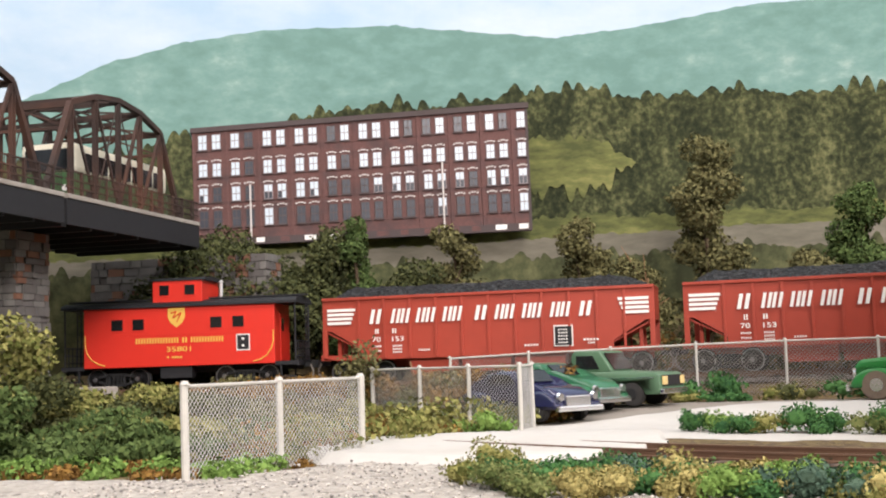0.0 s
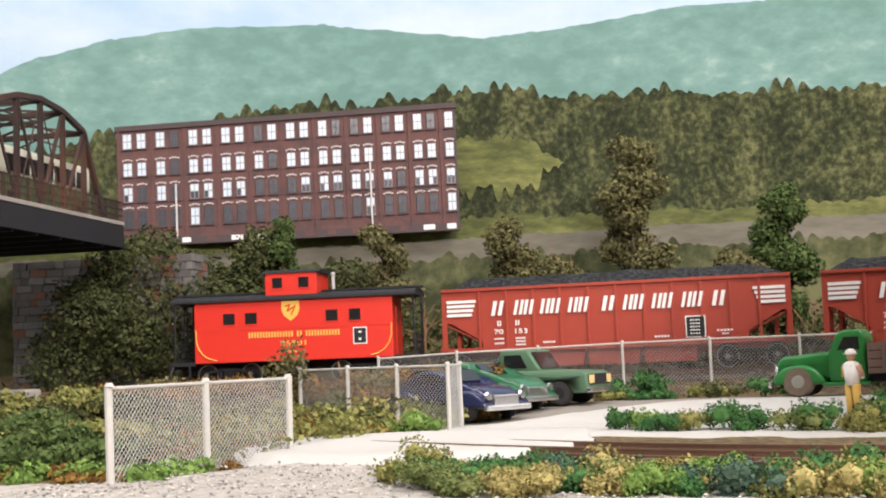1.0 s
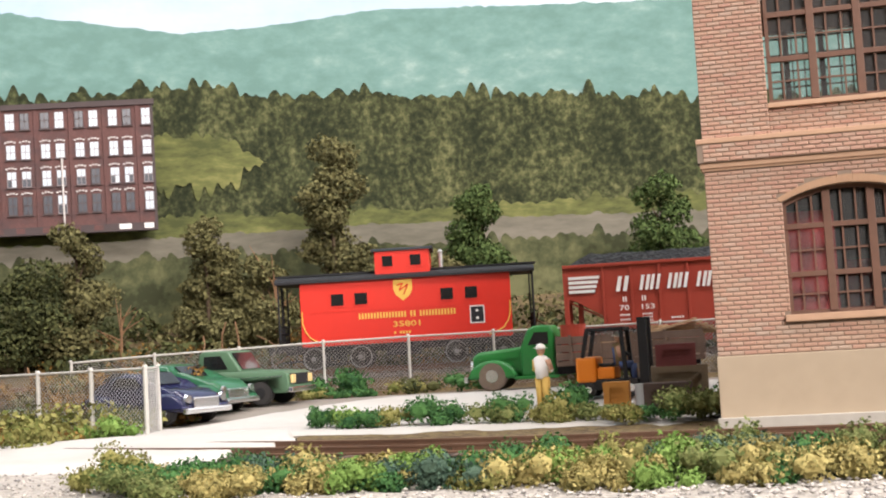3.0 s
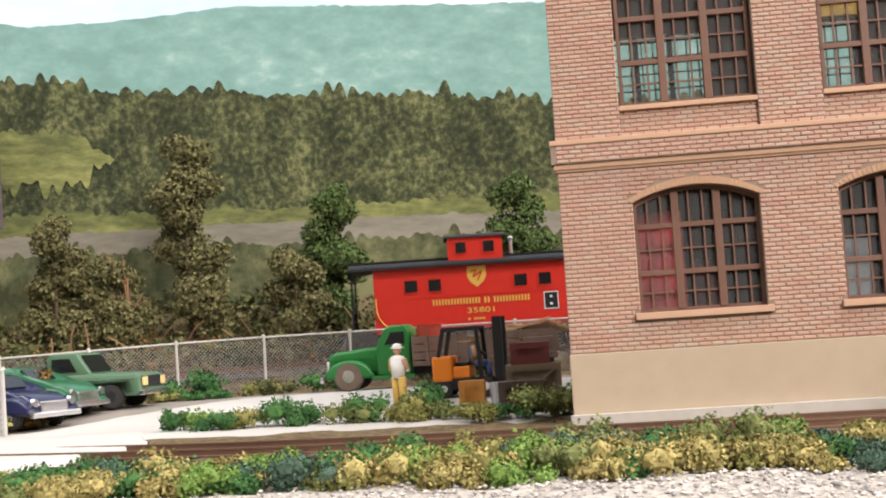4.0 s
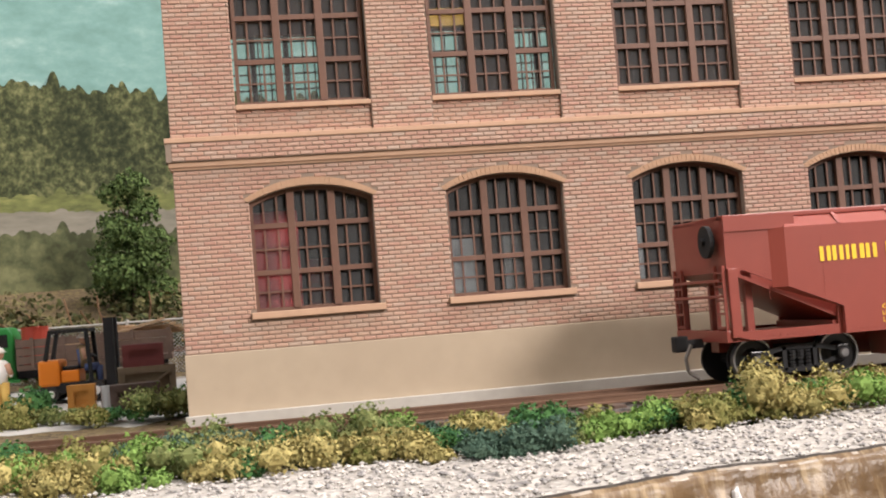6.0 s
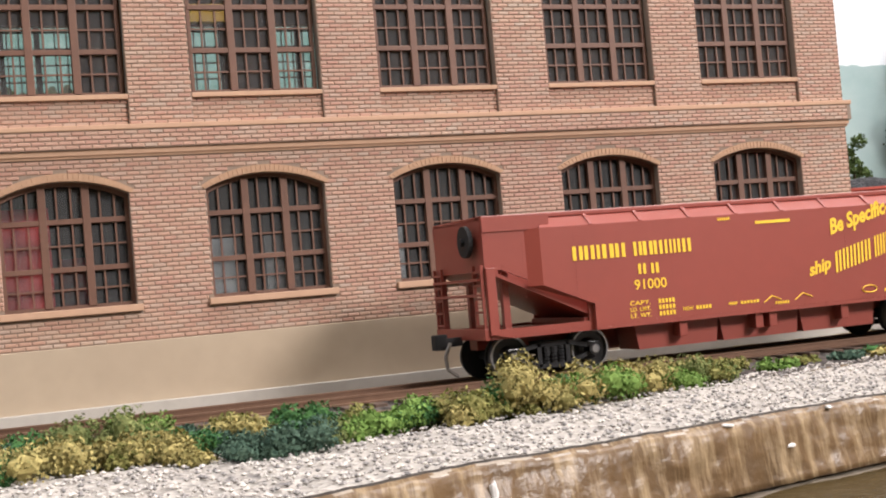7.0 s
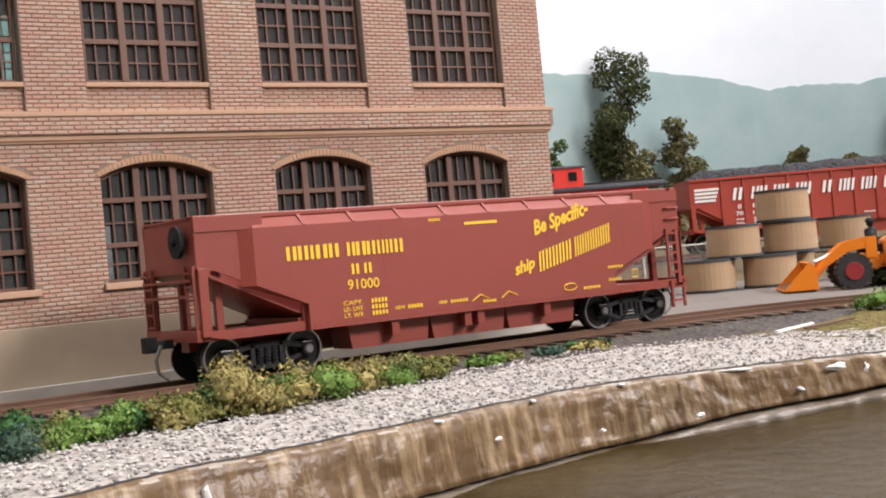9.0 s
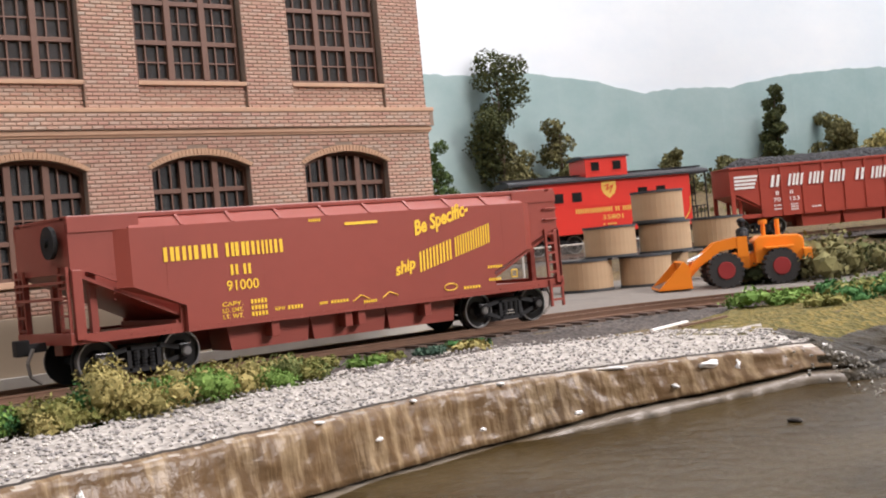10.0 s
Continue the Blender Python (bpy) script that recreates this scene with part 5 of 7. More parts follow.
def on_line(s, half):
    a = [np.interp(s - half, TRAIN[:, 3], TRAIN[:, k]) for k in (0, 1)]
    b = [np.interp(s + half, TRAIN[:, 3], TRAIN[:, k]) for k in (0, 1)]
    return mm((a[0] + b[0]) / 2, (a[1] + b[1]) / 2, RAIL_BACK, 0, 0, math.degrees(math.atan2(b[1] - a[1], b[0] - a[0])))


def motions():
    """The train rolls to the right, behind the factory and out again."""
    run = np.array(RUN)
    times = np.arange(0, 10.01, 0.5)
    for ob, lead, half in [(CABOOSE, 0.0, 31.0)] + [(c, 145.0 + 164.0 * k, 58.0) for k, c in enumerate(COAL_CARS)]:
        walk(ob, [(float(t), on_line(run_at(t) + lead, half)) for t in times])


def run_at(t):
    run = np.array(RUN)
    return float(np.polyval(np.polyfit(run[:, 0], run[:, 1], 3), t))
# ---- vegetation ----
L_OLIVE = leaf_mat("olive_foliage", (0.07, 0.066, 0.028), (0.19, 0.175, 0.075))
L_DARK = leaf_mat("dark_foliage", (0.03, 0.038, 0.016), (0.1, 0.108, 0.04))
L_GREEN = leaf_mat("fresh_green_foliage", (0.036, 0.062, 0.018), (0.105, 0.15, 0.048))
L_DEEP = leaf_mat("deep_green_foam", (0.025, 0.08, 0.03), (0.07, 0.17, 0.05))
L_LIME = leaf_mat("mid_green_foam", (0.08, 0.15, 0.03), (0.19, 0.3, 0.075))
L_STRAW = leaf_mat("straw_yellow_foam", (0.15, 0.135, 0.045), (0.42, 0.35, 0.135))
L_RUST = leaf_mat("rusty_brown_foliage", (0.1, 0.05, 0.015), (0.3, 0.17, 0.045))
L_MOSS = leaf_mat("moss_green_foam", (0.07, 0.1, 0.03), (0.2, 0.22, 0.08))
L_TEAL = leaf_mat("blue_green_foam", (0.035, 0.07, 0.05), (0.08, 0.13, 0.09))
L_VINE = leaf_mat("yellow_green_vine", (0.09, 0.105, 0.025), (0.27, 0.25, 0.085))
M_BARK = mat("grey_brown_bark", (0.1, 0.065, 0.04), 0.9, var=0.3, grain=500)
M_TWIG = mat("rusty_twig", (0.22, 0.12, 0.06), 0.9, var=0.3, grain=500)


def leaves(blobs, n, size, seed, shell=0.55):
    """Small leaf quads spread through the outer part of a set of ellipsoids."""
    rng = np.random.default_rng(seed)
    b = np.array(blobs, float)
    w = (b[:, 3] * b[:, 4] * b[:, 5]) ** (2 / 3)
    k = rng.choice(len(b), n, p=w / w.sum())
    d = rng.normal(size=(n, 3))
    d /= np.linalg.norm(d, axis=1)[:, None]
    r = shell + (1 - shell) * rng.random(n) ** 0.6
    r *= 1 + 0.22 * np.sin(d[:, 0] * 7 + k) * np.cos(d[:, 2] * 6 + k * 2)
    c = b[k, :3] + d * b[k, 3:] * r[:, None]
    a = rng.normal(size=(n, 3)) * 0.7 + d
    a /= np.linalg.norm(a, axis=1)[:, None]
    u = np.cross(a, rng.normal(size=(n, 3)))
    u /= np.linalg.norm(u, axis=1)[:, None]
    v = np.cross(a, u)
    s = size * (0.5 + 0.9 * rng.random(n))[:, None]
    q = np.stack([c - u * s, c - v * s * 0.6, c + u * s, c + v * s * 0.6], 1).reshape(-1, 3)
    return q, np.arange(4 * n).reshape(-1, 4)


def foliage_mesh(name, blobs, n, size, seed, material, parent, shell=0.55, label=""):
    q, f = leaves(blobs, n, size, seed, shell)
    return bare(name, q.tolist(), f.tolist(), material, parent, label)


def build_tree(m, blobs, trunk, n, size, seed, material, label, bark=None):
    """A tapered trunk with limbs to every clump, and a crown of single leaves."""
    root = empty("tree", m, label, "tree")
    bm = BM()
    top = Vector(trunk)
    cyl(bm, (0, 0, -3), top * 0.6, 1.3, 0.9, 8)
    cyl(bm, top * 0.6, top, 0.9, 0.4, 8)
    part("trunk", bm, bark or M_BARK, root, "slender grey-brown trunk")
    for bl in blobs[::2]:
        base = top * min(0.95, max(0.25, bl[2] / max(top.z, 1) - 0.25))
        part("limb", cyl(BM(), base, Vector(bl[:3]), 0.55, 0.2, 6), bark or M_BARK, root)
    foliage_mesh("crown", blobs, n, size, seed, material, root)
    return root


def crown(rng, h, w, z0, k, taper=0.6):
    out = []
    for i in range(k):
        u = (i + 0.5) / k
        r = w * (1 - taper * u) * rng.uniform(0.75, 1.1)
        a = rng.uniform(0, 6.28)
        off = w * 0.45 * (1 - taper * u)
        out.append((off * math.cos(a), off * math.sin(a), z0 + h * u, r * 0.62, r * 0.62, max(h / k * 0.95, r * 0.45)))
    return out


def polar(az, r):
    return -r * math.sin(radians(az)), r * math.cos(radians(az))


def stand_tree(az, r, el_top, width, material, seed, label, k=9, n=1500, size=1.5, taper=0.6, low=None):
    x, y = polar(az, r)
    g = ground_height(x, y)
    h = EYE[2] + r * math.tan(radians(el_top)) - g
    rng = random.Random(seed)
    z0 = h * 0.12 if low is None else low
    return build_tree(mm(x, y, g, 0, 0, rng.uniform(0, 360)), crown(rng, h - z0 - 2, width, z0, k, taper), (0, 0, h * 0.85), n, size, seed, material, label)


def bush(x, y, w, h, material, seed, label, n=260, size=0.8, z=None):
    rng = random.Random(seed)
    root = empty("bush", mm(x, y, ground_height(x, y) if z is None else z), label, "bush")
    blobs = [(rng.uniform(-0.5, 0.5) * w, rng.uniform(-0.4, 0.4) * w, h * rng.uniform(0.25, 0.6), w * rng.uniform(0.25, 0.42), w * rng.uniform(0.25, 0.42), h * rng.uniform(0.3, 0.45)) for _ in range(5)]
    foliage_mesh("clump", blobs, n, size, seed, material, root, 0.6)
    core = BM()
    for b in blobs:
        bmesh.ops.create_icosphere(core, subdivisions=1, radius=1, matrix=Matrix.Translation(b[:3]) @ Matrix.Diagonal((b[3] * 0.6, b[4] * 0.6, b[5] * 0.6, 1)))
    part("core", core, material, root)
    return root


# trees behind the main line
TREES = [
    (17.4, 655, 9.4, 22, L_OLIVE, "tall narrow olive tree behind the main line", 14, 2600, 0.25),
    (34.6, 668, 5.9, 34, L_DARK, "dark olive tree below the brick mill", 8, 2000, 0.4),
    (38.4, 660, 5.9, 38, L_DARK, "dark olive tree beside the abutment", 8, 2000, 0.4),
    (41.2, 655, 5.2, 34, L_DARK, "dark scrubby tree at the abutment", 7, 1500, 0.3),
    (36.6, 655, 4.8, 30, L_DARK, "dark scrubby tree behind the caboose", 7, 1500, 0.3),
    (32.9, 650, 6.5, 18, L_GREEN, "small green tree before the mill", 8, 1600, 0.5),
    (28.5, 655, 6.1, 21, L_OLIVE, "rounded olive tree before the mill", 8, 1800, 0.4),
    (30.7, 650, 4.2, 26, L_DARK, "low dark tree before the mill", 6, 1300, 0.3),
    (23.0, 655, 6.1, 26, L_OLIVE, "broad olive tree on the slope", 8, 2000, 0.5),
    (20.6, 650, 4.4, 20, L_OLIVE, "low olive tree on the slope", 6, 1300, 0.4),
    (11.0, 660, 6.9, 24, L_GREEN, "fresh green tree on the slope", 10, 2200, 0.5),
    (12.8, 640, 4.2, 22, L_OLIVE, "olive brown tree on the slope", 6, 1500, 0.4),
    (2.8, 670, 6.7, 24, L_GREEN, "green tree beside the factory", 9, 1900, 0.4),
]
for i, (az_, r_, el_, w_, m_, lab, k_, n_, tp) in enumerate(TREES):
    stand_tree(az_, r_, el_, w_ * 1.02, m_, 100 + i, lab, k_ + 3, int(n_ * 0.16 * (w_ + 10)), 1.15, tp)
RIGHT_TREES = [
    (-42.35, 880, 8.4, 23, L_DARK, "tall dark green poplar before the painted hills", 15, 3600, 0.12),
    (-42.9, 880, 4.6, 20, L_OLIVE, "broad olive foot of growth round the poplar", 8, 2000, 0.3),
    (-44.9, 880, 5.3, 17, L_OLIVE, "rounded olive tree before the hills", 8, 2000, 0.3),
    (-39.3, 860, 4.9, 16, L_GREEN, "green tree beside the factory end", 8, 1500, 0.4),
    (-49.9, 890, 3.5, 15, L_OLIVE, "small olive tree behind the train", 6, 1300, 0.4),
    (-52.1, 890, 3.0, 15, L_OLIVE, "low olive tree behind the train", 6, 1300, 0.5),
    (-54.2, 895, 5.75, 13, L_DARK, "dark green pointed tree behind the coal train", 11, 2200, 0.5),
    (-56.5, 890, 4.3, 18, L_OLIVE, "broad olive tree behind the coal train", 8, 2000, 0.3),
    (-58.3, 890, 3.3, 18, L_STRAW, "yellow-green tree behind the coal train", 8, 1500, 0.4),
    (-47.3, 890, 2.9, 14, L_DARK, "low dark tree behind the caboose", 6, 1100, 0.5),
]
for i, (az_, r_, el_, w_, m_, lab, k_, n_, tp) in enumerate(RIGHT_TREES):
    far = curve_wall(az_) - 32
    stand_tree(az_, far, el_, w_ * 1.05 * far / 885, m_, 200 + i, lab, k_ + 2, int(n_ * 2.6), 1.25 * far / 885, tp)


def undergrowth(name, area, n, size, material, seed, height, label):
    """Low scrub over an area: list of (x, y, spread) seeds; one object of stuff."""
    rng = random.Random(seed)
    blobs = []
    for _ in range(area[4]):
        x, y = rng.uniform(area[0], area[1]), rng.uniform(area[2], area[3])
        yt = np.interp(x, TRAIN[:, 0], TRAIN[:, 1])
        if abs(y - yt) < 30:
            y = yt + (30 if y > yt else -30) + rng.uniform(-4, 4)
        h = height * rng.uniform(0.5, 1.2)
        blobs.append((x, y, ground_height(x, y) + h * 0.35, h * 1.1, h * 1.1, h * 0.6))
    q, f = leaves(blobs, n, size, seed, 0.6)
    tagged(bare(name, q.tolist(), f.tolist(), material), label, "undergrowth", kind="stuff")


undergrowth("scrub_dark", (-420, 60, 555, 690, 150), 11000, 1.7, L_DARK, 1, 12, "dark scrub on the slope behind the line")
undergrowth("scrub_olive", (-380, 60, 560, 690, 110), 8000, 1.7, L_OLIVE, 2, 12, "olive scrub on the slope behind the line")
undergrowth("scrub_rust", (-330, 20, 560, 625, 90), 5000, 1.2, L_RUST, 3, 6, "rust-brown dead growth behind the line")
undergrowth("scrub_right", (300, 900, 560, 760, 130), 6000, 2.2, L_OLIVE, 4, 14, "olive scrub beyond the main line")
# overgrown bank by the bridge
undergrowth("bank_vine", (-345, -196, 255, 430, 80), 16200, 1.05, L_VINE, 5, 11, "yellow-green vines on the bank")
undergrowth("bank_green", (-345, -200, 235, 420, 60), 12600, 0.98, L_GREEN, 6, 9, "green growth on the bank")
undergrowth("bank_rust", (-345, -190, 250, 450, 70), 12600, 0.91, L_RUST, 7, 7, "rusty dead growth on the bank")
undergrowth("bank_front", (-300, -186, 222, 262, 40), 7200, 0.84, L_LIME, 8, 5, "mixed green foam at the foot of the bank")
undergrowth("bank_front_rust", (-300, -186, 222, 262, 30), 4500, 0.77, L_RUST, 9, 4, "rusty foam at the foot of the bank")


def mass(name, seeds, n, size, material, seed, label):
    """A thick bank of growth round given places: x, y, top height, half width."""
    rng = random.Random(seed)
    blobs = []
    for x, y, top, w in seeds:
        g = ground_height(x, y)
        for _ in range(7):
            h = rng.uniform(0.25, 0.85) * (top - g)
            blobs.append((x + rng.uniform(-w, w), y + rng.uniform(-w, w) * 0.7, g + h, w * 0.6, w * 0.6, max(3, (top - g) * 0.22)))
    q, f = leaves(blobs, n, size, seed, 0.35)
    tagged(bare(name, q.tolist(), f.tolist(), material), label, "growth", kind="stuff")


mass("vine_bank", [(-298, 256, 38, 14), (-282, 290, 19, 18), (-318, 288, 36, 11), (-262, 276, 10, 14), (-305, 330, 17, 18), (-240, 268, 9, 14), (-340, 318, 20, 12)], 28500, 1.02, L_VINE, 21, "yellow-green vines heaped before the bridge pier")
mass("vine_bank_green", [(-290, 248, 24, 14), (-270, 262, 12, 18), (-320, 280, 30, 11), (-246, 250, 9, 16), (-222, 250, 5, 14)], 17100, 0.95, L_GREEN, 22, "green growth heaped before the bridge pier")
mass("vine_bank_dark", [(-296, 266, 22, 14), (-272, 290, 13, 18), (-324, 292, 26, 11), (-295, 340, 14, 18)], 13300, 1.02, L_DARK, 23, "dark green growth under the vines")
mass("dead_growth", [(-312, 398, 17, 14), (-290, 404, 18, 14), (-268, 414, 21, 14), (-246, 424, 20, 14), (-226, 436, 20, 12), (-330, 384, 17, 14), (-208, 448, 19, 10)], 20900, 0.88, L_RUST, 24, "rusty dead growth along the main line")
mass("dead_growth_olive", [(-305, 400, 21, 16), (-275, 410, 21, 16), (-240, 426, 20, 14), (-290, 370, 13, 16), (-260, 385, 10, 16)], 13300, 0.88, L_OLIVE, 25, "olive growth along the main line")
mass("sapling_green", [(-254, 398, 31, 5), (-260, 396, 25, 6)], 1330, 0.82, L_OLIVE, 26, "olive sapling growing before the caboose")


def scatter_bushes(pts, kinds, seed, w, h, label, n=230, size=0.75):
    rng = random.Random(seed)
    for i, (x, y) in enumerate(pts):
        mt, word = rng.choice(kinds)
        k = rng.uniform(0.7, 1.25)
        bush(x + rng.uniform(-3, 3), y + rng.uniform(-3, 3), w * k, h * k * rng.uniform(0.75, 1.2), mt, seed * 100 + i, word + " " + label, n, size)


FOAM = [(L_STRAW, "straw-yellow"), (L_VINE, "yellow-green"), (L_LIME, "mid-green"), (L_DEEP, "deep green"), (L_TEAL, "blue-green"), (L_STRAW, "pale straw"), (L_MOSS, "moss-green")]
strip = [(x, np.interp(x, [-130, -100, -60, -20, 20, 50, 75, 106, 152, 190], [238, 218, 220, 215, 215, 208, 205, 213, 226, 230]) + d) for d in (-8, 1, 10, 20) for x in np.arange(-122 + abs(d), 60 if d in (20, -8) else 158, 8.0)]
scatter_bushes(strip, FOAM, 11, 10.5, 7.0, "foam bush between siding and gravel", 1300, 0.42)
bush(99, 214, 12, 13, L_STRAW, 911, "tall straw-yellow foam bush beside the siding", 1800, 0.45)
bush(111, 217, 9, 8, L_DEEP, 912, "deep green foam bush beside the siding", 1300, 0.42)
scatter_bushes([(x, 243 + 4 * math.sin(x)) for x in np.arange(160, 216, 8)], FOAM, 12, 7, 3, "low foam tuft beside the siding")
scatter_bushes([(x, np.interp(x, [-125, -84, -60, -32, 0], [368, 357, 356, 344, 342])) for x in np.arange(-122, 0, 8.5)], [(L_DEEP, "deep green"), (L_LIME, "mid-green"), (L_DEEP, "dark green"), (L_MOSS, "moss-green"), (L_VINE, "yellow-green")], 13, 11, 8, "foam bush along the yard edge", 900, 0.5)
scatter_bushes([(x, np.interp(x, [-260, -140, -20], [468, 505, 522])) for x in np.arange(-205, -95, 12)], [(L_DEEP, "deep green"), (L_VINE, "yellow-green"), (L_DARK, "dark green")], 14, 13, 8, "bush at the back fence")
scatter_bushes([(x, 372) for x in np.arange(-232, -180, 9)], [(L_VINE, "yellow-green"), (L_LIME, "mid-green"), (L_STRAW, "straw-yellow")], 15, 10, 7, "weed clump at the fence foot")
scatter_bushes([(300 + 13 * (i % 9) + 4 * (i % 2), 206 + 14 * (i // 9)) for i in range(27)], [(L_LIME, "mid-green"), (L_VINE, "yellow-green"), (L_DEEP, "deep green")], 16, 13, 6, "grassy clump on the river bank", 300)
scatter_bushes([(x, y) for x, y in ((430, 300), (445, 290), (455, 310), (440, 320), (470, 300), (420, 310), (465, 330), (480, 280))], [(L_DARK, "dark green"), (L_OLIVE, "olive")], 17, 26, 17, "shrub beside the storage yard", 500, 1.2)
bush(-47, 364, 12, 13, L_DEEP, 901, "round deep green shrub before the forklift", 600, 0.8)
bush(-6, 352, 12, 11, L_DEEP, 902, "deep green shrub at the factory corner", 400, 0.8)
bush(-160, 505, 18, 14, L_DEEP, 903, "leafy deep green shrub against the back fence", 600, 1.0)


def dead_branches(m, seed, k, length, label, material=None):
    rng = random.Random(seed)
    root = empty("dead_branch", m, label, "branch")
    bm = BM()
    for i in range(k):
        p = Vector((rng.uniform(-length, length) * 0.5, rng.uniform(-4, 4), rng.uniform(0.5, 3)))
        d = Vector((rng.uniform(-1, 1), rng.uniform(-0.3, 0.3), rng.uniform(0.0, 0.5))).normalized()
        for _ in range(4):
            q = p + d * length * 0.18
            cyl(bm, p, q, 0.5, 0.35, 5)
            p, d = q, (d + Vector((rng.uniform(-.3, .3), rng.uniform(-.3, .3), rng.uniform(-.15, .25)))).normalized()
    tagged(part("twig", bm, material or M_TWIG, root), kind="stuff")


for i, (x, y) in enumerate(((-150, 590), (-115, 598), (-75, 602), (-40, 606), (-190, 578), (-230, 560), (-250, 440), (-275, 425))):
    dead_branches(mm(x, y, ground_height(x, y), 0, 0, 20 - 5 * i), 40 + i, 7, 34, "tangle of rusty dead twigs on the slope")


def bare_tree(az, r, h, seed):
    x, y = polar(az, r)
    root = empty("bare_tree", mm(x, y, ground_height(x, y)), "leafless rusty-brown sapling behind the train", "tree")
    rng = random.Random(seed)
    part("trunk", cyl(BM(), (0, 0, -2), (1, 0, h * 0.6), 0.9, 0.5, 6), M_TWIG, root)
    for i in range(9):
        z = h * rng.uniform(0.25, 0.6)
        q = (rng.uniform(-12, 12), rng.uniform(-4, 4), z + h * rng.uniform(0.1, 0.45))
        part("limb", cyl(BM(), (0.5, 0, z), q, 0.4, 0.15, 5), M_TWIG, root)


bare_tree(20.1, 640, 62, 1)
bare_tree(26.8, 640, 40, 2)
# ---- truss bridge and masonry ----
M_STEEL = mat("rust_brown_bridge_steel", (0.035, 0.02, 0.016), 0.75, 0.1, var=0.3, grain=200, bump=0.3, second=(0.13, 0.05, 0.028), spots=0.6)
M_DECKED = mat("dirty_pale_kerb", (0.3, 0.27, 0.24), 0.9, var=0.25, grain=200)
M_MASON = [mat("grey_ashlar", (0.11, 0.1, 0.095), 0.9, var=0.3, grain=250, bump=0.5), mat("rusty_ashlar", (0.17, 0.08, 0.05), 0.9, var=0.3, grain=250, bump=0.5), mat("pale_ashlar", (0.155, 0.145, 0.135), 0.9, var=0.3, grain=250, bump=0.5)]
M_JOINT = mat("dark_masonry_joint", (0.05, 0.045, 0.042), 0.95)
BR_A, BR_B = Vector((-380, 363, 0)), Vector((-410, 478, 0))
DECK = 89.5


def truss_span(m, length, label):
    """A through truss: x along the span, two truss planes at y = 0 and y = 46."""
    root = empty("truss_bridge", m, label, "bridge", "bridge spans")
    n = 6
    hs = [0, 40, 46, 48, 46, 40, 0]
    px = [length * i / n for i in range(n + 1)]
    for y in (0, 46):
        for i in range(n):
            p, q = (px[i], y, 4 + hs[i]), (px[i + 1], y, 4 + hs[i + 1])
            part("end_post" if i in (0, n - 1) else "top_chord", bar(BM(), p, q, 2.3, 2.3), M_STEEL, root)
        part("bottom_chord", bx(0, length, y - 1.2, y + 1.2, 2.6, 5.2), M_STEEL, root)
        for i in range(1, n):
            for d in (-0.9, 0.9):
                part("post", bx(px[i] + d - 0.3, px[i] + d + 0.3, y - 0.9, y + 0.9, 4, 4 + hs[i]), M_STEEL, root)
            lace = BM()
            for k in range(8):
                z0, z1 = 4 + hs[i] * k / 8, 4 + hs[i] * (k + 1) / 8
                bar(lace, (px[i] - 0.9, y, z0 if k % 2 else z1), (px[i] + 0.9, y, z1 if k % 2 else z0), 0.3)
            part("lacing", lace, M_STEEL, root)
        for i in (1, 2):
            part("diagonal", bar(BM(), (px[i], y, 4 + hs[i]), (px[i + 1], y, 4), 1.0), M_STEEL, root)
            part("diagonal", bar(BM(), (px[n - i], y, 4 + hs[n - i]), (px[n - i - 1], y, 4), 1.3), M_STEEL, root)
        part("counter_rod", cyl(BM(), (px[2], y, 4), (px[3], y, 4 + hs[3]), 0.35, seg=5), M_STEEL, root)
        part("counter_rod", cyl(BM(), (px[4], y, 4), (px[3], y, 4 + hs[3]), 0.35, seg=5), M_STEEL, root)
    for i in range(1, n):
        part("strut", bx(px[i] - 0.8, px[i] + 0.8, 0, 46, 2 + hs[i], 4.6 + hs[i]), M_STEEL, root)
        part("sway_frame", bar(BM(), (px[i], 2, hs[i] - 6), (px[i], 23, hs[i] + 2), 0.8), M_STEEL, root)
        part("sway_frame", bar(BM(), (px[i], 44, hs[i] - 6), (px[i], 23, hs[i] + 2), 0.8), M_STEEL, root)
        part("sway_beam", bx(px[i] - 0.5, px[i] + 0.5, 0, 46, hs[i] - 7, hs[i] - 5.6), M_STEEL, root)
        if i < n - 1:
            for a, b in ((0, 46), (46, 0)):
                part("top_lateral", bar(BM(), (px[i], a, 3.5 + hs[i]), (px[i + 1], b, 3.5 + hs[i + 1]), 0.9), M_STEEL, root)
    part("deck", bx(0, length, -1, 47, -1.5, 2.4), M_BLACK, root, "dark bridge deck")
    for y in (-9.5, 55.5):
        part("walkway", bx(0, length, min(y, y + 8 if y < 0 else y - 8), max(y, y + 8 if y < 0 else y - 8), 1.2, 2.6), M_DECKED, root, "pale dirty walkway")
        part("edge_girder", bx(0, length, y - 0.6, y + 0.6, -9, 1.2), M_BLACK, root, "dark edge girder")
        part("kerb", bx(0, length, y - 1.1, y + 1.1, 1.3, 3.2, 0.3), M_DECKED, root, "pale weathered kerb")
        rail = BM()
        for z in (6, 9, 12.5):
            box(rail, 0, length, y - 0.3, y + 0.3, z - 0.3, z + 0.3)
        part("handrail", rail, M_STEEL, root)
        for x in np.arange(2, length, 10):
            part("rail_post", bx(x - 0.5, x + 0.5, y - 0.5, y + 0.5, 2, 13), M_STEEL, root)
        ver = BM()
        for x in np.arange(1, length, 1.6):
            box(ver, x - 0.12, x + 0.12, y - 0.12, y + 0.12, 3, 12.5)
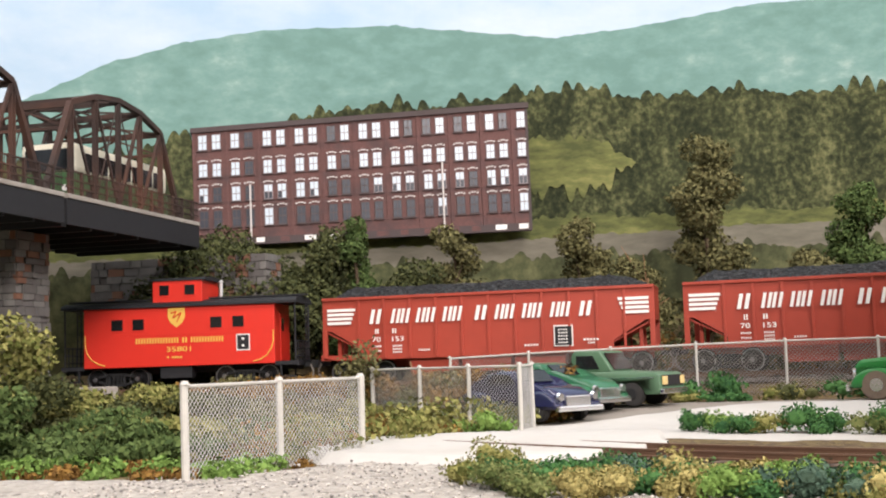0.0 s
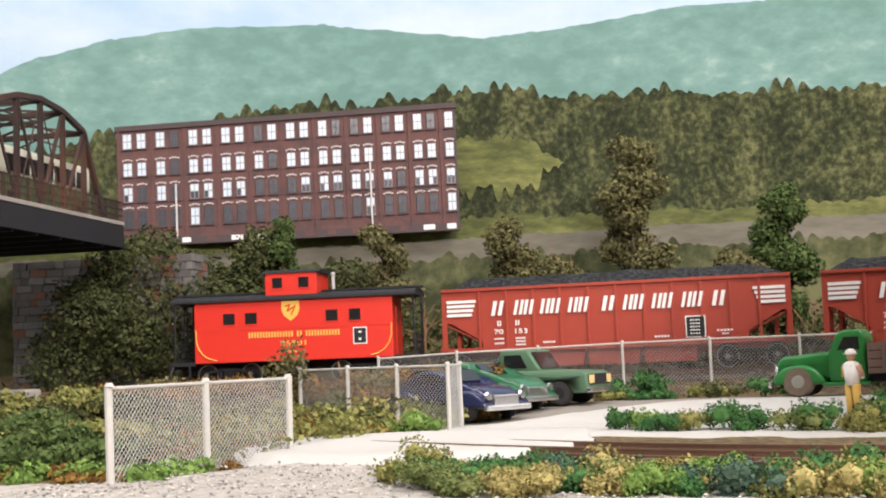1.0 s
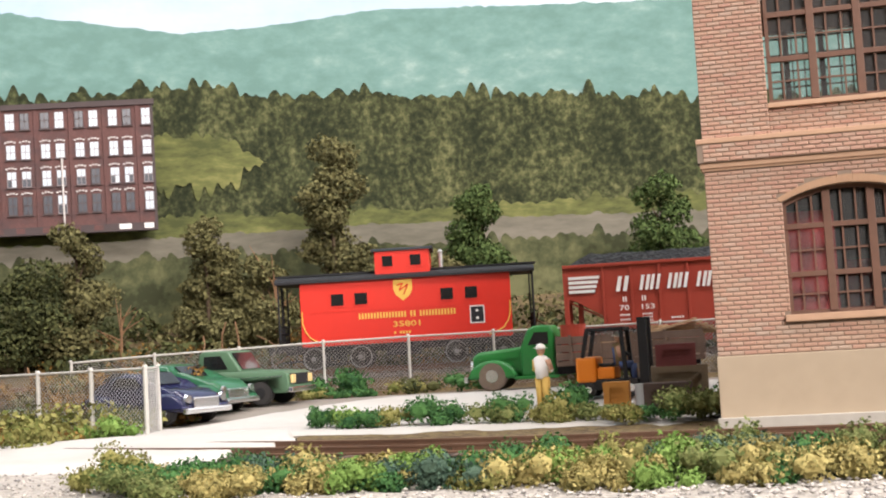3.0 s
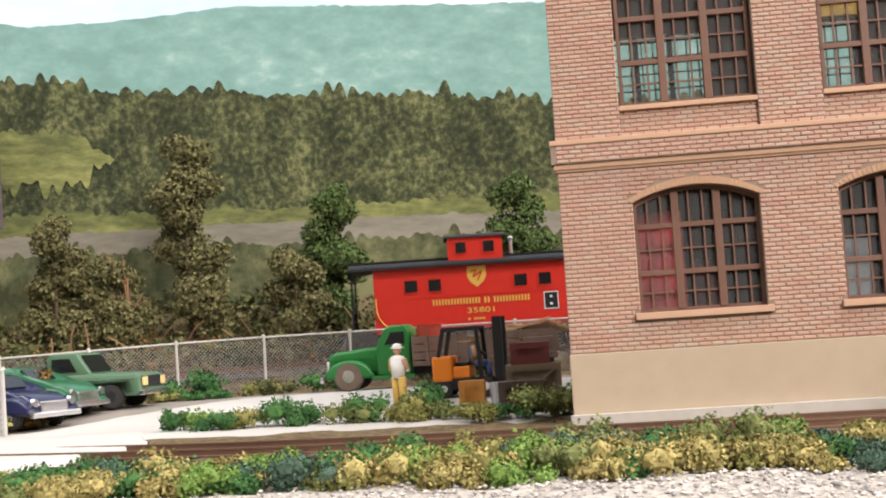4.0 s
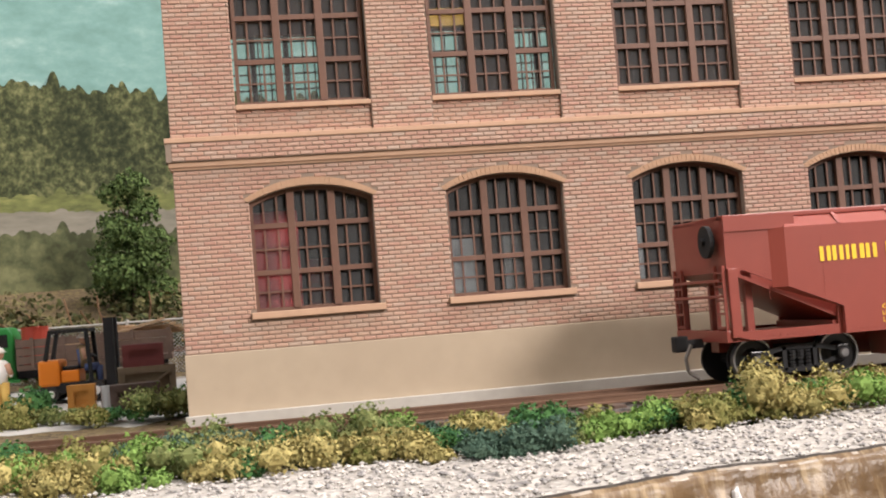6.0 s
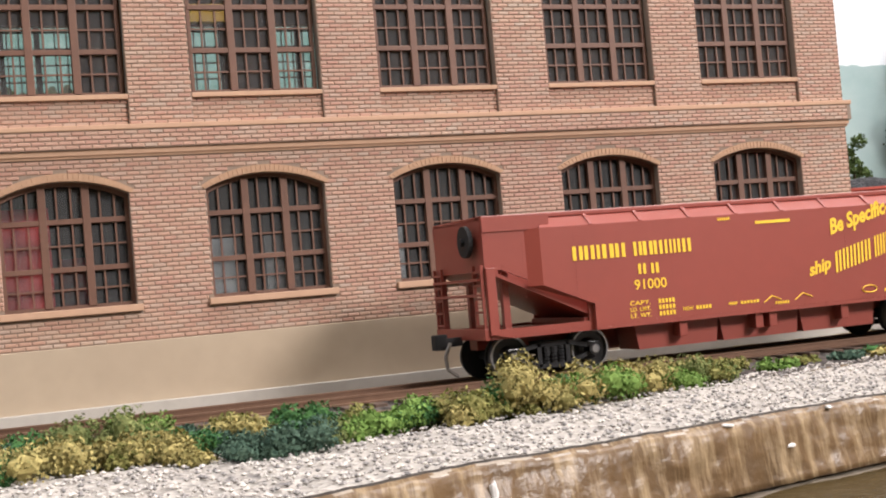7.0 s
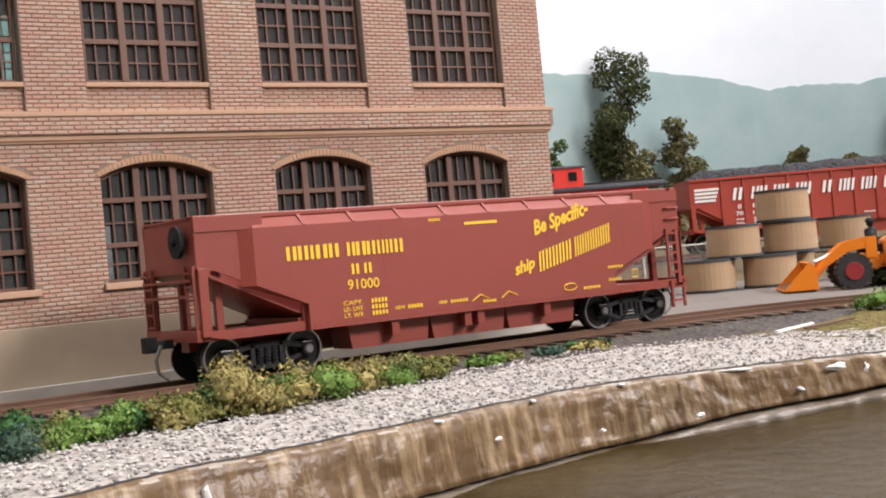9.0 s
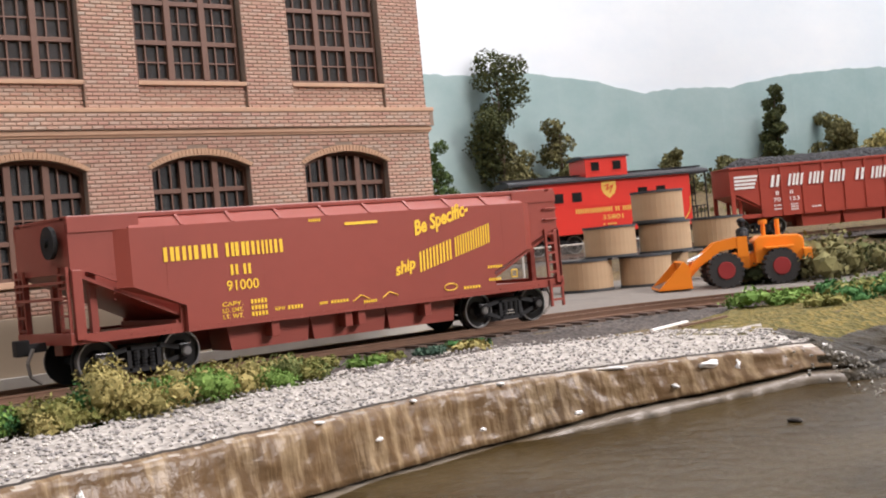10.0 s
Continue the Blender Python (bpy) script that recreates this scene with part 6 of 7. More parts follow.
        tagged(part("baluster", ver, M_STEEL, root), kind="stuff")
    for i in range(n + 1):
        part("floor_beam", bx(px[i] - 1, px[i] + 1, -9, 55, -10, -1.5), M_BLACK, root)
    for y in (10, 23, 36):
        part("stringer", bx(0, length, y - 1, y + 1, -6, -1.5), M_BLACK, root)
    return root


BR_DIR = (BR_B - BR_A).normalized()
BR_YAW = math.degrees(math.atan2(BR_DIR.y, BR_DIR.x))
SPAN = (BR_B - BR_A).length
truss_span(mm(BR_A.x, BR_A.y, DECK, 0, 0, BR_YAW), SPAN, "rusty through-truss bridge span over the main line")
NEAR = BR_A - BR_DIR * (SPAN + 2)
truss_span(mm(NEAR.x, NEAR.y, DECK, 0, 0, BR_YAW), SPAN, "rusty through-truss bridge approach span on a stone pier")


def masonry(name, m, w, d, h, seed, label):
    """Rough stone blocks in uneven courses round a dark core; the first three hundred are single parts."""
    root = empty(name, m, label, "pier")
    part("core", bx(0.8, w - 0.8, 0.8, d - 0.8, 0, h - 0.3), M_JOINT, root, "dark joints between the stones")
    rng = random.Random(seed)
    rest = BM()
    z, count = h, 0
    while z > 1:
        hz = min(rng.uniform(2.4, 4.4), z)
        z -= hz
        for face in range(4):
            run = w if face % 2 == 0 else d
            x = -rng.uniform(0, 4)
            while x < run:
                l = rng.uniform(3.5, 9.5)
                a, b = max(0, x) + 0.2, min(run, x + l) - 0.2
                x += l
                if b - a < 0.8:
                    continue
                o = rng.uniform(-0.3, 0.8)
                dims = {0: (a, b, -o, 1.4), 1: (w - 1.4, w + o, a, b), 2: (a, b, d - 1.4, d + o), 3: (-o, 1.4, a, b)}[face]
                kind = rng.choices((0, 1, 2), (6, 2, 3))[0]
                single = count < 300 and face < 2
                bm = BM() if single else rest
                first = len(bm.verts)
                box(bm, *dims, z + 0.15, z + hz - 0.15)
                bm.verts.ensure_lookup_table()
                for v in bm.verts[first:]:
                    v.co += Vector([rng.uniform(-0.18, 0.18) for _ in range(3)])
                bm.faces.ensure_lookup_table()
                for f in bm.faces[-6:]:
                    f.material_index = 0 if single else kind
                if single:
                    part("stone", bm, M_MASON[kind], root)
                    count += 1
    tagged(part("stonework", rest, M_MASON, root), kind="stuff")
    return root


masonry("bridge_pier", mm(BR_A.x - 76, BR_A.y - 20, -3, 0, 0, BR_YAW - 90), 66, 24, DECK - 7, 5, "grey and rusty ashlar bridge pier")
masonry("bridge_abutment", mm(BR_B.x - 66, BR_B.y + 8, -2, 0, 0, BR_YAW - 90), 96, 20, DECK - 9, 6, "dark grey ashlar bridge abutment")
tagged(part("stone_block", bx(-352, -340, 352, 361, 8, 17, 0.8), M_DECKED), "pale worn stone block on the bank", "stone block")


# ---- coach on the bridge ----
def build_bus(m):
    root = empty("bus", m, "cream and green coach crossing the bridge", "bus")
    M_CREAM = mat("cream_paint", (0.72, 0.68, 0.55), 0.35)
    M_BGREEN = mat("bus_green_paint", (0.05, 0.13, 0.045), 0.4)
    part("lower_body", bx(0, 88, 0, 26, 4, 16, 1.5), M_BGREEN, root, "dark green lower body")
    part("upper_body", bx(0.3, 87.7, 0.3, 25.7, 16, 29, 2.5), M_CREAM, root, "cream upper body")
    for i in range(7):
        part("window", bx(10 + i * 10.5, 18.5 + i * 10.5, -0.1, 26.1, 17.5, 25), M_PANE, root)
    part("windscreen", bx(-0.1, 0.6, 3, 23, 17, 26), M_PANE, root)
    for y in (4, 22):
        part("headlight", cyl(BM(), (-0.6, y, 9), (0.5, y, 9), 1.4, seg=10), M_WHITE, root)
    part("bumper", bx(-1, 0.4, 1, 25, 4, 6, 0.4), M_STACK, root)
    for x in (14, 72):
        for y in (-0.3, 23):
            part("wheel", cyl(BM(), (x, y, 4.8), (x, y + 3.3, 4.8), 4.8, seg=16), M_TRUCK, root)


p = BR_A + BR_DIR * 36
build_bus(mm(p.x - 10, p.y, DECK + 2.6, 0, 0, BR_YAW))


# ---- brick mill flat ----
M_MILL = mat("dark_red_mill_brick", (0.125, 0.058, 0.052), 0.85, var=0.35, grain=900, bump=0.3, second=(0.075, 0.045, 0.045), spots=0.8)
M_MILLTRIM = mat("dark_mill_cornice", (0.07, 0.05, 0.05), 0.8)
# printed pane colours: the pale blue holds a painted sky reflection
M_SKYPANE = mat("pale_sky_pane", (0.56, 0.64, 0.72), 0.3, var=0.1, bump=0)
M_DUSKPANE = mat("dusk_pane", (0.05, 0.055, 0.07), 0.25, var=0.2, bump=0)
M_SASH = mat("pale_sash_paint", (0.26, 0.23, 0.24), 0.7)
M_LINTEL = mat("white_lintel_stone", (0.56, 0.52, 0.5), 0.8)


def build_mill():
    root = empty("brick_mill", Matrix(), "long dark-red brick mill front with bright sash windows", "mill building")
    r0 = 706.0
    c = []
    for a, e in ((40.05, 10.47), (25.05, 11.3), (25.0, 5.72), (40.0, 5.35)):
        x, y = polar(a, r0)
        c.append(Vector((x, y, EYE[2] + r0 * math.tan(radians(e)))))
    tl, tr, br, bl = c
    nrm = (tr - tl).cross(bl - tl).normalized()
    if nrm.y > 0:
        nrm = -nrm
    def at(u, v, d=0.0):
        return (tl.lerp(tr, u)).lerp(bl.lerp(br, u), v) + nrm * d
    def slab(u0, u1, v0, v1, d0, d1):
        bm = BM()
        lo = [bm.verts.new(at(u, v, d0)) for u, v in ((u0, v0), (u1, v0), (u1, v1), (u0, v1))]
        hi = [bm.verts.new(at(u, v, d1)) for u, v in ((u0, v0), (u1, v0), (u1, v1), (u0, v1))]
        bm.faces.new(lo), bm.faces.new(hi[::-1])
        for k in range(4):
            bm.faces.new((lo[k], hi[k], hi[(k + 1) % 4], lo[(k + 1) % 4]))
        return bm
    part("wall", slab(0, 1, 0, 1, -4, 0), M_MILL, root, "dark red brick front")
    part("cornice", slab(-0.004, 1.004, -0.012, 0.03, -4, 1.2), M_MILLTRIM, root, "dark cornice")
    part("foundation", slab(0, 1, 0.94, 1.0, -4, 0.6), M_MILLTRIM, root, "dark patched foundation")
    part("end_return", slab(0.992, 1.0, 0.0, 1.0, -4, 0.4), M_MILLTRIM, root)
    rng = random.Random(77)
    rows = [(0.055, 0.185, 0.85), (0.30, 0.415, 0.92), (0.505, 0.63, 0.6), (0.70, 0.845, 0.12)]
    nb = 10.55
    for b in range(11):
        ub = b / nb
        part("pilaster", slab(ub + 0.001, ub + 0.009, 0.03, 0.94, 0, 0.7), M_MILL, root)
        for ri, (v0, v1, bright) in enumerate(rows):
            for k in (0, 1):
                if b == 10 and k:
                    continue
                u0 = ub + (0.018 + 0.040 * k) * (10.55 / nb)
                u1 = u0 + 0.026
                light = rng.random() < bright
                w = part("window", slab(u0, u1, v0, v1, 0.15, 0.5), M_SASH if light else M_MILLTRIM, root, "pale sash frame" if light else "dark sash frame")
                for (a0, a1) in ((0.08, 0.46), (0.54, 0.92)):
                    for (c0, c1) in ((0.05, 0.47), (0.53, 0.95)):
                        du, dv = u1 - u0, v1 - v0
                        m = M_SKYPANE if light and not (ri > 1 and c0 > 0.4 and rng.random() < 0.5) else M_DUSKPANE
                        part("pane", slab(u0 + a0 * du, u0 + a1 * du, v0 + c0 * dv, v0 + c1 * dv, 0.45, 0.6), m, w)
                if ri:
                    for j in range(4):
                        q = u0 - 0.003 + 0.008 * j
                        vv = v0 - 0.022 - 0.012 * math.sin(math.pi * (j + 0.5) / 4)
                        part("lintel", slab(q, q + 0.0062, vv, vv + 0.012, 0.1, 0.5), M_LINTEL, root)
                part("window_sill", slab(u0 - 0.003, u1 + 0.003, v1, v1 + 0.008, 0.1, 0.9), M_MILLTRIM, root)
    for u in np.linspace(0.04, 0.96, 14):
        part("patch", slab(u, u + rng.uniform(0.015, 0.04), 0.945, 0.985, 0.6, 0.7), M_WHITE if rng.random() < 0.6 else M_MILL, root)
    # two utility poles, built as pale strips on the mill front
    for u, v in ((0.165, 0.5), (0.735, 0.42)):
        part("utility_pole", slab(u, u + 0.005, v, 0.98, 0.7, 1.6), M_LINTEL, root, "pale utility pole before the mill front")
    return root


build_mill()
# ---- chain-link fences ----
M_FENCE = mat("pale_galvanised_paint", (0.52, 0.5, 0.46), 0.6, 0.1, var=0.12, grain=400)
M_WIRE = mat("galvanised_wire", (0.36, 0.35, 0.33), 0.5, 0.4, var=0.15)


def chain_fence(posts, height, label, gap=1.5, wire=0.11, post_r=0.75, tops=None, bases=None):
    root = empty("chain_link_fence", Matrix(), label, "fence", "yard fences")
    base = [bases[i] if bases else ground_height(*p) for i, p in enumerate(posts)]
    top = [tops[i] if tops else base[i] + height for i in range(len(posts))]
    for i, (x, y) in enumerate(posts):
        bm = cyl(BM(), (x, y, base[i] - 2), (x + random.uniform(-.4, .4), y, top[i] + 0.6), post_r, seg=10)
        p = part("post", bm, M_FENCE, root)
        part("post_cap", cyl(BM(), (x, y, top[i] + 0.4), (x, y, top[i] + 1.2), post_r * 1.3, post_r * 0.8, 10), M_FENCE, p)
    for i in range(len(posts) - 1):
        a, b = Vector((*posts[i], 0)), Vector((*posts[i + 1], 0))
        L = (b - a).length
        part("top_rail", cyl(BM(), (a.x, a.y, top[i]), (b.x, b.y, top[i + 1]), 0.4, seg=6), M_FENCE, root)
        verts, faces = [], []
        side = (b - a).normalized().cross(Vector((0, 0, 1)))
        def at(u, v, o):
            zb, zt = base[i] + (base[i + 1] - base[i]) * u / L + 0.6, top[i] + (top[i + 1] - top[i]) * u / L
            q = a.lerp(b, u / L)
            return Vector((q.x, q.y, zb + (zt - zb) * v / H)) + side * o
        H = top[i] - base[i]
        for s in (1, -1):
            k = -H if s > 0 else 0.0
            end = L if s > 0 else L + H
            while k < end:
                # one wire from the bottom edge to the top edge, cut to the panel
                u0, v0, u1, v1 = (k, 0.0, k + H, H) if s > 0 else (k, 0.0, k - H, H)
                lo, hi = max(0.0, min(u0, u1)), min(L, max(u0, u1))
                if hi - lo > 0.5:
                    va = (lo - u0) / (u1 - u0) * H
                    vb = (hi - u0) / (u1 - u0) * H
                    n = len(verts)
                    for u, v in ((lo, va), (hi, vb)):
                        verts += [tuple(at(u, v, 0.1 * s) + Vector((0, 0, d))) for d in (-wire, wire)] + [tuple(at(u, v, 0.1 * s + wire))]
                    faces += [(n, n + 3, n + 4, n + 1), (n + 1, n + 4, n + 5, n + 2), (n + 2, n + 5, n + 3, n)]
                k += gap
        tagged(bare("wire_mesh", verts, faces, M_WIRE, root, "diamond wire mesh"), kind="stuff")
    return root


chain_fence([(-188, 220), (-192, 260), (-192, 297)], 21.5, "whitish chain-link fence with chipped posts beside the siding", 1.5, 0.13, 0.9)
chain_fence([(-252, 398), (-228, 391), (-205, 384), (-183, 378), (-188, 398)], 21.5, "grey chain-link fence round the parking lot", 1.5, 0.12)
far_posts = []
for s in np.arange(560, 905, 36):
    x, y, h = (np.interp(s, TRAIN[:, 3], TRAIN[:, k]) for k in range(3))
    far_posts.append((float(x + 31 * math.sin(h)), float(y - 31 * math.cos(h))))
chain_fence(far_posts, 20, "grey chain-link fence below the main line", 1.6, 0.12, 0.6, tops=[float(np.interp(x, [-300, -260, -150, 60], [21.5, 24, 26.2, 25.6])) for x, y in far_posts], bases=[ground_height(*p) for p in far_posts])
yard_posts = []
for s in np.arange(1240, 1420, 36):
    x, y, h = (np.interp(s, TRAIN[:, 3], TRAIN[:, k]) for k in range(3))
    yard_posts.append((float(x + 31 * math.sin(h)), float(y - 31 * math.cos(h))))
chain_fence(yard_posts, 18, "grey chain-link fence behind the cable spools", 1.6, 0.12, 0.6, tops=[19.0] * len(yard_posts))


# ---- road vehicles ----
M_TYRE = mat("dusty_black_tyre", (0.03, 0.028, 0.027), 0.85, var=0.25, grain=600)
M_TAN_TYRE = mat("muddy_tyre", (0.16, 0.12, 0.09), 0.9, var=0.25, grain=600)
M_CHROME = mat("chrome_trim", (0.75, 0.75, 0.76), 0.15, 0.95, var=0.05, bump=0)
M_PICKUP = mat("dull_sage_green_paint", (0.075, 0.15, 0.085), 0.5, var=0.08, grain=200)
M_SEDAN = mat("bottle_green_paint", (0.018, 0.115, 0.05), 0.3, var=0.06, grain=200, coat=0.4)
M_BLUE = mat("navy_blue_paint", (0.014, 0.016, 0.06), 0.25, var=0.06, grain=200, coat=0.5)
M_TGREEN = mat("grass_green_truck_paint", (0.012, 0.17, 0.03), 0.4, var=0.08, grain=200)
M_PLANK = mat("grey_brown_plank", (0.15, 0.1, 0.075), 0.85, var=0.3, grain=300)
M_ORANGE = mat("machine_orange_paint", (0.78, 0.22, 0.01), 0.4, var=0.06, grain=200)
M_REDHUB = mat("dark_red_hub", (0.25, 0.02, 0.02), 0.5)
M_CRATE = mat("grey_olive_crate_wood", (0.16, 0.125, 0.08), 0.85, var=0.25, grain=300)
M_TRUNK = mat("maroon_trunk", (0.14, 0.03, 0.03), 0.6, var=0.2)
M_DRUM = mat("red_drum", (0.4, 0.05, 0.025), 0.5)
M_SPOOL = mat("pale_spool_wood", (0.42, 0.29, 0.17), 0.85, var=0.12, grain=250, second=(0.3, 0.21, 0.13), spots=0.5)
M_RIM = mat("dark_spool_flange", (0.05, 0.055, 0.06), 0.8, var=0.2)
M_SKIN = mat("doll_flesh_paint", (0.5, 0.28, 0.18), 0.7)
M_PANTS = mat("ochre_trousers_paint", (0.62, 0.4, 0.1), 0.8)
M_DENIM = mat("denim_paint", (0.07, 0.11, 0.25), 0.8)
M_KHAKI = mat("khaki_paint", (0.24, 0.17, 0.08), 0.8)


def wheel(parent, x, y, r, w, tyre, hub, side):
    t = BM()
    cyl(t, (x, y, r), (x, y + side * w, r), r, seg=24)
    bmesh.ops.bevel(t, geom=[e for e in t.edges if len(e.link_faces) == 2 and any(len(f.verts) > 4 for f in e.link_faces)], offset=r * 0.12, segments=2, affect="EDGES")
    wl = part("wheel", t, tyre, parent, "black rubber tyre")
    part("hub_cap", cyl(BM(), (x, y + side * w * 0.8, r), (x, y + side * (w + 0.25), r), r * 0.5, r * 0.42, 16), hub, wl)


def shell(root, name, prof, w, mt, bevel, y0=0.0, label=""):
    return part(name, prism(BM(), prof, y0 - w / 2, y0 + w / 2, "y", bevel), mt, root, label, smooth=True)


def lamps(root, x, ys, z, r, mt):
    for y in ys:
        part("headlight", cyl(BM(), (x - 0.5, y, z), (x + 0.5, y, z), r, r * 0.85, 12), mt, root, "round headlight")


def build_pickup(m):
    root = empty("pickup_truck", m, "dull sage-green pickup parked at the back fence", "pickup truck")
    shell(root, "body", [(-30, 5), (-30, 13), (-10, 13.3), (9, 13.4), (27, 12.6), (29, 11.5), (29.4, 6), (28, 4.5), (23, 4.5), (22.4, 7.4), (20.4, 9.4), (17, 9.6), (14, 8), (13, 4.5), (-13, 4.3), (-14, 8), (-17, 9.6), (-20.4, 9.4), (-23, 7), (-24, 4.5)], 23, M_PICKUP, 0.5)
    shell(root, "cab", [(-9, 13), (-8, 20.5), (-6.5, 21.6), (4, 21.4), (9.5, 13.2)], 20, M_PICKUP, 0.7)
    for s in (-1, 1):
        part("side_window", prism(BM(), [(-6.3, 14.4), (-5.8, 19.6), (1.2, 19.6), (4.0, 14.4)], s * 10.05, s * 10.25), M_PANE, root)
        for x in (17.7, -18.2):
            wheel(root, x, s * 8.2, 4.8, 3.4, M_TYRE, M_TRUCK, s)
    part("windscreen", prism(BM(), [(5.0, 20.2), (9.2, 14.0), (9.4, 14.2), (5.3, 20.6)], -8.2, 8.2), M_PANE, root)
    part("grille", bx(28.8, 29.9, -9, 9, 7.6, 11.6, 0.2), M_TRUCK, root, "dark grille")
    for y in (-8, 8):
        part("headlight", bx(29.5, 30.3, y - 1.8, y + 1.8, 8, 11.2, 0.2), M_LENS, root, "amber-white headlight")
    part("bumper", bx(28.8, 31, -11.3, 11.3, 4.6, 6.6, 0.4), M_CHROME, root, "chrome bumper")
    part("side_trim", bx(-28, 27, -11.7, 11.7, 10.6, 10.9), M_CHROME, root)
    part("bed_liner", bx(-29, -10.5, -10, 10, 12.6, 13.6), M_BLACK, root)


M_LENS = mat("amber_lens", (0.75, 0.55, 0.25), 0.2, var=0.05, bump=0)


def build_sedan(m, paint, label, fast):
    root = empty("sedan_car", m, label, "car")
    roof = [(-27, 5), (-28.5, 9), (-24, 13), (-15, 17.6), (-6, 19), (2, 18.4), (8.5, 13.4), (22, 12.4), (26.5, 9.5), (27, 5)] if fast else [(-27, 5), (-27.5, 10), (-17, 12), (-12, 17), (-4, 18.2), (3, 17.6), (9, 12.6), (21, 12), (26, 9.6), (26.6, 5)]
    shell(root, "body", roof, 17.5, paint, 2.2)
    for s in (-1, 1):
        for x, l in ((17.5, 10.5), (-16.5, 11)):
            pts = [(x + l * math.cos(a), 4.2 + 6.6 * math.sin(a)) for a in np.linspace(0, math.pi, 12)]
            part("fender", prism(BM(), pts, s * 6, s * 11.4, "y", 1.4), paint, root, smooth=True)
        part("running_board", bx(-8, 9, min(s * 8, s * 11), max(s * 8, s * 11), 3.6, 4.8, 0.3), paint, root)
        part("side_window", prism(BM(), [(-11, 13.2), (-7, 16.8), (1.6, 16.4), (5.2, 13.2)], s * 8.55, s * 8.85), M_PANE, root)
        for x in (17.5, -16.5):
            wheel(root, x, s * 7.8, 4.3, 3.2, M_TYRE, M_CHROME, s)
    part("windscreen", prism(BM(), [(3.2, 17.6), (8.2, 13.7), (8.5, 14.0), (3.7, 18.0)], -6.6, 6.6), M_PANE, root)
    part("rear_window", prism(BM(), [(-20, 15.4), (-14.5, 17.9), (-14.8, 18.3), (-20.4, 15.7)], -4.5, 4.5), M_PANE, root)
    lamps(root, 27, (-8.2, 8.2), 8.6, 1.6, M_CHROME)
    part("grille", bx(26.2, 27.6, -6, 6, 5.2, 9, 0.4), M_CHROME, root, "chrome grille")
    part("bumper", bx(27.2, 29, -11, 11, 3.6, 5.6, 0.6), M_CHROME, root, "chrome bumper")
    part("bumper", bx(-29.5, -28, -10, 10, 4, 5.8, 0.5), M_CHROME, root, "chrome bumper")


def build_truck(m):
    root = empty("flatbed_truck", m, "grass-green stake truck loaded with lumber and drums", "truck")
    shell(root, "hood", [(44, 6), (44.4, 12), (42, 14.8), (24, 16.4), (22, 6)], 15, M_TGREEN, 1.4)
    shell(root, "cab", [(24.5, 5), (24.5, 16), (21.5, 22.6), (19, 24), (13, 24), (11.4, 21), (11.4, 5)], 21, M_TGREEN, 1.0)
    part("windscreen", prism(BM(), [(21.3, 22), (24.2, 16.8), (24.5, 17.0), (21.7, 22.3)], -8, 8), M_PANE, root)
    for s in (-1, 1):
        part("side_window", prism(BM(), [(13.6, 16.8), (13.6, 21.4), (18.8, 21.4), (21.4, 16.8)], s * 10.3, s * 10.7), M_PANE, root)
        pts = [(35.5 + 9.5 * math.cos(a), 4.6 + 7.2 * math.sin(a)) for a in np.linspace(0, math.pi, 12)]
        part("fender", prism(BM(), pts, s * 6, s * 12.2, "y", 1.3), M_TGREEN, root, smooth=True)
        part("running_board", bx(10, 27, min(s * 9, s * 12), max(s * 9, s * 12), 4, 5.2, 0.3), M_TGREEN, root)
        wheel(root, 35.5, s * 9.2, 5.7, 3.4, M_TAN_TYRE, M_CHROME, s)
        wheel(root, -22, s * 7.0, 5.2, 5.0, M_TAN_TYRE, M_CHROME, s)
        part("hood_trim", bx(26, 42, min(s * 7.4, s * 7.8), max(s * 7.4, s * 7.8), 11.8, 12.3), M_TGREEN, root)
    lamps(root, 43.5, (-8.6, 8.6), 10.4, 1.5, M_CHROME)
    part("grille", bx(43.8, 45, -6, 6, 6, 12, 0.3), M_CHROME, root, "chrome grille")
    part("bumper", bx(45, 46.6, -12, 12, 3.6, 6, 0.5), M_CHROME, root, "chrome bumper")
    part("chassis", bx(-42, 24, -5, 5, 5, 8), M_BLACK, root)
    part("fuel_tank", bx(-2, 8, -11, -6, 4.4, 8, 0.6), M_TGREEN, root)
    part("bed_floor", bx(-44, 10.6, -13, 13, 8, 10, 0.2), M_PLANK, root)
    for s in (-1, 1):
        for k in range(3):
            part("side_board", bx(-44, 10.6, min(s * 12.4, s * 13.2), max(s * 12.4, s * 13.2), 10.3 + 3 * k, 13 + 3 * k, 0.1), M_PLANK, root)
        for x in (-43, -30, -18, -6, 5):
            part("stake", bx(x - 0.6, x + 0.6, min(s * 13.2, s * 13.9), max(s * 13.2, s * 13.9), 9, 19.6), M_PLANK, root)
    part("head_board", bx(9.8, 10.6, -12.3, 12.3, 10, 19.4), M_PLANK, root)


def barrel(x, y, z, r, h, mt, label):
    root = empty("drum", mm(x, y, z), label, "drum")
    bm = BM()
    cyl(bm, (0, 0, 0), (0, 0, h), r, seg=20)
    part("shell", bm, mt, root)
    for k in (0.02, 0.35, 0.65, 0.97):
        part("hoop", cyl(BM(), (0, 0, h * k - 0.2), (0, 0, h * k + 0.25), r * 1.05, seg=20), mt, root)


build_pickup(mm(-193, 473, ground_height(-193, 470) + 0.6, 0, 0, -4))
build_sedan(mm(-205, 452, ground_height(-205, 448) + 0.6, 0, 0, -15), M_SEDAN, "glossy bottle-green fastback sedan parked in the lot", True)
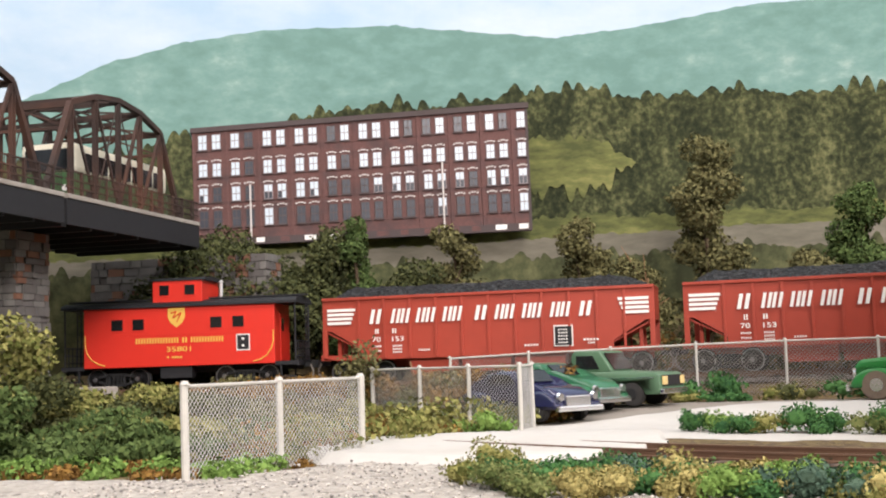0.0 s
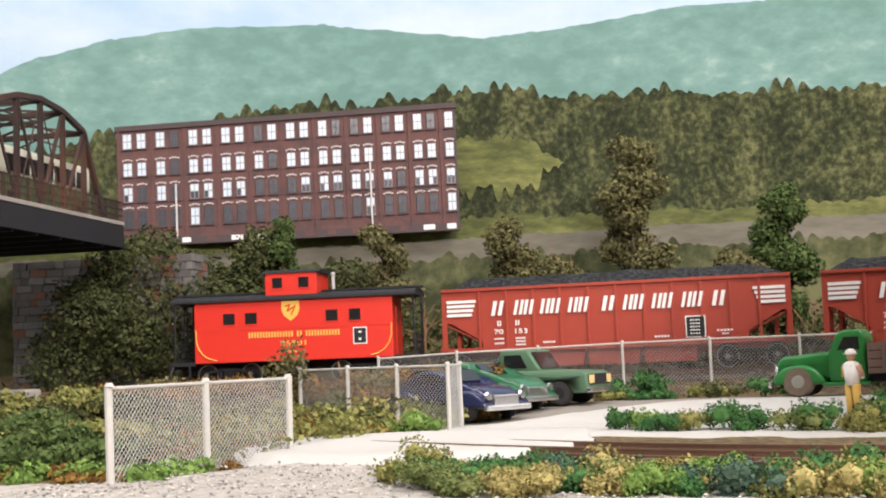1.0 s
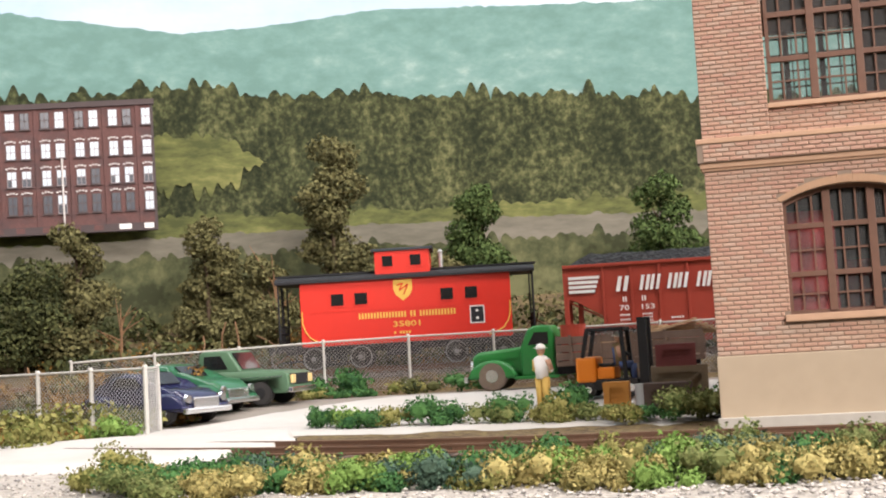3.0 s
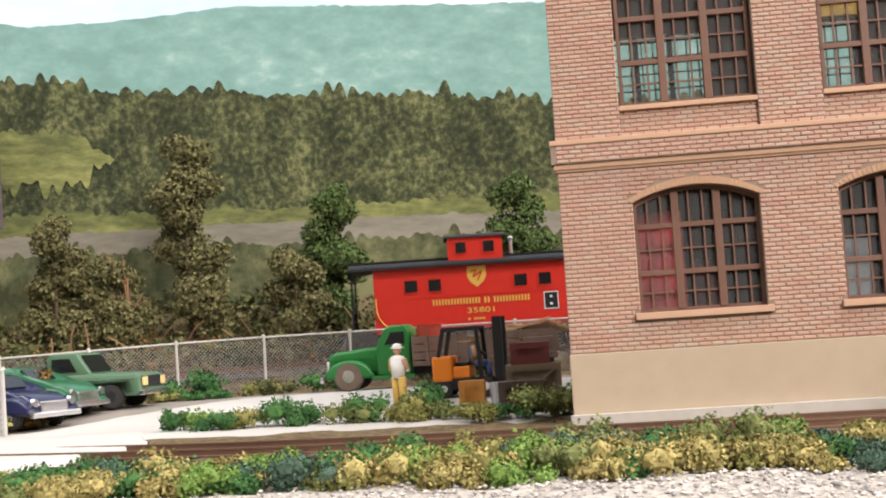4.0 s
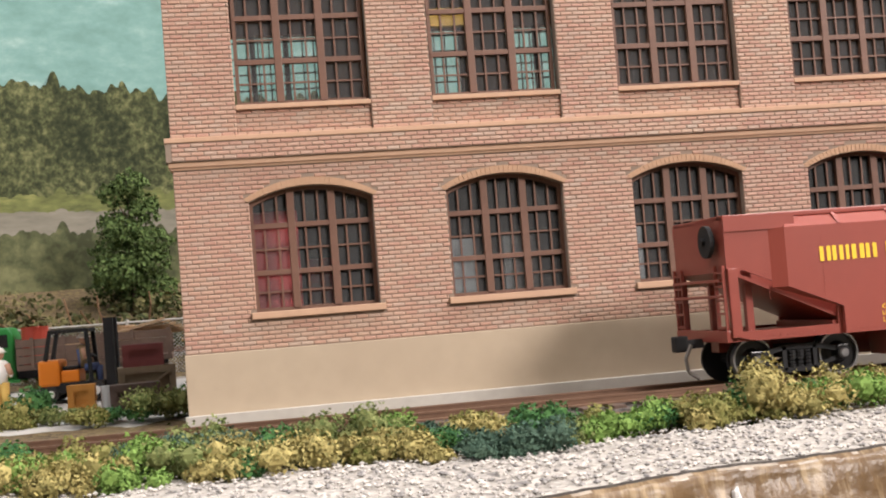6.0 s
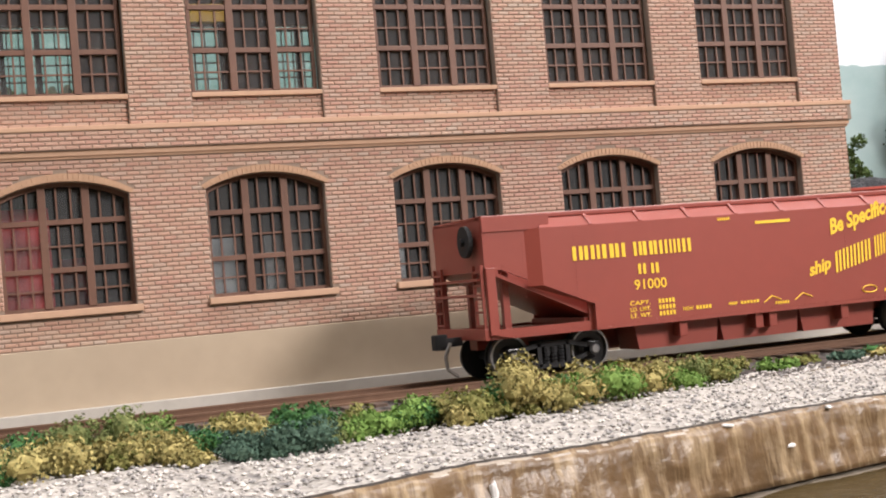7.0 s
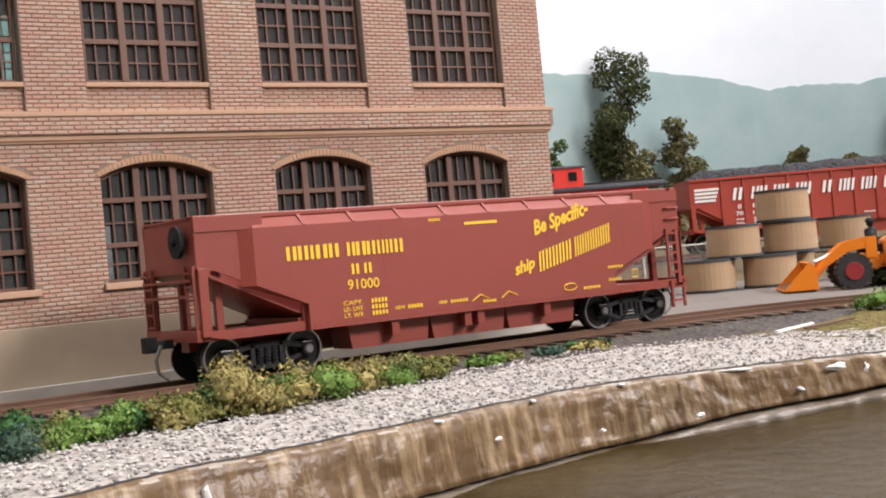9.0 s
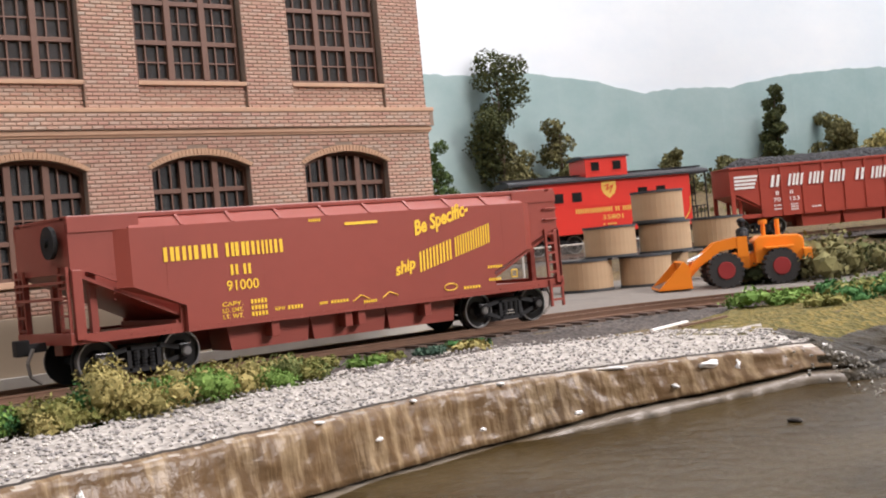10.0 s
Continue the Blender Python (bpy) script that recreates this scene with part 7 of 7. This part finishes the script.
build_sedan(mm(-204, 425.5, ground_height(-204, 425) + 0.6, 0, 0, -22), M_BLUE, "navy-blue sedan with chrome grille behind the fence", False)
TZ = ground_height(-60, 486) + 0.6
build_truck(mm(-55.5, 494, TZ, 0, 0, 180))
barrel(-60, 488, TZ + 10, 4.8, 13.5, M_DRUM, "red steel drum on the truck bed")
barrel(-30, 498, TZ + 10, 5.0, 11.5, M_SPOOL, "tan keg on the truck bed")
for i in range(6):
    tagged(part("lumber_plank", bar(BM(), (-60 + 2 * i, 486 + 3 * i, TZ + 12 + i), (-14 + 2 * i, 492 + 2.2 * i, TZ + 23 - i), 3.0, 0.9), M_SPOOL), "pale sawn plank leaning across the truck bed", "plank", "lumber on the truck")


# ---- figurines, forklift and freight ----
def figurine(m, cols, label, seated=False):
    """A painted doll as one mesh."""
    bm = BM()
    marks = []
    def grow(fn, slot):
        n = len(bm.faces)
        fn()
        bm.faces.ensure_lookup_table()
        for f in bm.faces[n:]:
            f.material_index = slot
    def ball(x, y, z, r, sz=1.0):
        bmesh.ops.create_uvsphere(bm, u_segments=12, v_segments=8, radius=1, matrix=Matrix.Translation((x, y, z)) @ Matrix.Diagonal((r, r, r * sz, 1)))
    def limb(p, q, r, r2):
        cyl(bm, p, q, r, r2, 10)
    if seated:
        for s in (-1, 1):
            grow(lambda: (limb((0, s * 1.3, 7), (4.6, s * 1.4, 7), 1.3, 1.1), limb((4.6, s * 1.4, 7.2), (4.8, s * 1.4, 1), 1.1, 0.8)), 0)
        base = 7
    else:
        for s in (-1, 1):
            grow(lambda: (limb((0.2, s * 1.5, 0.4), (0, s * 1.25, 10), 1.0, 1.45), ball(0.6, s * 1.5, 0.6, 1.2, 0.6)), 0)
        base = 9.6
    grow(lambda: (limb((0, 0, base), (0, 0, base + 6.2), 2.0, 2.5), ball(0, 0, base + 6.0, 2.5, 0.6)), 1)
    for s in (-1, 1):
        grow(lambda: limb((0, s * 2.5, base + 6), (0.6, s * 3.4, base + 2.6), 0.95, 0.8), 1)
        grow(lambda: limb((0.6, s * 3.4, base + 2.6), (2.2, s * 1.6, base + 2.2), 0.7, 0.55), 2)
    grow(lambda: (limb((0, 0, base + 6.4), (0, 0, base + 8), 0.8, 0.8), ball(0, 0, base + 9, 1.4, 1.15)), 2)
    grow(lambda: (ball(0, 0, base + 10.0, 1.65, 0.75), limb((0, 0, base + 9.6), (0, 0, base + 9.85), 2.2, 2.2)), 3)
    ob = part("figurine", bm, cols, smooth=True)
    ob.matrix_basis = m
    return tagged(ob, label, "figurine")


figurine(mm(-61.5, 412, ground_height(-61.5, 412) + 0.9, 0, 0, 60), [M_PANTS, M_WHITE, M_SKIN, M_WHITE], "painted standing figurine in white shirt and ochre trousers")


def build_forklift(m):
    root = empty("forklift", m, "orange and black forklift beside the crates", "forklift")
    part("counterweight", bx(-12, -5, -5.5, 5.5, 5, 13.6, 1.0), M_ORANGE, root, "orange rounded counterweight")
    part("chassis", bx(-11.6, 9, -5.2, 5.2, 2.4, 6, 0.4), M_TRUCK, root)
    part("hood", bx(-5, 1, -4.6, 4.6, 6, 10, 0.6), M_ORANGE, root)
    part("seat", bx(-4.6, 0, -3, 3, 10, 11.2, 0.4), M_TRUCK, root)
    for x, z in ((-9.5, 13.4), (5.0, 6)):
        for y in (-4.8, 4.8):
            part("guard_post", bar(BM(), (x, y, z), (x * 0.8, y, 22.4), 1.2), M_TRUCK, root)
    part("guard_roof", bx(-8.2, 4.8, -5.4, 5.4, 22, 23.2, 0.3), M_TRUCK, root)
    for y in (-3, 3):
        part("mast_rail", bx(9.4, 12.4, y - 1.0, y + 1.0, 1, 26), M_TRUCK, root, "tall black mast rail")
    for z in (8, 17, 25):
        part("mast_cross", bx(10.3, 11.3, -3, 3, z - 0.6, z + 0.6), M_TRUCK, root)
    for y in (-2.6, 2.6):
        part("fork", bx(11.6, 22, y - 0.8, y + 0.8, 1.2, 2.0), M_TRUCK, root)
    part("steering_wheel", cyl(BM(), (4.2, 0, 14), (4.7, 0, 14.6), 1.7, seg=14), M_TRUCK, root)
    for s in (-1, 1):
        wheel(root, 6.5, s * 3.8, 3.0, 2.0, M_TYRE, M_WHITE, s)
        wheel(root, -8, s * 3.8, 2.6, 2.0, M_TYRE, M_WHITE, s)


FZ = ground_height(-44, 438) + 0.9
build_forklift(mm(-40.5, 436, FZ, 0, 0, -8))
figurine(mm(-38.5, 435.5, FZ + 3.6, 0, 0, 0), [M_DENIM, M_KHAKI, M_SKIN, M_WHITE], "painted seated figurine in khaki shirt and denim", True)


def crate(m, w, d, h, mt, label, slats=4, brace=True):
    root = empty("crate", m, label, "crate", "freight by the factory")
    part("box", bx(-w / 2, w / 2, -d / 2, d / 2, 0, h, 0.15), mt, root)
    for i in range(slats):
        z0, z1 = h * i / slats + 0.15, h * (i + 1) / slats - 0.15
        part("slat", bx(-w / 2 + 0.1, w / 2 - 0.1, -d / 2 - 0.35, -d / 2, z0, z1), mt, root)
    for x in (-w / 2 + 1, w / 2 - 1):
        part("batten", bx(x - 0.9, x + 0.9, -d / 2 - 0.9, -d / 2 - 0.35, 0, h), mt, root)
    for z in (0.9, h - 0.9):
        part("batten", bx(-w / 2, w / 2, -d / 2 - 0.95, -d / 2 - 0.35, z - 0.9, z + 0.9), mt, root)
    if brace:
        part("brace", bar(BM(), (-w / 2 + 1.5, -d / 2 - 0.7, 1.5), (w / 2 - 1.5, -d / 2 - 0.7, h - 1.5), 1.4, 0.6), mt, root)
    return root


cz = ground_height(-16, 372) + 0.6
M_DKCRATE = mat("dark_brown_crate", (0.07, 0.045, 0.035), 0.85, var=0.3)
M_ORCRATE = mat("orange_pallet_wood", (0.5, 0.22, 0.04), 0.8, var=0.2)
crate(mm(-17, 384, cz, 0, 0, 4), 16, 14, 12.8, M_CRATE, "grey-olive wooden crate with a diagonal brace")
crate(mm(-17.5, 383, cz + 12.8, 0, 0, 2), 11.5, 9, 6.4, M_TRUNK, "maroon trunk on the wooden crate", 2, False)
crate(mm(-19.5, 366, cz - 0.3, 0, 0, 3), 13.5, 10, 9.0, M_DKCRATE, "dark brown box before the crates", 3, False)
crate(mm(-37, 402, ground_height(-37, 402) + 0.9, 0, 0, 0), 8, 6, 8, M_ORCRATE, "slatted orange crate beside the forklift", 5, False)
barrel(-29, 400, ground_height(-29, 400) + 0.9, 2.4, 7, M_STACK, "small grey milk can")


# ---- cable spools and wheel loader ----
def build_spool(x, y, z, label, turn):
    root = empty("cable_spool", mm(x, y, z, 0, 0, turn), label, "cable spool", "cable spools")
    r, h = 11.4, 13.4
    part("flange", cyl(BM(), (0, 0, 0), (0, 0, 1.0), r, seg=36), M_RIM, root, "dark lower flange")
    part("flange", cyl(BM(), (0, 0, h - 1.0), (0, 0, h), r, seg=36), M_RIM, root, "dark upper flange")
    me = None
    n = 34
    for i in range(n):
        if me is None:
            ob = part("stave", bx(-1.0, 1.0, -0.3, 0.3, 1.0, h - 1.0, 0.06), M_SPOOL, root)
            me = ob.data
        else:
            ob = new("stave", me)
            ob.parent = root
        a = 2 * math.pi * i / n
        rr = (r - 0.7) * MM
        ob.matrix_basis = Matrix.Translation((rr * math.cos(a), rr * math.sin(a), 0)) @ Matrix.Rotation(a - math.pi / 2, 4, "Z")
    part("drum", cyl(BM(), (0, 0, 1), (0, 0, h - 1), r - 1.4, seg=30), M_SPOOL, root)
    part("hub", cyl(BM(), (0, 0, h), (0, 0, h + 0.3), 2.2, seg=12), M_TRUCK, root)


SZ = ground_height(405, 385) + 0.8
for i, (x, y, k, lab) in enumerate(((393, 386, 0, "pale wooden cable spool on the ground"), (415, 372, 0, "pale wooden cable spool on the ground"), (438, 382, 0, "pale wooden cable spool on the ground"), (462, 364, 0, "pale wooden cable spool on the ground"),
                                    (404, 381, 1, "pale wooden cable spool in the second tier"), (428, 371, 1, "pale wooden cable spool in the second tier"), (459, 367, 1, "pale wooden cable spool in the second tier"), (426, 372, 2, "pale wooden cable spool topping the stack"))):
    build_spool(x, y, SZ + 13.4 * k, lab, 23 * i)


def build_loader(m):
    """x forward to the bucket."""
    root = empty("wheel_loader", m, "orange wheel loader with red hubs, parked by the spools", "wheel loader")
    for x in (10.5, -10.5):
        for s in (-1, 1):
            t = BM()
            cyl(t, (x, s * 6.5, 6.6), (x, s * 11.5, 6.6), 6.3, seg=24)
            for k in range(20):
                a = 2 * math.pi * k / 20
                box(t, -0.7, 0.7, min(s * 6.4, s * 11.6), max(s * 6.4, s * 11.6), 5.9, 6.9, 0.0, Matrix.Translation((x, 0, 6.6)) @ Matrix.Rotation(a, 4, "Y"))
            w = part("wheel", t, M_TYRE, root, "lugged black tyre")
            part("rim", cyl(BM(), (x, s * 11.0, 6.6), (x, s * 11.9, 6.6), 3.7, 3.2, 18), M_REDHUB, w, "dark red rim")
    part("rear_body", prism(BM(), [(-21, 8), (-21, 16.5), (-19, 18.2), (-4, 18.6), (-2, 17), (-2, 8)], -5.6, 5.6, "y", 0.7), M_ORANGE, root, "orange engine hood")
    part("counterweight", bx(-23.5, -20, -7, 7, 8, 12.6, 0.6), M_ORANGE, root)
    part("front_frame", bx(0, 14, -4.5, 4.5, 6.5, 13, 0.6), M_ORANGE, root)
    part("articulation", bx(-3, 1, -2.5, 2.5, 7, 12), M_ORANGE, root)
    for s in (-1, 1):
        part("lift_arm", prism(BM(), [(2, 15), (4, 19), (13, 17.5), (22, 10.5), (26.5, 4.5), (24, 4), (19, 9), (11, 14)], s * 3.0, s * 4.6, "y"), M_ORANGE, root)
        part("tower", bx(0.5, 4.5, min(s * 3, s * 4.8), max(s * 3, s * 4.8), 11, 19), M_ORANGE, root)
        part("ram", cyl(BM(), (6, s * 2.2, 17), (23, s * 2.2, 11), 0.7, seg=8), M_CHROME, root)
        part("fender", bx(-16, -5, min(s * 6, s * 11), max(s * 6, s * 11), 13.4, 14.2, 0.2), M_ORANGE, root)
    bk = [(24, 1), (24.5, 9), (26.5, 11.5), (27.3, 11), (25.8, 8.5), (26, 2.4), (37, 1.6), (37, 1)]
    part("bucket", prism(BM(), bk, -13, 13), M_ORANGE, root, "orange bucket with scuffed inside")
    for s in (-1, 1):
        part("bucket_cheek", prism(BM(), [(24.5, 1.2), (25, 9.2), (27, 11.2), (36.8, 1.4)], s * 12.4, s * 13.1), M_ORANGE, root)
    part("bucket_scuff", prism(BM(), [(26.4, 2.6), (26.4, 5.2), (36.5, 1.8)], -12.2, 12.2), M_RAIL, root, "dirty worn bucket floor")
    part("seat", bx(-3, 1, -2.6, 2.6, 13, 16, 0.4), M_TRUCK, root)
    part("wheel_column", cyl(BM(), (3, 0, 13), (2, 0, 18.6), 0.4, seg=6), M_TRUCK, root)
    part("steering_wheel", cyl(BM(), (2.0, 0, 18.5), (1.8, 0, 18.9), 2, seg=14), M_TRUCK, root)
    for x, h in ((-6.5, 24.2), (-12, 24.6)):
        part("exhaust", cyl(BM(), (x, 1.5, 17), (x, 1.5, h), 0.9, seg=10), M_ORANGE, root)
    part("air_cleaner", cyl(BM(), (-6.5, 1.5, 23), (-6.5, 1.5, 24.8), 1.7, seg=10), M_ORANGE, root)


LZ = ground_height(402, 312) + 0.8
build_loader(mm(409.5, 314, LZ, 0, 0, 138))
figurine(mm(408.5, 315, LZ + 8, 0, 0, 136), [M_TRUCK, M_TRUCK, M_TRUCK, M_TRUCK], "dark painted seated figurine on the loader", True)


# ---- small things on the gravel ----
tagged(part("board", bar(BM(), (232, 208, -1.5), (252, 214, -1.4), 1.0, 0.5), M_WHITE), "short white board lying on the gravel", "board")
tagged(part("board", bar(BM(), (240, 206, -1.5), (264, 211, -1.4), 0.9, 0.5), M_RAIL), "short brown stick lying on the gravel", "board")
M_PLASTER = mat("wet_white_plaster", (0.75, 0.73, 0.7), 0.12, var=0.05, grain=300, bump=0.3)


def plaster_drip(x, y, z, w, d, h, seed):
    bm = BM()
    bmesh.ops.create_icosphere(bm, subdivisions=3, radius=1)
    for v in bm.verts:
        n = noise.noise(v.co * 1.7 + Vector((seed, 0, 0)))
        v.co = v.co * (1 + 0.5 * n)
        v.co = Vector((v.co.x * w, v.co.y * d, v.co.z * h))
    ob = part("plaster_drip", bm, M_PLASTER, smooth=True)
    ob.matrix_basis = mm(x, y, z, 0, 0, seed * 37)
    tagged(ob, "glossy white plaster drip on the river bank", "plaster drip", "plaster drips")


for i, (x, z, w, d, h) in enumerate(((190, -3.6, 3.2, 1.0, 0.7), (194, -5.2, 0.9, 0.7, 1.6), (182, -6.8, 1.8, 0.6, 0.5), (211, -4.5, 1.0, 0.9, 2.0), (172, -2.3, 2.6, 0.5, 0.3), (160, -8.6, 1.0, 0.5, 0.4), (66, -6.5, 0.7, 0.6, 2.2), (130, -2.4, 0.8, 0.5, 0.3), (150, -2.3, 0.8, 0.5, 0.3), (108, -2.4, 1.0, 0.5, 0.3), (120, -7, 0.8, 0.5, 0.4), (140, -8.5, 0.7, 0.5, 0.35))):
    y = float(np.interp(x, EDGE[:, 0], EDGE[:, 1])) - 1.6 - 1.4 * min(1, max(0, -2.6 - z) / 5.4) - (5 if z < -8.2 else 0)
    plaster_drip(x, y, z, w, d, h, i)
rng_ = random.Random(31)
rock_v = BM()
for i in range(1100):
    x = rng_.gauss(220, 13)
    y = 137 + 0.75 * (x - 220) + rng_.gauss(0, 11)
    top = float(np.interp(x, EDGE[:, 0], EDGE[:, 1]))
    if x < 198 or y > top - 2:
        continue
    z = max(float(river_height(x, y)), -2.0 - 9.6 * min(1.0, max(0.0, (top - y) / 24))) + 0.2
    s_ = rng_.uniform(0.14, 0.42)
    bmesh.ops.create_icosphere(rock_v, subdivisions=1, radius=s_, matrix=Matrix.Translation((x, y, z)) @ Matrix.Rotation(rng_.uniform(0, 3), 4, "Z") @ Matrix.Diagonal((1, rng_.uniform(0.5, 1.3), rng_.uniform(0.6, 1.2), 1)))
M_SLAG = mat("shiny_grey_rubble", (0.3, 0.28, 0.24), 0.1, var=0.4, grain=300)
tagged(part("rubble", rock_v, M_SLAG), "shiny grey rubble on the end of the bank", "rubble", kind="stuff")
for x, y, r in ((178, 130, 0.9), (207, 143, 1.0)):
    bm = BM()
    bmesh.ops.create_icosphere(bm, subdivisions=3, radius=1)
    for v in bm.verts:
        v.co *= 1 + 0.35 * noise.noise(v.co * 1.6 + Vector((x, 0, 0)))
        v.co = Vector((v.co.x * r, v.co.y * r * 1.6, v.co.z * r * 0.5))
    ob = part("mud_lump", bm, M_NEARBLACK, smooth=True)
    ob.matrix_basis = mm(x, y, float(river_height(x, y)) + 0.25)
    tagged(ob, "dark lump stuck in the river mud", "lump", "mud lumps")
# loose stones on the gravel
verts, faces = [], []
for i in range(9000):
    x = rng_.uniform(-200, 236)
    lo = float(np.interp(x, EDGE[:, 0], EDGE[:, 1])) + 1.0
    hi = float(np.interp(x, [-200, -170, -120, -95, -40, 24, 82, 145, 200, 236], [240, 285, 280, 246, 222, 207, 219, 229, 236, 205]))
    y = lo + (hi - lo) * rng_.random()
    s = rng_.uniform(0.22, 0.62)
    n = len(verts)
    z = ground_height(x, y) + 1.1 + 0.3 * s
    for dx, dy, dz in ((1, 0, 0), (-1, 0.1, 0), (0.1, 1, 0), (-0.1, -1, 0), (0, 0, 0.8), (0.1, 0, -1)):
        verts.append((x + s * dx * rng_.uniform(0.7, 1.2), y + s * dy * rng_.uniform(0.7, 1.2), z + s * dz * 0.7))
    faces += [(n, n + 2, n + 4), (n + 2, n + 1, n + 4), (n + 1, n + 3, n + 4), (n + 3, n, n + 4), (n + 2, n, n + 5), (n + 1, n + 2, n + 5), (n + 3, n + 1, n + 5), (n, n + 3, n + 5)]
M_STONES = leaf_mat("grey_white_stones", (0.2, 0.19, 0.185), (0.6, 0.56, 0.51))
tagged(bare("gravel_stones", verts, faces, M_STONES), "loose grey and white gravel stones", "gravel", kind="stuff")

# ---- inside the factory ----
def inside(name, x0, x1, y, z0, z1, mt, label, d=3):
    tagged(part(name, bx(x0, x1, BY + y, BY + y + d, z0, z1, 0.2), mt), label, name.replace("_", " "))


M_REDPRINT = mat("red_sheeting", (0.35, 0.03, 0.03), 0.7, var=0.4, grain=150)
M_AMBER = mat("yellow_beam", (0.7, 0.42, 0.05), 0.6)
M_GREYMACH = mat("pale_grey_cabinet", (0.34, 0.37, 0.38), 0.6, var=0.3, grain=200)
inside("red_panel", 6, 26, 12, -1, 50, M_REDPRINT, "red sheeting behind the window")
inside("red_panel", 30, 38, 34, -1, 38, M_REDPRINT, "red sheeting behind the window")
inside("yellow_beam", 58, 78, 22, 99, 104, M_AMBER, "yellow crane beam under the factory roof")
for x0, x1 in ((66, 74), (82, 92), (112, 122), (166, 176), (215, 224)):
    inside("machine", x0, x1, 20, -1, 40, M_GREYMACH, "grey machine behind the ground-floor windows")

# ---- layout room ----
M_ROOM = mat("beige_room_wall", (0.55, 0.5, 0.43), 0.9, var=0.04, grain=20)
M_CEIL = mat("white_room_ceiling", (0.75, 0.73, 0.7), 0.9, var=0.03, grain=20)
for nm, b, mt in (("room_wall_front", (-2300, 2500, -2320, -2300, -1000, 1700), M_ROOM), ("room_wall_back", (-2300, 2500, 1300, 1320, -1000, 1700), M_ROOM), ("room_wall_west", (-2320, -2300, -2300, 1300, -1000, 1700), M_ROOM),
                  ("room_wall_east", (2500, 2520, -2300, 1300, -1000, 1700), M_ROOM), ("ceiling", (-2300, 2500, -2300, 1300, 1700, 1720), M_CEIL), ("floor", (-2300, 2500, -2300, 1300, -1020, -1000), M_GREYDIRT)):
    tagged(part(nm, bx(*b), mt), "plain room surface round the layout", "room", kind="structure")

bricks(FACTORY)
motions()
